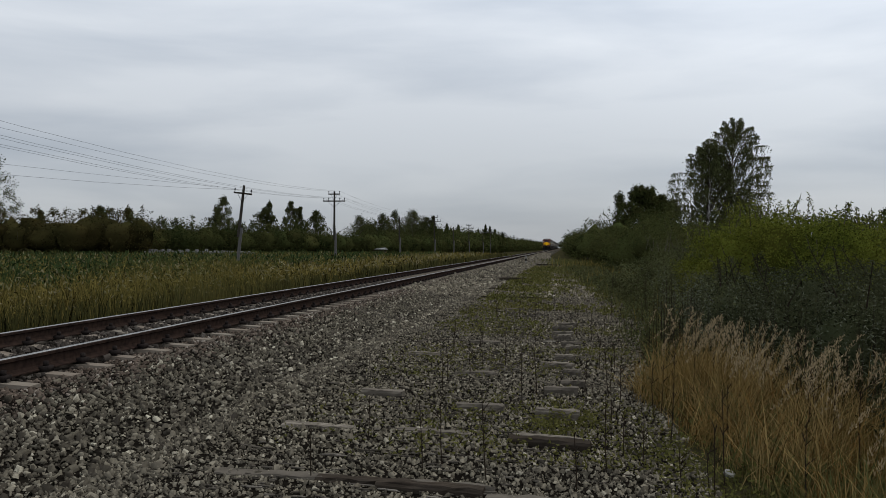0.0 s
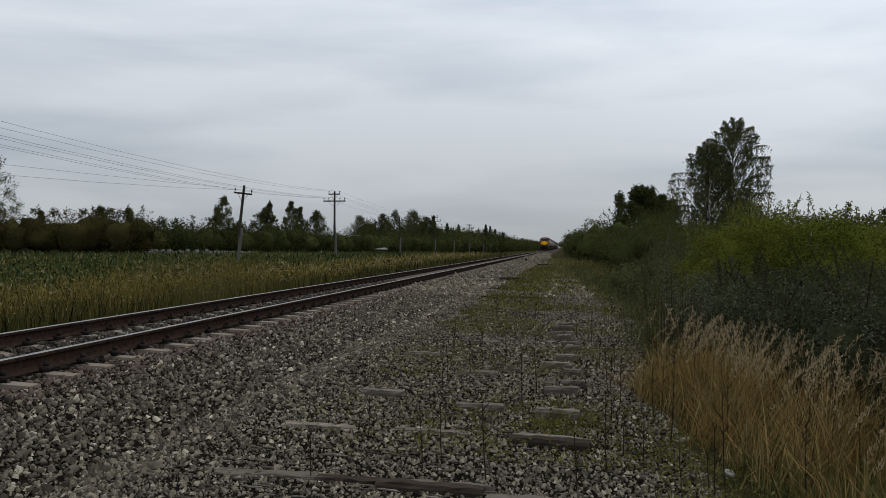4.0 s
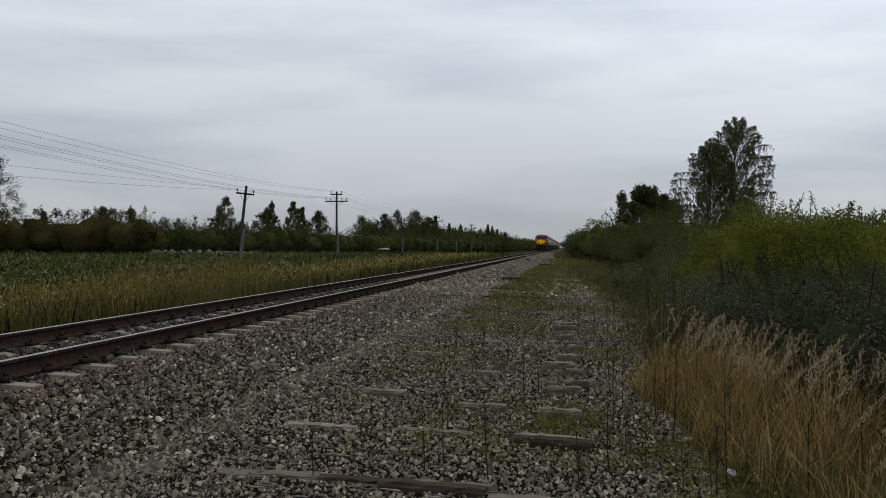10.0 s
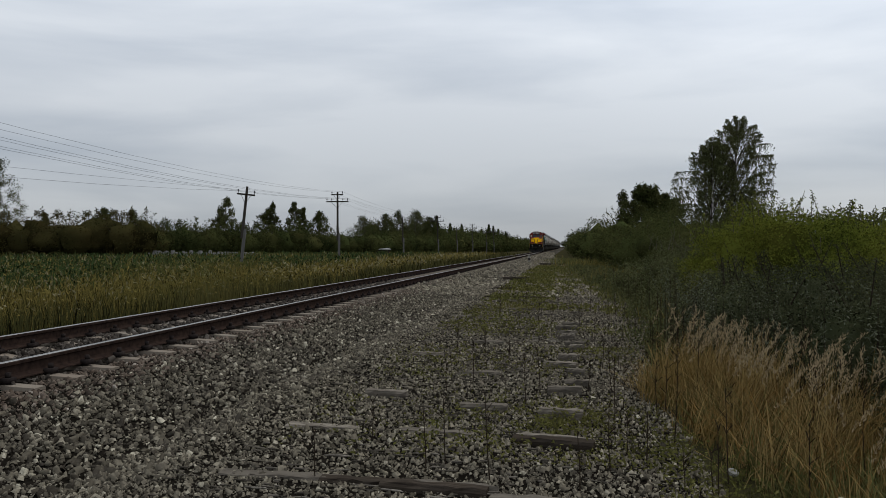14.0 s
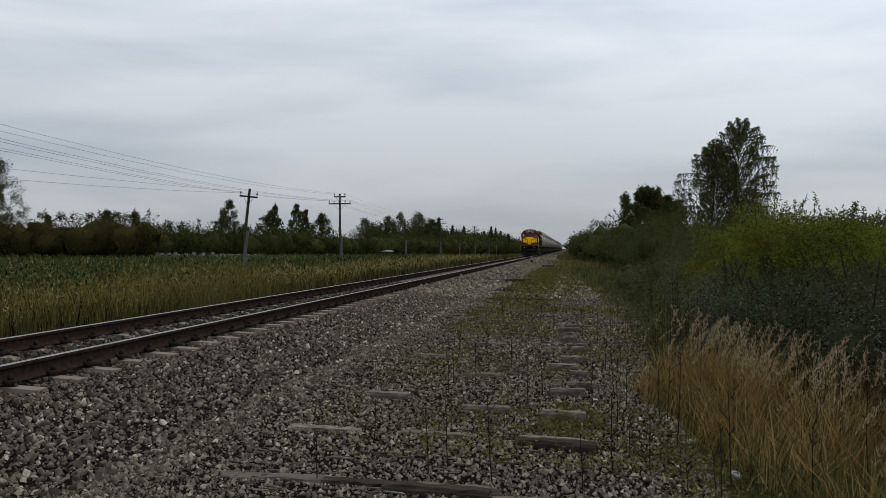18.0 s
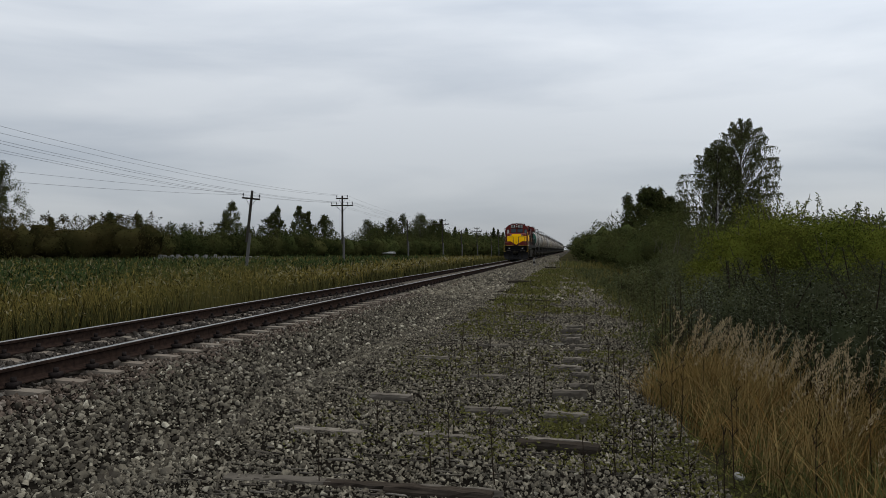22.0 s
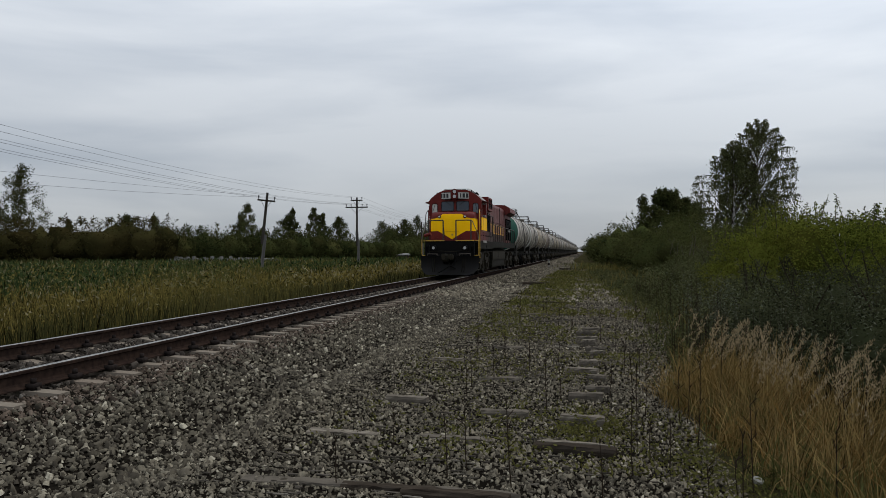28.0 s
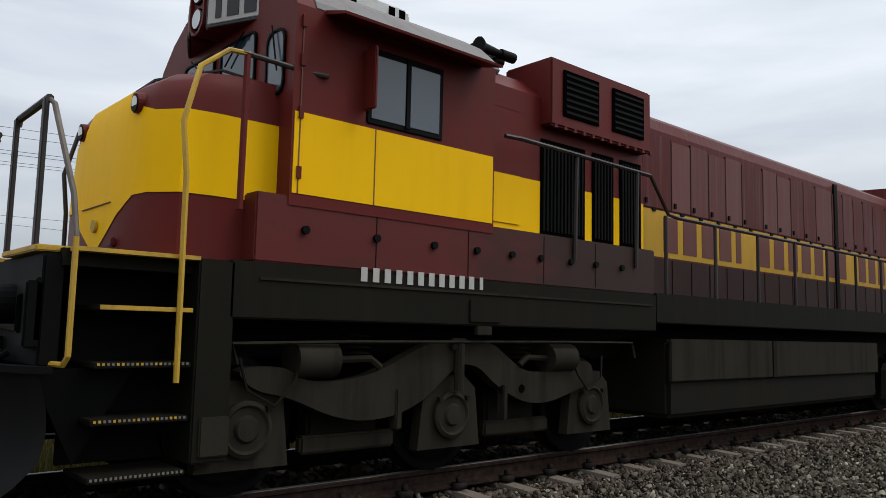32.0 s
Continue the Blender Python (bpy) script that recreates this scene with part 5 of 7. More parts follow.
def skirt_mat():
    """Maroon at the front, sooty olive-brown towards the engine room, dirtier low down."""
    m = Mat("sooty_maroon_paint", 0.6, 0, 0.25)
    v = m.where()
    c = m.mix(m.noise(v, 1.2, 5), (0.120, 0.0135, 0.0105), (0.085, 0.014, 0.011))
    xyz = m.node("ShaderNodeSeparateXYZ")
    m.link(v, xyz.inputs[0])
    along = m.node("ShaderNodeMapRange")
    for k_, v_ in (("From Min", 3.2), ("From Max", 6.4)):
        along.inputs[k_].default_value = v_
    m.link(xyz.outputs["Y"], along.inputs[0])
    add = m.node("ShaderNodeMath")
    add.operation = "ADD"
    m.link(along.outputs[0], add.inputs[0])
    m.link(m.noise(m.where((1, 0.6, 1.6)), 1.8, 5), add.inputs[1])
    c = m.mix(m.ramp(add.outputs[0], [(0.55, (0, 0, 0)), (1.0, (0.85,) * 3)]), c, (0.020, 0.013, 0.0085))
    c = m.mix(m.ramp(m.noise(v, 30, 4), [(0.55, (0, 0, 0)), (0.75, (0.4,) * 3)]), c, (0.03, 0.02, 0.015))
    return m.base(c).bump(m.noise(v, 40, 3), 0.06, 0.004).m


SKIRT = skirt_mat()
YELLOW = paint("yellow_paint", (0.95, 0.55, 0.001), (0.92, 0.49, 0.002), 0.5, 0.10, dust=(0.42, 0.23, 0.01), spec=0.08)
SILL = paint("sooty_frame_paint", (0.0085, 0.0080, 0.0060), (0.0165, 0.0150, 0.0108), 0.7, 0.4, dust=(0.026, 0.020, 0.013), spec=0.06)
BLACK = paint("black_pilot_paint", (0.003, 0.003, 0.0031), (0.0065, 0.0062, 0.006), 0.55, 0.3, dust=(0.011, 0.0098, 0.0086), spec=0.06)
TRUCK = paint("truck_grime", (0.018, 0.0158, 0.0115), (0.038, 0.0325, 0.0235), 0.75, 0.7, 2.5, dust=(0.008, 0.0065, 0.005), spec=0.05)
PLOUGH = paint("worn_plough_paint", (0.011, 0.0108, 0.0110), (0.021, 0.020, 0.0196), 0.5, 0.5, dust=(0.028, 0.025, 0.0215), spec=0.15)
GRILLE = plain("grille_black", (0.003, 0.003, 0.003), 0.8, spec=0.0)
RAIL_BLACK = paint("handrail_dark_paint", (0.016, 0.012, 0.012), (0.03, 0.02, 0.018), 0.5, 0.3, 6)
RAIL_YELLOW = paint("handrail_yellow_paint", (0.60, 0.36, 0.02), (0.42, 0.25, 0.04), 0.5, 0.6, 9, dust=(0.10, 0.07, 0.05))
RAIL_WORN = paint("handrail_chipped_paint", (0.20, 0.17, 0.14), (0.10, 0.075, 0.06), 0.55, 0.6, 14, dust=(0.05, 0.04, 0.035))
ROOF_GREY = paint("roof_grey", (0.15, 0.14, 0.135), (0.22, 0.20, 0.19), 0.6, 0.5)
UNIT_WHITE = paint("cooler_white", (0.62, 0.62, 0.60), (0.50, 0.50, 0.48), 0.5, 0.4)
LETTER = paint("letter_maroon", (0.11, 0.028, 0.02), (0.14, 0.04, 0.028), 0.5, 0.2)
PALE = plain("pale_lettering", (0.50, 0.485, 0.45), 0.6)
BOARD_DARK = plain("number_board_black", (0.012, 0.012, 0.012), 0.35)
TOOTH = plain("worn_step_edge", (0.16, 0.15, 0.13), 0.7)
CHROME = plain("lamp_rim", (0.5, 0.5, 0.5), 0.3, 0.9)
# the bluish base paints reflected sky into the windscreen
GLASS = Mat("sky_tinted_cab_glass", 0.05, 0, 0.5).base((0.020, 0.032, 0.050)).m
SIDE_GLASS = Mat("grey_side_glass", 0.12, 0, 0.6).base((0.07, 0.085, 0.10)).m


def lamp_glow(name, colour, power):
    m = Mat(name, 0.2)
    m.base((0.45, 0.45, 0.45))
    m.b.inputs["Emission Color"].default_value = (*colour, 1)
    m.b.inputs["Emission Strength"].default_value = power
    return m.m


LAMP = lamp_glow("lit_headlamp", (1.0, 0.97, 0.9), 0.3)
LAMP_DIM = lamp_glow("dim_headlamp", (1.0, 0.95, 0.88), 0.12)

# ---- locomotive: y runs back from the pilot sheet, z up from the rail, the verge is on +x ----
loco = thing("locomotive", "weathered maroon and yellow diesel locomotive with black pilot and snow plough", "locomotive")


AHEAD = 0.0


def lp(name, bm, mat, parent=None, label="", smooth=False):
    ob = part(name, bm, mat, parent or loco, label, smooth)
    if parent is None:
        ob.location.y = AHEAD
    return ob


W = 1.27


def bars(name, x, marks, z0, z1, mat, parent, proud=0.004, label=""):
    """Plain bars of lettering on a side plane: marks are (y from, y to)."""
    for a, b in marks:
        part(name, boxed(x, x + math.copysign(proud, x), a, b, z0, z1), mat, parent, label)


# main frame and decks
for s in (1, -1):
    lp("side_sill", boxed(s * (W - 0.10), s * W, 1.38, 6.5, 1.27, 1.67, bevel=0.012), SILL, label="sooty dark side sill")
    lp("side_sill", boxed(s * (W - 0.10), s * (W - 0.005), 6.5, 19.4, 1.36, 1.70, bevel=0.012), SILL, label="sooty dark side sill")
    lp("sill_rib", boxed(s * W, s * (W + 0.012), 1.6, 6.4, 1.545, 1.565), TRUCK)
    lp("jacking_box", boxed(s * W, s * (W + 0.018), 3.62, 4.0, 1.30, 1.50, bevel=0.006), SILL)
    lp("jacking_pad", boxed(s * (W - 0.04), s * (W + 0.01), 3.72, 3.9, 1.19, 1.27, bevel=0.006), TRUCK)
lp("deck", boxed(-W + 0.1, W - 0.1, 0.34, 19.4, 1.56, 1.665), SILL)
# near black: the shade behind the truck frames is in its colour
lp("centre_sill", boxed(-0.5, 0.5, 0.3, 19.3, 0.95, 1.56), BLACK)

# pilot, coupler, plough
AHEAD = 0.26
lp("pilot_sheet", boxed(-1.16, 1.16, -0.02, 0.10, 0.95, 1.63, bevel=0.015), BLACK, label="black pilot sheet")
for s in (1, -1):
    lp("deck_edge", boxed(s * 0.28, s * 1.12, -0.06, 0.22, 1.64, 1.68, bevel=0.008), RAIL_YELLOW, label="yellow platform edge")
    h = lp("low_headlight", disc(bmesh.new(), (s * 0.735, -0.10, 1.325), (0, 1, 0), 0.125, 0.22, 20), BLACK)
    lp("lens", disc(bmesh.new(), (s * 0.735, -0.214, 1.325), (0, 1, 0), 0.056, 0.012, 20), LAMP_DIM, h, "lit round lens")
    lp("rim", lathe(bmesh.new(), [(0.056, -0.222), (0.066, -0.222), (0.070, -0.20), (0.056, -0.2)], (s * 0.735, 0, 1.325), "y", 20), CHROME, h)
    lp("step_plate", boxed(s * 0.95, s * 1.15, -0.05, 0.0, 1.10, 1.48, bevel=0.01), BLACK)
lp("uncoupling_bar", tube(bmesh.new(), [(-1.0, -0.08, 1.16), (-0.4, -0.12, 1.18), (0.1, -0.1, 1.15), (0.55, -0.12, 1.18), (1.0, -0.08, 1.16)], 0.014, 5), TRUCK)
lp("coupler_pocket", boxed(-0.34, 0.34, -0.12, 0.0, 0.72, 1.12, bevel=0.02), BLACK)
cp = lp("coupler", boxed(-0.17, 0.17, -0.62, -0.1, 0.78, 1.04, bevel=0.04), TRUCK, label="rusty coupler head")
lp("jaw", boxed(-0.26, -0.1, -0.72, -0.5, 0.76, 1.06, bevel=0.04), TRUCK, cp)
lp("jaw", boxed(0.12, 0.28, -0.66, -0.52, 0.78, 1.04, bevel=0.04), TRUCK, cp)
for s, x0 in ((1, 0.3), (-1, -0.3)):
    for k in range(3):
        x = s * (0.36 + 0.13 * k)
        lp("brake_hose", tube(bmesh.new(), [(x, -0.05, 1.02), (x, -0.2, 0.92), (x + 0.03 * s, -0.25, 0.6), (x + 0.05 * s, -0.2 - 0.03 * k, 0.40)], 0.022, 6), BLACK)
lp("air_hose", tube(bmesh.new(), [(-0.1, -0.3, 0.85), (0.1, -0.5, 0.5), (0.35, -0.42, 0.36)], 0.03, 6), BLACK)
def plough_face(x, v_):
    """A point of the plough: a blunt wedge, hollow in height, cut away for the coupler, its lower corners rounded."""
    u = abs(x) / 1.36
    top = 0.94 if abs(x) > 0.34 else 0.56 + 0.38 * max(0.0, (abs(x) - 0.24) / 0.10)
    low = 0.085 + 0.34 * max(0.0, (u - 0.72) / 0.28) ** 2
    z = top + (low - top) * v_
    k = (0.94 - z) / 0.86
    return (x, -0.40 + 0.34 * u ** 1.7 + 0.16 * math.sin(k * math.pi * 0.62) - 0.34 * k ** 2.2, z)


bm = bmesh.new()
rows = []
for i in range(33):
    x = -1.36 + 2.72 * i / 32
    rows.append([bm.verts.new(plough_face(x, j / 9)) for j in range(10)])
for p, q in zip(rows, rows[1:]):
    for j in range(9):
        bm.faces.new((p[j], p[j + 1], q[j + 1], q[j]))
bmesh.ops.solidify(bm, geom=bm.faces[:], thickness=0.03)
# lower face has the same paint; it only leans forward under the sky
pl = lp("snow_plough", bm, PLOUGH, label="black curved snow plough with lower face leaning forward", smooth=True)
for s in (1, -1):
    lp("top_lip", extrude(bmesh.new(), [(s * 0.34, -0.44), (s * 0.75, -0.34), (s * 1.37, -0.08), (s * 1.37, 0.02), (s * 0.75, -0.22), (s * 0.34, -0.30)], "z", 0.925, 0.965), BLACK, pl)
    lp("foot_rung", tube(bmesh.new(), [(s * 0.50, -0.34, 0.96), (s * 0.50, -0.38, 1.04), (s * 1.0, -0.22, 1.05), (s * 1.0, -0.18, 0.96)], 0.013, 5), RAIL_WORN, pl)
    for k in range(2):
        x = s * (0.66 + 0.10 * k)
        a, b = plough_face(x, 0.1), plough_face(x - s * 0.04, 0.86)
        lp("stay", tube(bmesh.new(), [(a[0], a[1] - 0.03, a[2]), (x, min(a[1], b[1]) - 0.01, 0.5), (b[0], b[1] - 0.03, b[2])], 0.02, 5), SILL, pl)
    lp("side_stay", tube(bmesh.new(), [(s * 1.22, -0.02, 0.86), (s * 1.10, 0.0, 0.40)], 0.018, 5), RAIL_WORN, pl)
    lp("gusset", extrude(bmesh.new(), [(-0.02, 0.93), (0.6, 0.95), (0.25, 0.35)], "x", s * 1.02, s * 1.05), BLACK, pl)
    ms = lp("socket_box", boxed(s * 0.93, s * 1.15, -0.10, 0.0, 1.06, 1.46, bevel=0.012), BLACK, label="black jumper socket box")
    lp("socket", boxed(s * 1.01, s * 1.09, -0.115, -0.09, 1.15, 1.38, bevel=0.01), GRILLE, ms)
knuckle = lp("coupler_guard", lathe(bmesh.new(), [(0.0, -0.66), (0.12, -0.66), (0.19, -0.60), (0.20, -0.46), (0.15, -0.40), (0.0, -0.40)], (-0.12, 0, 0.86), "y", 16), SILL, label="worn round coupler knuckle", smooth=True)
lp("long_hose", tube(bmesh.new(), [(0.36, -0.16, 0.98), (0.36, -0.34, 0.74), (0.14, -0.58, 0.52), (-0.18, -0.70, 0.30), (-0.44, -0.66, 0.16)], 0.026, 6), BLACK, label="black brake hose hanging across the plough", smooth=True)

# corner steps
for s in (1, -1):
    st = lp("step_well", boxed(s * 0.78, s * 0.82, 0.22, 1.16, 0.32, 1.6), BLACK, label="black corner stair well")
    lp("well_end", boxed(s * 0.8, s * W, 0.90, 1.16, 0.32, 1.66, bevel=0.012), SILL, st)
    for z, yel in ((0.30, 0), (0.64, 1), (0.98, 1), (1.33, 2)):
        tr = lp("tread", boxed(s * 0.82, s * (W + 0.01), 0.27, 0.87, z - 0.035, z, bevel=0.006), SILL, st)
        if yel == 2:
            lp("nosing", boxed(s * (W + 0.011), s * (W + 0.017), 0.28, 0.86, z - 0.03, z - 0.002), RAIL_YELLOW, tr, "yellow step edge")
            continue
        for k in range(20):
            lp("nosing_tooth", boxed(s * (W + 0.012), s * (W + 0.017), 0.285 + 0.029 * k, 0.300 + 0.029 * k, z - 0.018, z - 0.002), RAIL_YELLOW if yel and k % 4 < 2 else TOOTH, tr)
    lp("top_nosing", boxed(s * 0.9, s * (W + 0.01), 0.12, 0.9, 1.645, 1.672), RAIL_YELLOW, st, "yellow step edge")
    lp("toe_board", boxed(s * (W - 0.02), s * (W + 0.02), 0.95, 1.16, 0.36, 0.62, bevel=0.01), TRUCK, st)

# front handrails
for s in (1, -1):
    fr = lp("front_handrail", tube(bmesh.new(), [(s * 0.30, -0.02, 2.55), (s * 0.33, -0.02, 2.60), (s * 1.0, -0.02, 2.60), (s * 1.06, 0.0, 2.56), (s * 1.30, 0.08, 1.98), (s * 1.34, 0.1, 1.72)], 0.018, 7), RAIL_WORN, label="bent front handrail with chipped paint", smooth=True)
    lp("lower_bar", tube(bmesh.new(), [(s * 1.34, 0.1, 1.72), (s * 1.34, 0.1, 1.02), (s * 1.30, 0.09, 0.97), (s * 1.1, 0.05, 0.97)], 0.018, 7), RAIL_YELLOW, fr, "yellow lower bar")
    lp("top_bar", tube(bmesh.new(), [(s * 0.30, -0.02, 2.60), (s * 1.02, -0.02, 2.60)], 0.026, 7), RAIL_BLACK, fr)
    for x in (0.30, 1.0):
        lp("post", boxed(s * x - 0.03, s * x + 0.03, -0.05, -0.02, 1.66, 2.6, bevel=0.006), RAIL_BLACK, fr)
    # cab-side grab poles
    gp = lp("side_handrail", tube(bmesh.new(), [(s * (W + 0.03), 0.77, 0.85), (s * (W + 0.03), 0.76, 2.2), (s * (W + 0.03), 0.72, 2.55), (s * (W + 0.02), 0.82, 2.95), (s * (W - 0.03), 1.04, 3.13), (s * (W - 0.03), 1.2, 3.14)], 0.02, 7), RAIL_YELLOW if s > 0 else RAIL_BLACK, label="worn yellow grab pole" if s > 0 else "dark grab pole", smooth=True)
    lp("top_bar", tube(bmesh.new(), [(s * (W - 0.03), 1.14, 3.14), (s * (W - 0.02), 1.7, 3.12), (s * (W + 0.03), 1.82, 3.11)], 0.02, 7), RAIL_BLACK, gp)
    lp("post", tube(bmesh.new(), [(s * (W - 0.03), 1.18, 3.13), (s * (W - 0.02), 1.17, 2.02)], 0.026, 6), MAROON, gp)
lp("safety_chain", tube(bmesh.new(), [(-0.3, -0.03, 2.45), (-0.24, -0.04, 2.0), (-0.2, -0.04, 1.75)], 0.012, 4), TRUCK)
lp("signal_flag_holder", disc(bmesh.new(), (-1.02, -0.12, 1.93), (1, -0.25, 0.25), 0.075, 0.34, 14), MAROON, label="maroon cylindrical marker lamp case")

# nose: chamfered front corners, rounded top
bm = bmesh.new()
prof = [(1.67, 0.62), (2.2, 0.62), (2.80, 0.66), (2.93, 0.70), (3.01, 0.80), (3.04, 0.98)]
front_x = [-1.08, -1.05, -0.86, -0.45, 0.45, 0.86, 1.05, 1.08]
dy = [0.42, 0.20, 0.05, 0, 0, 0.05, 0.20, 0.42]
rows = []
for z, y in prof:
    shrink = 1 - 0.05 * max(0, (z - 2.75) / 0.29)
    rows.append([bm.verts.new((x * shrink, y + d, z)) for x, d in zip(front_x, dy)])
for p, q in zip(rows, rows[1:]):
    for k in range(len(front_x) - 1):
        bm.faces.new((p[k], p[k + 1], q[k + 1], q[k]))
back = []
for z, y in prof:
    k = rows[len(back)]
    back.append((bm.verts.new((k[0].co.x, 1.82, z)), bm.verts.new((k[-1].co.x, 1.82, z))))
for (a, b), (c, d), p, q in zip(back, back[1:], rows, rows[1:]):
    bm.faces.new((a, p[0], q[0], c))
    bm.faces.new((p[-1], b, d, q[-1]))
bm.faces.new([*rows[-1], back[-1][1], back[-1][0]])
nose = lp("nose", bm, MAROON, label="maroon short nose with yellow chevron", smooth=True)


def nose_at(x, z, off=0.006):
    y = np.interp(z, [p[0] for p in prof], [p[1] for p in prof])
    s = 1 - 0.05 * max(0, (z - 2.75) / 0.29)
    return (x * (1 + off / 1.08), y + np.interp(x / s, front_x, dy) - off, z)


# the yellow field: columns across the nose from the chevron's lower edge to its upper edge
xs = [-1.08, -1.05, -0.86, -0.66, -0.45, -0.22, 0, 0.22, 0.45, 0.66, 0.86, 1.05, 1.08]
lo = [2.12, 2.12, 2.12, 2.12, 2.0, 1.86, 1.73, 1.86, 2.0, 2.12, 2.12, 2.12, 2.12]
hi = [2.71, 2.71, 2.71, 2.77, 2.93, 2.93, 2.93, 2.93, 2.93, 2.77, 2.71, 2.71, 2.71]
bm = bmesh.new()
cols = []
for x, a, b in zip(xs, lo, hi):
    steps = [a, max(a, 2.12), a + 0.75 * (b - a), min(b, 2.8) if b > 2.8 else b - 0.01, b]
    steps = sorted(steps)
    cols.append([bm.verts.new(nose_at(x, z)) for z in steps])
for p, q in zip(cols, cols[1:]):
    for k in range(4):
        bm.faces.new((p[k], p[k + 1], q[k + 1], q[k]))
for s, col in ((-1, cols[0]), (1, cols[-1])):
    far_ = [bm.verts.new((s * 1.0865, 1.80, v_.co.z)) for v_ in col]
    for k in range(4):
        bm.faces.new((col[k], col[k + 1], far_[k + 1], far_[k]))
lp("yellow_field", bm, YELLOW, nose, "yellow chevron paint on the nose", smooth=True)
for s in (1, -1):
    nl = lp("nose_light", disc(bmesh.new(), (s * 0.61, 0.675, 2.80), (0, 1, 0.1), 0.075, 0.07, 18), MAROON)
    lp("rim", lathe(bmesh.new(), [(0.052, 0.634), (0.066, 0.634), (0.068, 0.648), (0.052, 0.648)], (s * 0.61, 0, 2.797), "y", 18), BLACK, nl)
    lp("lens", disc(bmesh.new(), (s * 0.61, 0.638, 2.797), (0, 1, 0.1), 0.05, 0.012, 18), LAMP_DIM, nl, "round clear lens")
lp("nose_rail", tube(bmesh.new(), [(-0.25, 0.95, 3.03), (-0.24, 0.93, 3.12), (0.2, 0.93, 3.13), (0.8, 1.2, 3.13), (0.82, 1.5, 3.1)], 0.013, 5), RAIL_BLACK)
lp("nose_door_seam", boxed(-0.32, 0.32, 0.604, 0.616, 2.10, 2.107), MAROON)
lp("nose_latch", disc(bmesh.new(), (0.02, 0.60, 1.95), (0, 1, 0), 0.05, 0.02, 12), RAIL_YELLOW)
for x, z in ((-0.75, 1.82), (0.42, 1.80)):
    lp("nose_hook", boxed(x - 0.05, x + 0.05, 0.585, 0.62, z - 0.03, z + 0.03, bevel=0.008), MAROON)

AHEAD = 0.0

# lower body side: maroon box with bolt heads
for s in (1, -1):
    lp("skirt", boxed(s * 1.0, s * (W - 0.008), 1.55, 6.48, 1.672, 2.17, bevel=0.012), SKIRT, label="sooty maroon lower body side")
    for k, y in enumerate((1.95, 2.6, 3.2, 3.7, 4.15, 4.55, 5.0, 5.4, 5.85)):
        lug = lp("lug", disc(bmesh.new(), (s * (W + 0.006), y, 1.93), (1, 0, 0), 0.032, 0.03, 10), BLACK)
    for a in (2.6, 3.6, 4.6, 5.4):
        lp("skirt_seam", boxed(s * (W - 0.008), s * (W - 0.005), a, a + 0.008, 1.70, 2.15), BLACK)

def soft_rect(x0, x1, z0, z1, r):
    """A rectangle with rounded corners."""
    out = []
    for cx, cz, a0 in ((x1 - r, z1 - r, 0), (x0 + r, z1 - r, 90), (x0 + r, z0 + r, 180), (x1 - r, z0 + r, 270)):
        out += [(cx + r * math.cos(radians(a0 + t)), cz + r * math.sin(radians(a0 + t))) for t in (0, 30, 60, 90)]
    return out


def gasket(outline, share, y0, y1):
    """A flat ring between an outline and the same one drawn in."""
    bm = bmesh.new()
    cx, cz = sum(p[0] for p in outline) / len(outline), sum(p[1] for p in outline) / len(outline)
    inner = [(x - math.copysign(share, x - cx), z - math.copysign(share, z - cz)) for x, z in outline]
    loops = [[bm.verts.new((x, y, z)) for x, z in o] for y in (y0, y1) for o in (outline, inner)]
    n = len(outline)
    for a, b in ((0, 1), (2, 3), (0, 2), (1, 3)):
        for i in range(n):
            bm.faces.new((loops[a][i], loops[a][(i + 1) % n], loops[b][(i + 1) % n], loops[b][i]))
    return bm


# cab: arched roof
def cab_section(half=W, eave=3.62, crown=4.15):
    pts = [(-half, 2.1), (-half, eave)]
    pts += [(-half * 0.98, eave + 0.06), (-half * 0.80, eave + 0.27), (-half * 0.60, eave + 0.42), (-half * 0.42, crown - 0.03), (0, crown)]
    return pts + [(-x, z) for x, z in pts[-2::-1]]


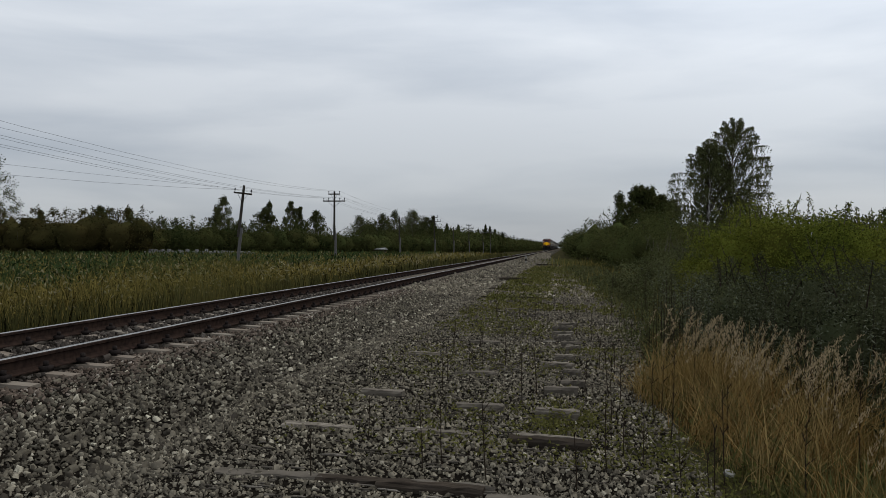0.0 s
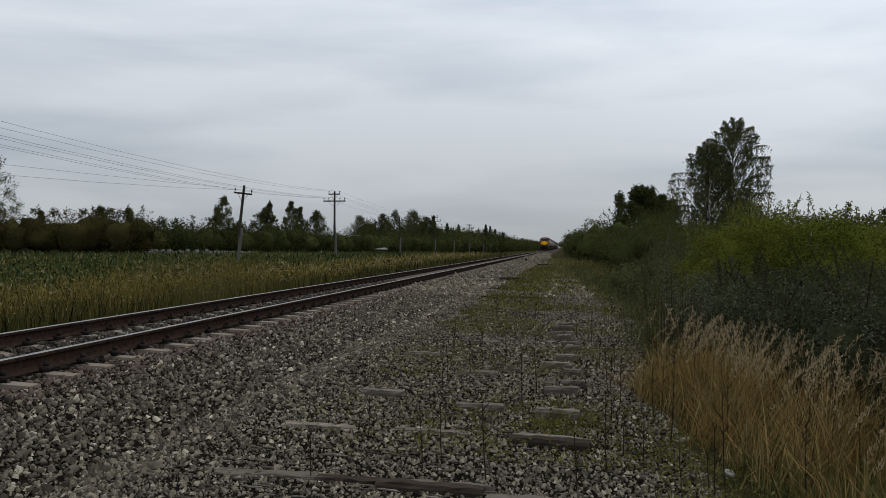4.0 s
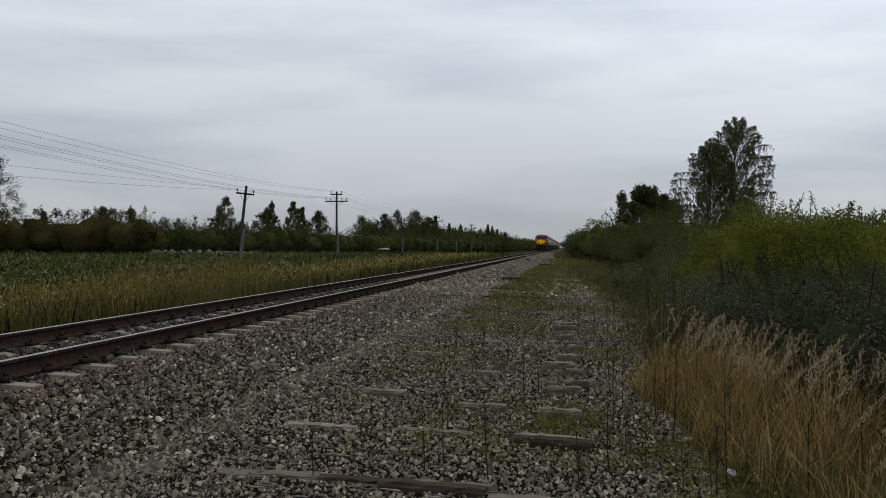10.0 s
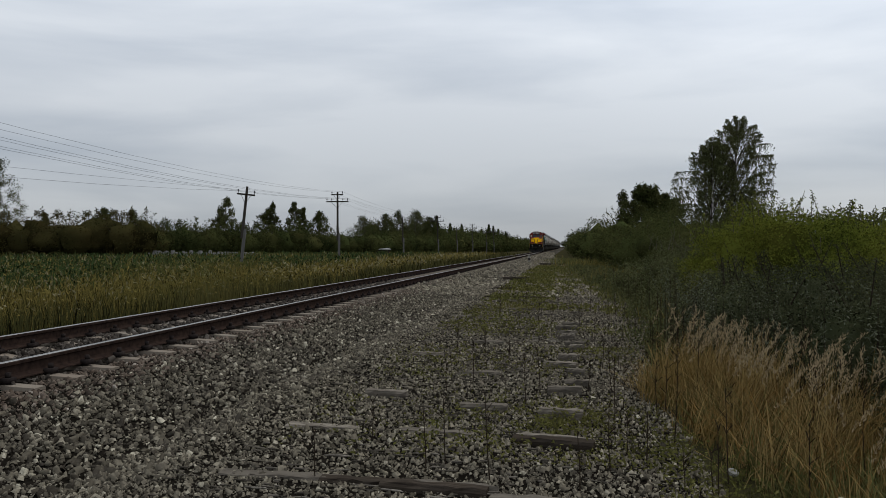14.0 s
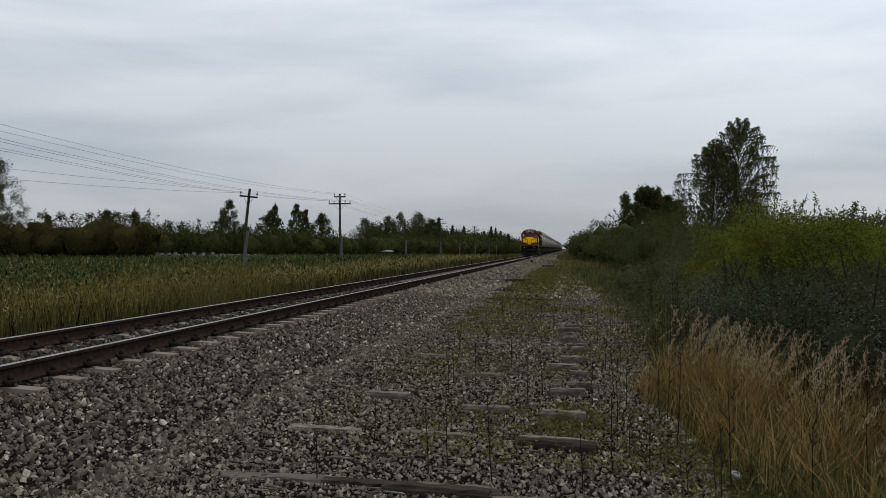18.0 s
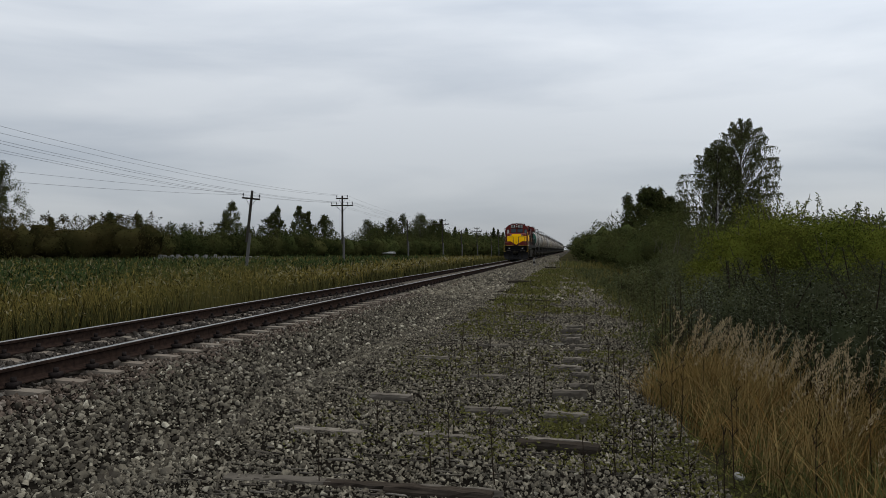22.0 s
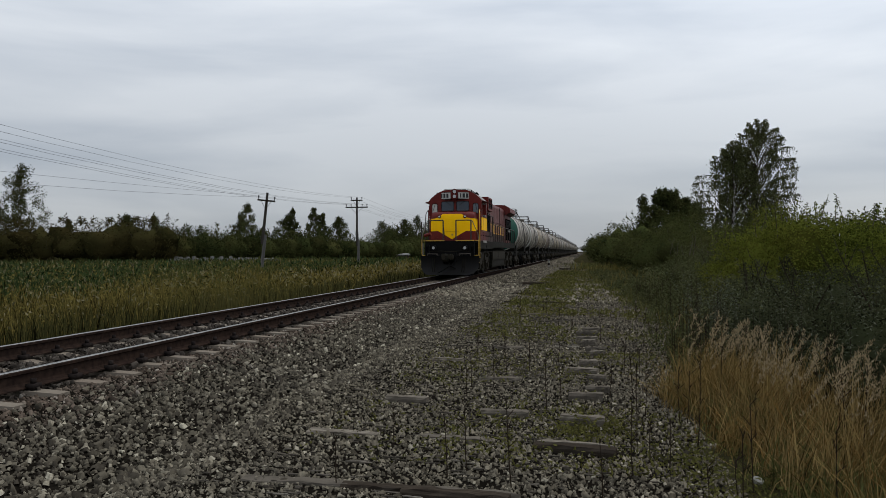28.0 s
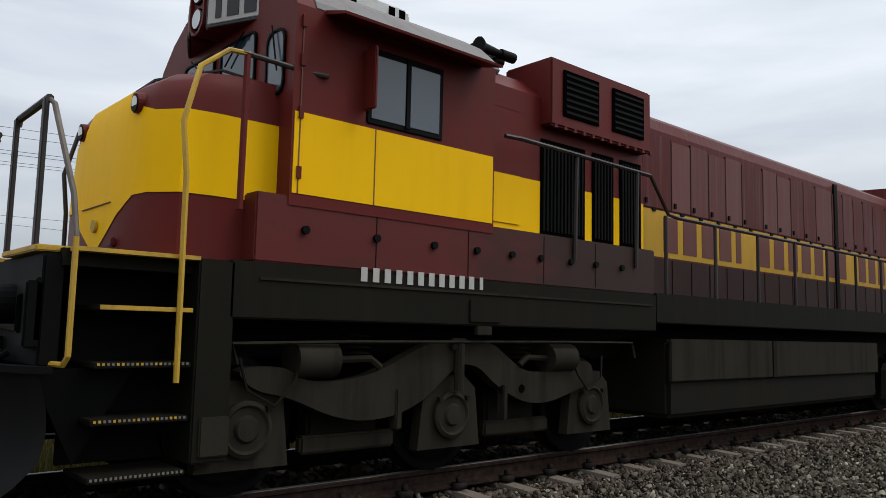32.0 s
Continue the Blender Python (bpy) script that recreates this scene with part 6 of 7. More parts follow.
cab = lp("cab", extrude(bmesh.new(), cab_section(), "y", 1.80, 3.9), MAROON, label="maroon cab with arched roof")
lp("roof_sheet", extrude(bmesh.new(), [(x * 1.004, z + 0.008) for x, z in cab_section()[1:-1]] + [(x * 0.98, z - 0.03) for x, z in cab_section()[-2:0:-1]], "y", 1.97, 3.95), ROOF_GREY, cab, "grey weathered roof sheet")
for s in (1, -1):
    lp("yellow_panel", boxed(s * W, s * (W + 0.005), 1.82, 3.88, 2.19, 2.80), YELLOW, cab, "yellow band on the cab side")
    for y in (1.86, 2.55):
        lp("panel_seam", boxed(s * (W + 0.005), s * (W + 0.008), y, y + 0.010, 2.19, 3.55 if y < 2 else 2.80), LETTER, cab)
    for z in (2.3, 2.75, 3.15, 3.45):
        lp("door_hinge", boxed(s * W, s * (W + 0.02), 1.85, 1.885, z, z + 0.09), MAROON, cab)
    win = lp("side_window", boxed(s * (W - 0.02), s * (W + 0.014), 2.46, 3.26, 2.83, 3.46, bevel=0.01), BLACK, cab, "black-framed sliding cab window")
    for a, b in ((2.50, 2.84), (2.89, 3.21)):
        lp("pane", boxed(s * (W + 0.014), s * (W + 0.019), a, b, 2.88, 3.40), SIDE_GLASS, win)
    lp("mullion", boxed(s * (W + 0.014), s * (W + 0.03), 2.845, 2.885, 2.86, 3.45), BLACK, win)
    lp("wind_deflector", boxed(s * (W + 0.01), s * (W + 0.16), 2.42, 2.45, 2.92, 3.42, bevel=0.008), MAROON, cab)
    lp("awning", extrude(bmesh.new(), [(s * (W - 0.08), 3.62), (s * (W + 0.27), 3.53), (s * (W + 0.275), 3.55), (s * (W - 0.08), 3.66)], "y", 2.05, 3.72), MAROON, cab, "maroon tin awning over the window")
    # corner windows
    shape = soft_rect(*sorted((s * 0.86, s * 1.14)), 2.96, 3.48, 0.085)
    cw = lp("corner_window", gasket(shape, 0.018, 1.780, 1.802), BLACK, cab, "black rubber window seal")
    lp("pane", extrude(bmesh.new(), shape, "y", 1.790, 1.7995), SIDE_GLASS if s > 0 else PALE, cw, "grey corner pane")
    lp("wiper", tube(bmesh.new(), [(s * 0.96, 1.77, 3.52), (s * 1.07, 1.765, 3.14)], 0.008, 4), BLACK, cw)
    shape = soft_rect(*sorted((s * 0.06, s * 0.68)), 3.10, 3.58, 0.06)
    ww = lp("windscreen", gasket(shape, 0.018, 1.778, 1.802), BLACK, cab, "windscreen in a black rubber seal")
    lp("pane", extrude(bmesh.new(), shape, "y", 1.788, 1.7995), GLASS, ww, "dark windscreen pane")
    lp("wiper", tube(bmesh.new(), [(s * 0.5, 1.765, 3.6), (s * 0.2, 1.76, 3.38)], 0.008, 4), BLACK, ww)
    # number board in an angled case, its outer end further back
    nb = lp("number_board", extrude(bmesh.new(), [(s * 0.15, 1.60), (s * 0.94, 1.95), (s * 0.94, 2.0), (s * 0.15, 1.99)], "z", 3.67, 4.02), MAROON, cab, "angled maroon number board case")
    turned = pose(s * 0.545, 1.768, 3.845, 0, 0, s * 24.0)
    for nm, bx_, mt, lb in (("board_rim", (-0.42, 0.42, -0.014, 0.0, -0.17, 0.17), BOARD_DARK, "black rim"), ("plate", (-0.395, 0.395, -0.022, -0.013, -0.145, 0.145), PALE, "pale board face")):
        o_ = lp(nm, boxed(*bx_, bevel=0.004), mt, nb, lb)
        o_.matrix_basis = turned
    for k in range(4):
        x = -0.31 if k == 0 else -0.365 + 0.175 * k
        o_ = lp("number_bar", boxed(x, x + (0.06 if k == 0 else 0.12), -0.028, -0.021, -0.105, 0.105), BOARD_DARK, nb)
        o_.matrix_basis = turned
capsule = soft_rect(-0.135, 0.135, 3.66, 4.16, 0.134)
cl = lp("headlight_case", extrude(bmesh.new(), capsule, "y", 1.60, 1.84), MAROON, cab, "maroon oval twin headlight case", smooth=True)
lp("case_lip", gasket(soft_rect(-0.142, 0.142, 3.652, 4.168, 0.141), 0.02, 1.572, 1.602), MAROON, cl)
for z, lens in ((4.03, LAMP_DIM), (3.80, LAMP)):
    bowl = lp("lamp_bowl", disc(bmesh.new(), (0, 1.595, z), (0, 1, 0), 0.098, 0.012, 20), GRILLE, cl)
    lp("rim", lathe(bmesh.new(), [(0.074, 1.572), (0.082, 1.572), (0.084, 1.592), (0.074, 1.592)], (0, 0, z), "y", 20), CHROME, bowl)
    lp("lens", disc(bmesh.new(), (0, 1.582, z), (0, 1, 0), 0.052 if z < 4 else 0.04, 0.012, 20), lens, bowl, "clear headlamp lens")
# roof cooler and horns
ac = lp("roof_cooler", boxed(-0.62, 0.70, 1.98, 3.36, 4.02, 4.20, bevel=0.05), UNIT_WHITE, cab, "white roof air cooler with vents")
for k in range(5):
    lp("vent", boxed(-0.05 + 0.12 * k, 0.03 + 0.12 * k, 1.972, 1.982, 4.07, 4.16), GRILLE, ac)
    lp("vent", boxed(0.698, 0.706, 2.3 + 0.09 * k, 2.36 + 0.09 * k, 4.07, 4.16), GRILLE, ac)
for y in (3.08, 3.2):
    lp("vent", boxed(0.698, 0.706, y, y + 0.07, 4.07, 4.16), GRILLE, ac)
hs = lp("horn_stand", tube(bmesh.new(), [(0.66, 4.5, 3.55), (0.66, 4.5, 4.04), (0.4, 4.5, 4.06)], 0.035, 6), BLACK)
for y0, x, L in ((4.22, 0.70, 0.52), (4.3, 0.52, 0.44), (4.2, 0.32, 0.4)):
    lp("horn", lathe(bmesh.new(), [(0.10, y0), (0.055, y0 + 0.08), (0.035, y0 + L * 0.6), (0.055, y0 + L * 0.62), (0.055, y0 + L)], (x, 0, 4.09), "y", 12), BLACK, hs, "black air horn trumpet", smooth=True)

# compartment behind the cab, blower box with grilles
HB = 1.10
lp("rear_compartment", boxed(-HB, HB, 3.88, 6.52, 1.672, 3.46, bevel=0.02), MAROON, label="maroon equipment compartment")
lp("compartment_roof", extrude(bmesh.new(), [(-HB, 3.44), (-HB, 3.58), (-0.85, 3.80), (0.85, 3.80), (HB, 3.58), (HB, 3.44)], "y", 3.88, 6.52), MAROON)
for s in (1, -1):
    lp("yellow_panel", boxed(s * HB, s * (HB + 0.005), 3.9, 6.5, 2.18, 2.72), YELLOW, label="yellow band on the compartment")
    bx = lp("blower_box", boxed(s * 0.6, s * (W - 0.03), 4.72, 6.46, 3.28, 3.98, bevel=0.02), MAROON, label="maroon blower box with black grilles")
    for a, b in ((4.90, 5.48), (5.72, 6.30)):
        g = lp("grille", boxed(s * (W - 0.03), s * (W - 0.012), a, b, 3.40, 3.88, bevel=0.005), GRILLE, bx)
        for k in range(7):
            lp("slat", boxed(s * (W - 0.012), s * (W - 0.004), a + 0.03, b - 0.03, 3.43 + 0.064 * k, 3.455 + 0.064 * k), BLACK, g)
    for k in range(12):
        lp("flange_bolt", boxed(s * (W - 0.035), s * (W - 0.01), 4.76 + 0.15 * k, 4.80 + 0.15 * k, 3.255, 3.29), MAROON, bx)
    for a, b in ((4.72, 5.42), (5.55, 5.92), (6.04, 6.44)):
        g = lp("louvre", boxed(s * HB, s * (HB + 0.018), a, b, 2.19, 3.16, bevel=0.005), GRILLE, label="black louvred door")
        nsl = int((b - a) / 0.055)
        for k in range(nsl):
            lp("slat", boxed(s * (HB + 0.018), s * (HB + 0.03), a + 0.025 + 0.055 * k, a + 0.05 + 0.055 * k, 2.23, 3.12), BLACK, g)
    lp("door_panel", boxed(s * HB, s * (HB + 0.012), 4.0, 4.42, 2.25, 3.36, bevel=0.006), MAROON)
    lp("door_yellow", boxed(s * (HB + 0.012), s * (HB + 0.016), 4.0, 4.42, 2.25, 2.72), YELLOW)

# long hood
HOOD = paint("grimy_hood_paint", (0.085, 0.0105, 0.0088), (0.115, 0.020, 0.0165), 0.45, 0.55, streak=7.0, dust=(0.125, 0.060, 0.050), spec=0.12)
HOOD_DOOR = paint("faded_hood_door_paint", (0.070, 0.0090, 0.0078), (0.100, 0.018, 0.015), 0.45, 0.6, streak=9.0, dust=(0.15, 0.085, 0.075), spec=0.12, faded=(0.165, 0.066, 0.058))
HOOD_LOW = paint("sooty_hood_paint", (0.024, 0.0085, 0.0065), (0.034, 0.014, 0.010), 0.6, 0.5, dust=(0.014, 0.011, 0.008), spec=0.2)
HOOD_YELLOW = paint("grimy_yellow_paint", (0.55, 0.31, 0.006), (0.44, 0.24, 0.010), 0.5, 0.35, dust=(0.16, 0.09, 0.03))
HH = 0.98
hood_sec = [(-HH, 1.672), (-HH, 3.70), (-HH + 0.05, 3.84), (-HH + 0.2, 3.94), (-0.4, 4.0), (0, 4.02)]
hood_sec = hood_sec + [(-x, z) for x, z in hood_sec[-2::-1]]
lp("long_hood", extrude(bmesh.new(), hood_sec, "y", 6.5, 19.05), HOOD, label="maroon long hood with access doors")
for s in (1, -1):
    lp("yellow_band", boxed(s * HH, s * (HH + 0.004), 6.55, 14.6, 2.16, 2.72), HOOD_YELLOW, label="yellow lettering band on the hood")
    y, k = 6.66, 0
    r_ = random.Random(3)
    while y < 14.3:
        w_ = 0.44 if k % 5 else 0.62
        d = lp("hood_door", boxed(s * HH, s * (HH + 0.014), y, y + w_ - 0.02, 2.74, 3.64 - 0.03 * (k % 2), bevel=0.005), HOOD_DOOR)
        lp("latch", boxed(s * (HH + 0.014), s * (HH + 0.03), y + 0.04, y + 0.08, 2.78, 2.84), BLACK, d)
        lp("seam", boxed(s * HH, s * (HH + 0.010), y + w_ - 0.02, y + w_, 2.74, 3.64), BLACK, d)
        d = lp("hood_door_lower", boxed(s * HH, s * (HH + 0.012), y, y + w_ - 0.02, 1.72, 2.14, bevel=0.005), HOOD_LOW)
        lp("lift_eye", boxed(s * (HH + 0.004), s * (HH + 0.02), y + 0.2, y + 0.27, 2.70, 2.735), BLACK, d)
        y += w_
        k += 1
    for y in (12.1, 14.7):
        lp("hood_joint", boxed(s * HH, s * (HH + 0.03), y, y + 0.13, 1.7, 3.78, bevel=0.006), BLACK)
    for off, n_, step in ((7.10, 5, 0.44), (9.52, 7, 0.455), (13.1, 3, 0.44)):
        for k in range(n_):
            a = off + step * k
            bars("lettering_bar", s * (HH + 0.004), [(a, a + 0.31 - 0.17 * (n_ == 5 and k == 4))], 2.225, 2.655, LETTER, loco, 0.004)
    # rear radiator with its overhanging roof
    lp("radiator_side", boxed(s * 0.9, s * 1.02, 15.6, 19.0, 1.9, 3.3, bevel=0.01), GRILLE, label="black radiator intake")
    for k in range(14):
        lp("radiator_slat", boxed(s * 1.02, s * 1.035, 15.65 + 0.235 * k, 15.76 + 0.235 * k, 2.75, 3.22), BLACK)
    lp("radiator_sign", boxed(s * 1.036, s * 1.042, 17.2, 18.3, 2.45, 2.58), PALE)
    bars("vehicle_number_bar", s * W, [(2.46 + 0.115 * k, 2.52 + 0.115 * k) for k in range(11)] + [(3.74, 3.78)], 1.585, 1.695, PALE, loco, 0.005)
    for k, y in enumerate(np.linspace(6.75, 18.9, 12)):
        lp("stanchion", tube(bmesh.new(), [(s * (W - 0.03), float(y), 1.42), (s * (W - 0.03), float(y), 2.60)], 0.022, 6), RAIL_BLACK)
    lp("handrail", tube(bmesh.new(), [(s * (W + 0.02), 4.02, 3.02), (s * (W + 0.05), 4.2, 3.02), (s * (W + 0.03), 6.35, 3.0), (s * (W - 0.01), 6.55, 2.86), (s * (W - 0.03), 6.8, 2.62), (s * (W - 0.03), 7.0, 2.60), (s * (W - 0.03), 19.0, 2.60), (s * (W - 0.03), 19.3, 2.4), (s * (W - 0.03), 19.6, 1.0)], 0.022, 6), RAIL_BLACK, label="dark walkway handrail", smooth=True)
    for y in (5.05, 6.1):
        lp("stanchion", tube(bmesh.new(), [(s * (W + 0.01), y, 1.95), (s * (W + 0.03), y, 3.0)], 0.022, 6), RAIL_BLACK)
lp("radiator_roof", extrude(bmesh.new(), [(-1.36, 3.68), (-1.30, 3.98), (-1.0, 4.16), (0, 4.2), (1.0, 4.16), (1.30, 3.98), (1.36, 3.68), (1.0, 3.52), (-1.0, 3.52)], "y", 15.2, 18.9), HOOD, label="overhanging maroon radiator roof")
lp("fan_ring", disc(bmesh.new(), (0, 10.9, 4.05), (0, 0, 1), 0.28, 0.10, 18), BLACK)
for y in (7.6, 9.2):
    lp("lifting_eye", boxed(0.35, 0.45, y, y + 0.1, 3.97, 4.04), MAROON)
lp("exhaust", boxed(-0.3, 0.3, 12.3, 13.1, 3.97, 4.12, bevel=0.02), BLACK)

# fuel tank, gear under the frame
lp("fuel_tank", boxed(-1.16, 1.16, 6.9, 13.2, 0.28, 1.19, bevel=0.05), SILL, label="sooty fuel tank")
for s in (1, -1):
    lp("tank_shield", boxed(s * 1.16, s * 1.20, 6.9, 13.2, 0.70, 1.19, bevel=0.01), TRUCK)
    lp("tank_strap", boxed(s * 1.2, s * 1.215, 9.4, 9.5, 0.7, 1.19), SILL)
    lp("air_pipe", tube(bmesh.new(), [(s * 1.2, 1.5, 0.96), (s * 1.2, 1.45, 1.10), (s * 1.22, 2.4, 1.12), (s * 1.22, 5.0, 1.14), (s * 1.22, 6.1, 1.14), (s * 1.22, 6.15, 0.98)], 0.014, 5), TRUCK)

FRAME = [(-1.95, 1.04), (-1.55, 1.05), (-1.40, 0.94), (-1.05, 0.92), (-0.70, 0.99), (-0.25, 1.20), (0.0, 1.25), (0.55, 1.25), (0.80, 1.10), (1.0, 0.97), (1.45, 0.95), (1.62, 1.06), (2.05, 1.06), (2.05, 0.84), (1.75, 0.76), (1.45, 0.68), (1.2, 0.66), (0.95, 0.70), (0.62, 0.86), (0.42, 1.02), (0.22, 1.05), (0.05, 0.96), (-0.2, 0.76), (-0.5, 0.64), (-0.85, 0.61), (-1.15, 0.67), (-1.5, 0.82), (-1.8, 0.88)]


def rounded(outline, times=2):
    """Cuts the corners of a closed outline."""
    for _ in range(times):
        outline = [tuple(a * (1 - t) + b * t for a, b in zip(p, q)) for p, q in zip(outline, outline[1:] + outline[:1]) for t in (0.22, 0.78)]
    return outline


WHEELS = []
for c in (3.58, 16.2):
    for s in (1, -1):
        f = lp("truck_frame", extrude(bmesh.new(), [(c + (y - 0.13) * (1 if c < 9 else -1), z - 0.11) for y, z in rounded(FRAME)], "x", s * 1.02, s * 1.15), TRUCK, label="cast truck side frame")
        for k in (-1, 0, 1):
            y = c + 1.95 * k
            jb = lp("journal_box", extrude(bmesh.new(), [(y - 0.36, 0.22), (y + 0.36, 0.22), (y + 0.30, 0.72), (y + 0.16, 0.84), (y - 0.16, 0.84), (y - 0.30, 0.72)], "x", s * 0.98, s * 1.09), TRUCK, f)
            lp("bearing_cap", lathe(bmesh.new(), [(0.0, s * 1.09), (0.20, s * 1.09), (0.20, s * 1.13), (0.17, s * 1.145), (0.15, s * 1.125), (0.10, s * 1.125), (0.08, s * 1.15), (0.0, s * 1.155)], (0, y, 0.50), "x", 24), TRUCK, jb, smooth=True)
            for e in (-0.16, 0.16):
                lp("cap_bolt", boxed(s * 1.12, s * 1.16, y + e - 0.02, y + e + 0.02, 0.62, 0.66), SILL, jb)
        for e in (-1, 1):
            y = c + 1.42 * e
            lp("brake_cylinder", disc(bmesh.new(), (s * 1.10, y, 0.98), (0, 1, 0), 0.14, 0.36, 24), TRUCK, f, smooth=True)
            lp("brake_rod", tube(bmesh.new(), [(s * 1.12, y - 0.2 * e, 0.98), (s * 1.15, y - 0.5 * e, 0.99), (s * 1.15, y - 0.6 * e, 0.92)], 0.03, 6), TRUCK, f)
            for q in range(5):
                lp("spring_coil", lathe(bmesh.new(), [(0.08, 0.97 + 0.045 * q), (0.13, 0.98 + 0.045 * q), (0.08, 0.995 + 0.045 * q)], (s * 1.0, c + 0.95 * e, 0), "z", 10), SILL, f)
            # flat black disc on the frame, its colour standing for a hole's dark
            lp("dark_hole_disc", disc(bmesh.new(), (s * 1.152, c - 0.13 + (0.72 if e < 0 else -0.98) * (-e), 0.70), (1, 0, 0), 0.038, 0.012, 12), GRILLE, f)
            lp("hanger", boxed(s * 1.08, s * 1.17, c + 0.62 * e - 0.03, c + 0.62 * e + 0.03, 0.42, 0.74, bevel=0.01), TRUCK, f)
            lp("hose_loop", tube(bmesh.new(), [(s * 1.16, c + 1.55 * e, 1.02), (s * 1.20, c + 1.62 * e, 0.82), (s * 1.20, c + 1.78 * e, 0.66), (s * 1.20, c + 2.0 * e, 0.78), (s * 1.17, c + 2.05 * e, 1.0)], 0.012, 5), SILL, f, smooth=True)
        lp("snubber", disc(bmesh.new(), (s * 1.18, c + 0.02, 0.92), (0, 0, 1), 0.045, 0.42, 10), TRUCK, f)
        lp("bracket", boxed(s * 1.15, s * 1.20, c - 0.08, c + 0.1, 1.06, 1.16, bevel=0.01), TRUCK, f)
    for k in (-1, 0, 1):
        # plain blocks added to close the view; their black stands for shade
        lp("dark_motor_block", boxed(-0.62, 0.62, c + 1.95 * k - 0.75, c + 1.95 * k + 0.75, 0.24, 0.98, bevel=0.06), GRILLE, label="plain black block in the motor's place, shade put into its colour")
    for k in (-0.5, 0.5):
        for s in (1, -1):
            lp("brake_shoe", boxed(s * 0.72, s * 0.90, c + 1.95 * k - 0.34, c + 1.95 * k + 0.34, 0.30, 0.66, bevel=0.03), SILL)
            lp("brake_beam", boxed(s * 0.9, s * 0.99, c + 1.95 * k - 0.45, c + 1.95 * k + 0.45, 0.26, 0.40, bevel=0.02), TRUCK)
    for k in (-1, 0, 1):
        bm = bmesh.new()
        for s in (1, -1):
            lathe(bm, [(0.0, s * 0.74), (0.30, s * 0.74), (0.50, s * 0.745), (0.50, s * 0.86), (0.44, s * 0.87), (0.40, s * 0.82), (0.18, s * 0.82), (0.16, s * 0.9), (0.0, s * 0.9)], (0, 0, 0), "x", 28)
            lathe(bm, [(0.0, s * 0.71), (0.53, s * 0.71), (0.53, s * 0.742), (0.0, s * 0.742)], (0, 0, 0), "x", 28)
        disc(bm, (0, 0, 0), (1, 0, 0), 0.09, 1.9, 12)
        # wheels coloured near black to sink into the shade under the frame
        ws = lp("wheelset", bm, BLACK, label="steel wheelset, near black for the shade underneath")
        WHEELS.append((ws, c + 1.95 * k, 0.50))

# ---- tank wagons ----
GREEN_END = paint("green_tank_end", (0.012, 0.085, 0.055), (0.02, 0.11, 0.075), 0.45, 0.3)
RING_WHITE = paint("white_tank_ring", (0.62, 0.61, 0.57), (0.48, 0.46, 0.42), 0.5, 0.5)
STRAP = plain("tank_strap_iron", (0.05, 0.045, 0.04), 0.7)


def tank_paint(name, a, b, c):
    """Tank paint that differs from wagon to wagon, with broad spills down the flanks."""
    m = Mat(name, 0.5, 0, 0.35)
    v = m.where()
    col = m.ramp(m.each(), [(0.0, a), (0.5, b), (1.0, c)])
    spill = m.noise(m.where((0.25, 1.0, 0.35)), 1.5, 5, 0.6)
    col = m.mix(m.ramp(spill, [(0.42, (0, 0, 0)), (0.56, (0.9,) * 3)]), col, (0.050, 0.038, 0.028))
    rust = m.noise(v, 3.5, 5, 0.65)
    col = m.mix(m.ramp(rust, [(0.56, (0, 0, 0)), (0.74, (0.55,) * 3)]), col, (0.11, 0.062, 0.035))
    return m.base(col).roughness(rust, 0.4, 0.7).bump(m.noise(v, 9, 3), 0.06, 0.01).m


TANK_GREY = tank_paint("tank_grey_paint", (0.28, 0.25, 0.21), (0.40, 0.362, 0.30), (0.33, 0.295, 0.245))
TANK_CREAM = tank_paint("tank_cream_paint", (0.34, 0.28, 0.19), (0.48, 0.41, 0.30), (0.40, 0.335, 0.235))


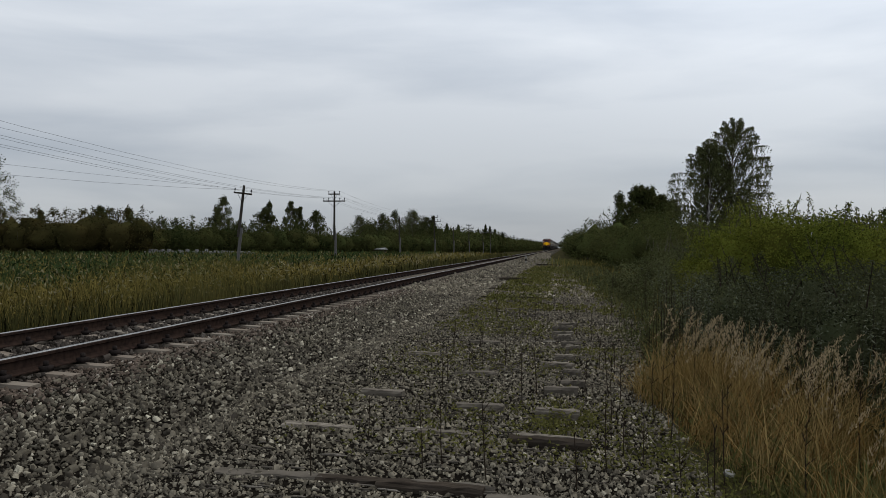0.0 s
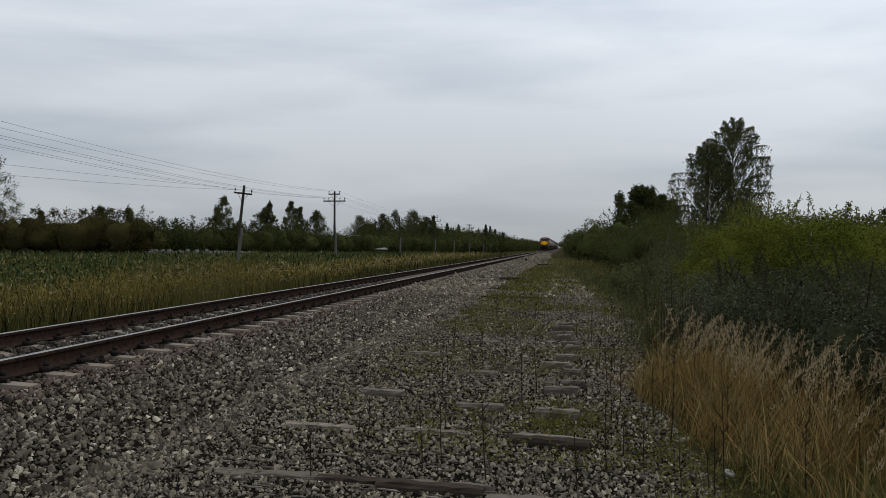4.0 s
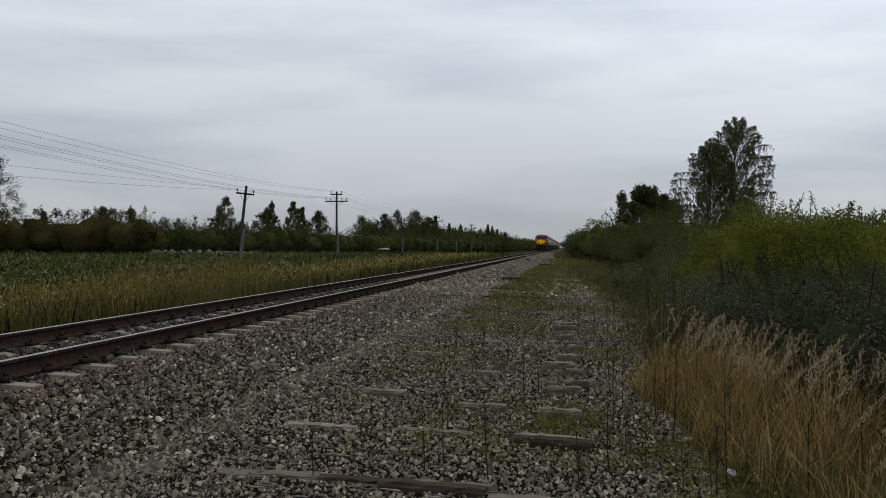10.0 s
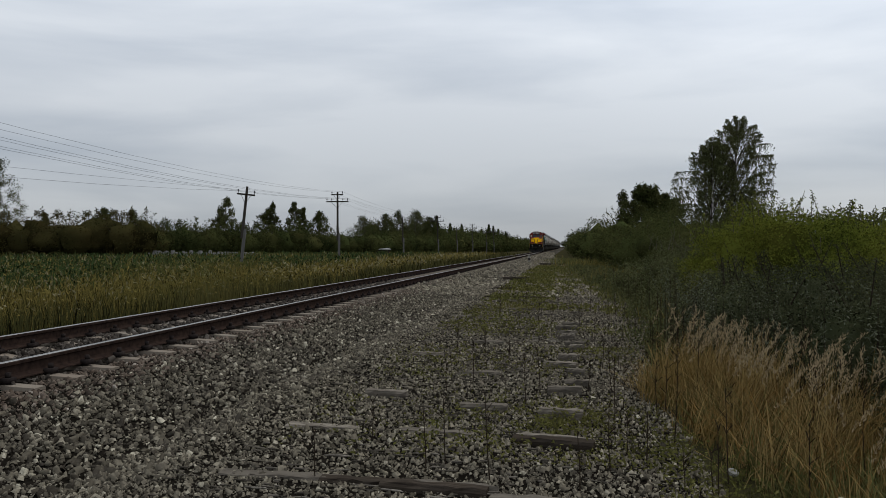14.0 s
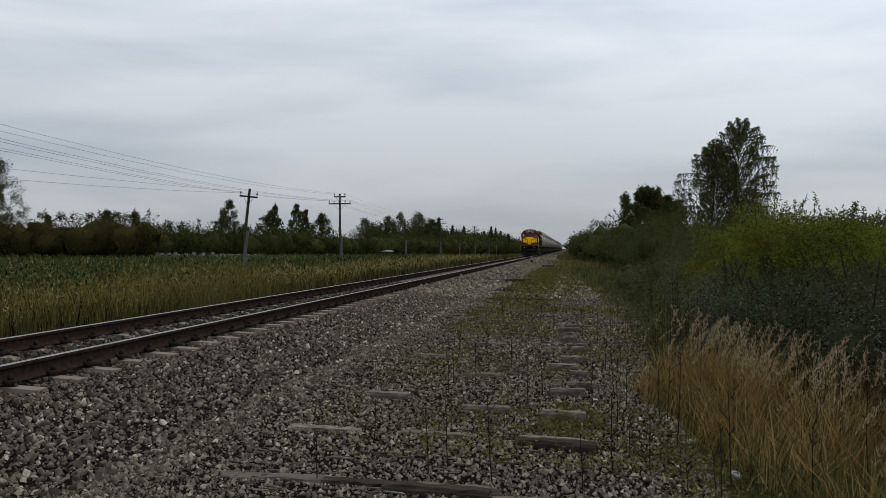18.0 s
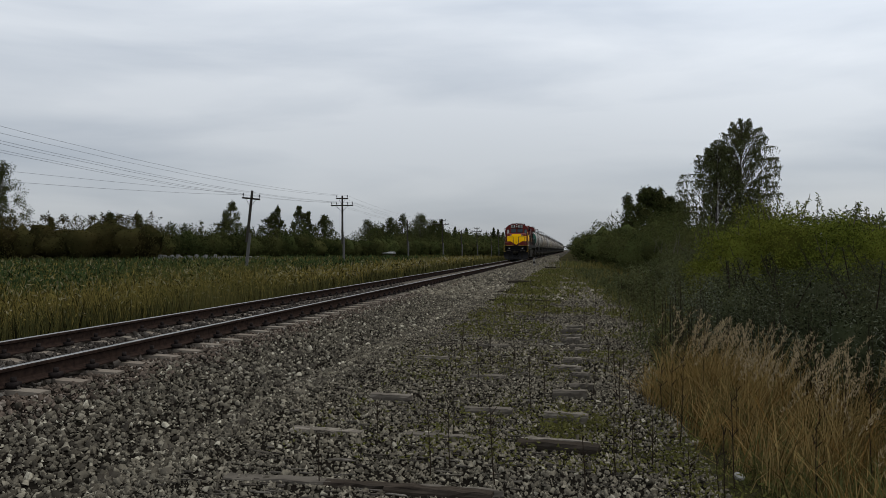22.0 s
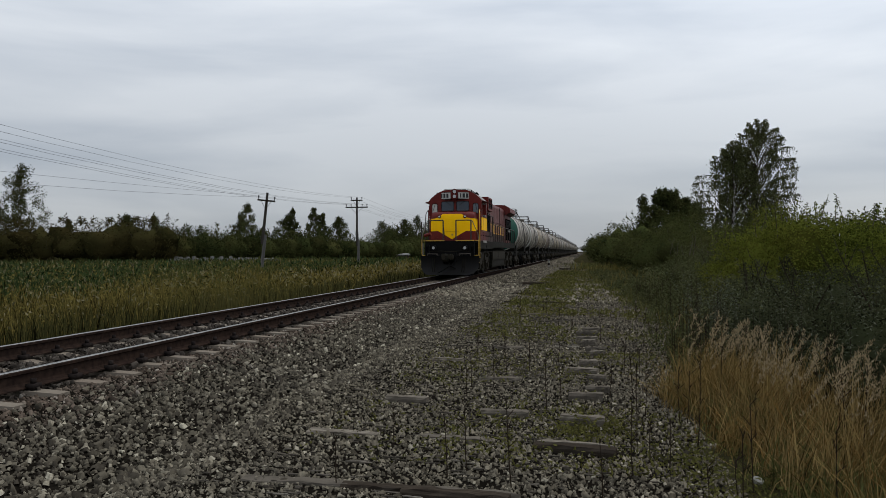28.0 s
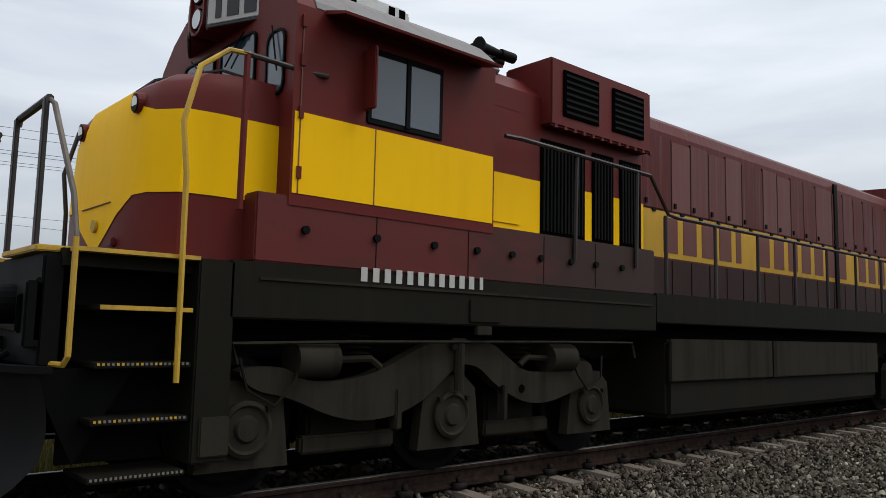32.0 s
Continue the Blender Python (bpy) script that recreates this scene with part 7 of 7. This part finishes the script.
def tank_wagon(label, shell, end, ring, pitch):
    t = thing("tank_wagon", label, "tank wagon", "tank wagons of the train")
    R, zc, y0, y1 = 1.36, 2.56, 0.85, pitch - 0.85
    body = part("barrel", lathe(bmesh.new(), [(R, y0 + 0.36), (R, y0 + 2.5), (R, (y0 + y1) / 2), (R, y1 - 2.5), (R, y1 - 0.36)], (0, 0, zc), "y", 36), shell, t, smooth=True)
    for a, d in ((y0, 1), (y1, -1)):
        part("end_cap", lathe(bmesh.new(), [(0.05, a), (0.5, a + 0.03 * d), (0.95, a + 0.12 * d), (1.22, a + 0.25 * d), (R, a + 0.355 * d), (R - 0.02, a + 0.37 * d)], (0, 0, zc), "y", 36), end, body, smooth=True)
        if ring:
            part("end_ring", lathe(bmesh.new(), [(R + 0.003, a + 0.33 * d), (R + 0.007, a + 0.36 * d), (R + 0.007, a + 0.62 * d), (R + 0.003, a + 0.64 * d)], (0, 0, zc), "y", 36), ring, body, smooth=True)
    for y in (y0 + 1.9, (y0 + y1) / 2 - 1.6, (y0 + y1) / 2 + 1.6, y1 - 1.9):
        part("strap", lathe(bmesh.new(), [(R, y - 0.05), (R + 0.016, y - 0.045), (R + 0.016, y + 0.045), (R, y + 0.05)], (0, 0, zc), "y", 36), STRAP, body)
    mid_ = (y0 + y1) / 2
    dome = part("hatch", lathe(bmesh.new(), [(0.34, 3.86), (0.34, 4.12), (0.39, 4.13), (0.39, 4.18), (0.25, 4.24), (0.0, 4.25)], (0, mid_, 0), "z", 18), shell, t, "tank hatch with lid", smooth=True)
    part("valve", disc(bmesh.new(), (0.1, mid_ + 0.75, 4.02), (0, 0, 1), 0.13, 0.3, 12), STRAP, dome)
    part("platform", boxed(-0.95, 0.95, mid_ - 0.95, mid_ - 0.45, 3.90, 3.94), STRAP, t)
    corners = [(0.75, mid_ - 1.0), (0.75, mid_ + 0.55), (-0.75, mid_ + 0.55), (-0.75, mid_ - 1.0), (0.75, mid_ - 1.0)]
    rail_ = part("platform_rail", tube(bmesh.new(), [(x, y, 4.46) for x, y in corners], 0.022, 5), STRAP, t)
    part("middle_rail", tube(bmesh.new(), [(x, y, 4.18) for x, y in corners], 0.018, 5), STRAP, rail_)
    for x in (-0.75, 0.75):
        for y in (mid_ - 1.0, mid_ - 0.2, mid_ + 0.55):
            part("post", tube(bmesh.new(), [(x, y, 3.70), (x, y, 4.46)], 0.022, 5), STRAP, rail_)
    for s in (1, -1):
        ld = part("ladder", tube(bmesh.new(), [(s * 0.78, mid_ - 0.95, 4.3), (s * 1.30, mid_ - 0.95, 3.3), (s * 1.44, mid_ - 0.95, 2.5), (s * 1.42, mid_ - 0.95, 1.1)], 0.018, 5), STRAP, t)
        part("stile", tube(bmesh.new(), [(s * 0.78, mid_ - 0.6, 4.3), (s * 1.30, mid_ - 0.6, 3.3), (s * 1.44, mid_ - 0.6, 2.5), (s * 1.42, mid_ - 0.6, 1.1)], 0.018, 5), STRAP, ld)
        for k in range(9):
            z = 1.25 + 0.3 * k
            x = np.interp(z, [1.1, 2.5, 3.3, 4.3], [1.42, 1.44, 1.30, 0.78])
            part("rung", tube(bmesh.new(), [(s * x, mid_ - 0.95, z), (s * x, mid_ - 0.6, z)], 0.012, 4), STRAP, ld)
        part("solebar", boxed(s * 1.05, s * 1.2, 0.75, 3.1, 1.02, 1.2, bevel=0.01), SILL, t)
        part("solebar", boxed(s * 1.05, s * 1.2, pitch - 3.1, pitch - 0.75, 1.02, 1.2, bevel=0.01), SILL, t)
        part("foot_step", boxed(s * 1.0, s * 1.25, 0.85, 1.25, 0.5, 0.54), STRAP, t)
        part("corner_rail", tube(bmesh.new(), [(s * 1.24, 0.8, 0.5), (s * 1.24, 0.8, 1.75), (s * 1.0, 0.78, 1.8)], 0.016, 5), STRAP, t)
        part("brace_rod", tube(bmesh.new(), [(s * 1.0, 2.2, 1.2), (s * 1.2, 3.4, 1.75)], 0.025, 5), STRAP, t)
        part("number_panel", boxed(s * 1.362, s * 1.368, mid_ + 1.6, mid_ + 3.0, 2.5, 2.66), STRAP, t, "dark painted marking bar")
    part("centre_sill", boxed(-0.3, 0.3, 0.45, pitch - 0.45, 0.85, 1.22, bevel=0.01), SILL, t)
    for a in (0.05, pitch - 0.55):
        part("coupler", boxed(-0.14, 0.14, a, a + 0.5, 0.78, 1.05, bevel=0.03), TRUCK, t)
    for y in (2.4, pitch - 2.4):
        part("saddle", extrude(bmesh.new(), [(-1.1, 1.15), (1.1, 1.15), (1.12, 1.62), (0.9, 1.52), (0.4, 1.3), (-0.4, 1.3), (-0.9, 1.52), (-1.12, 1.62)], "y", y - 0.25, y + 0.25), SILL, t)
        bg = part("bogie", boxed(-0.95, 0.95, y - 0.2, y + 0.2, 0.45, 0.85, bevel=0.03), TRUCK, t)
        for s in (1, -1):
            part("side_frame", extrude(bmesh.new(), [(y - 1.15, 0.40), (y - 1.15, 0.66), (y - 0.55, 0.86), (y + 0.55, 0.86), (y + 1.15, 0.66), (y + 1.15, 0.40), (y + 0.8, 0.42), (y + 0.42, 0.2), (y - 0.42, 0.2), (y - 0.8, 0.42)], "x", s * 0.98, s * 1.10), TRUCK, bg)
            for e in (-0.14, 0.0, 0.14):
                part("spring", disc(bmesh.new(), (s * 1.1, y + e, 0.42), (0, 0, 1), 0.06, 0.3, 8), SILL, bg)
            for e in (-0.925, 0.925):
                part("axle_box", disc(bmesh.new(), (s * 1.1, y + e, 0.475), (1, 0, 0), 0.15, 0.14, 12), TRUCK, bg)
    ws = []
    for y in (2.4 - 0.925, 2.4 + 0.925, pitch - 2.4 - 0.925, pitch - 2.4 + 0.925):
        bm = bmesh.new()
        for s in (1, -1):
            lathe(bm, [(0.0, s * 0.71), (0.505, s * 0.71), (0.505, s * 0.742), (0.475, s * 0.75), (0.475, s * 0.86), (0.40, s * 0.86), (0.38, s * 0.81), (0.15, s * 0.81), (0.0, s * 0.88)], (0, 0, 0), "x", 22)
        disc(bm, (0, 0, 0), (1, 0, 0), 0.08, 1.9, 10)
        # near black here too, for the shade under the wagon
        w = part("wheelset", bm, BLACK, t)
        w.matrix_basis = pose(0, y, 0.475)
        ws.append((w, y, 0.475))
    return t, ws


PITCH = 12.8
first, ws1 = tank_wagon("grey tank wagon with dark green end and white ring", TANK_GREY, GREEN_END, RING_WHITE, PITCH)
second, ws2 = tank_wagon("dirty grey tank wagon with pale end ring", TANK_GREY, TANK_GREY, RING_WHITE, PITCH)
third, ws3 = tank_wagon("stained cream tank wagon", TANK_CREAM, TANK_CREAM, None, PITCH)
third["label"] = "stained cream tank wagon with dark straps"
TANK_RUST = tank_paint("tank_rusty_paint", (0.20, 0.125, 0.075), (0.27, 0.20, 0.135), (0.16, 0.105, 0.07))
fourth, ws4 = tank_wagon("rust-brown stained tank wagon with white end ring", TANK_RUST, TANK_CREAM, RING_WHITE, PITCH)
TANKS = [first, second, third, fourth]
for k in range(24):
    TANKS.append(copy_thing((second, third, third, fourth, second, third, fourth)[k % 7], pose(0, 0, 0)))


# ---- the train rolls towards the camera at a steady pace; its last place is set to fit the camera's view ----
RUN = [(0, 275.9), (4, 241.5), (8, 207.1), (12, 172.7), (16, 138.3), (20, 103.9), (24, 69.5), (27, 43.7), (29, 26.5), (30, 17.9), (31, 9.3), (31.6, 4.14), (32, 1.0)]


def front(t):
    return float(np.interp(t, [a for a, _ in RUN], [b for _, b in RUN]))


def motions():
    for i, ob in enumerate([loco] + TANKS):
        back = 0 if i == 0 else 19.95 + PITCH * (i - 1)
        walk(ob, [(t, pose(TRACK_X, y + back, RAIL_TOP)) for t, y in RUN])
    times = [k * 32 / 400 for k in range(401)]
    for ob, y, r in WHEELS + ws1 + ws2:
        walk(ob, [(t, pose(0, y, r, math.degrees((RUN[0][1] - front(t)) / r), 0, 0)) for t in times])


motions()
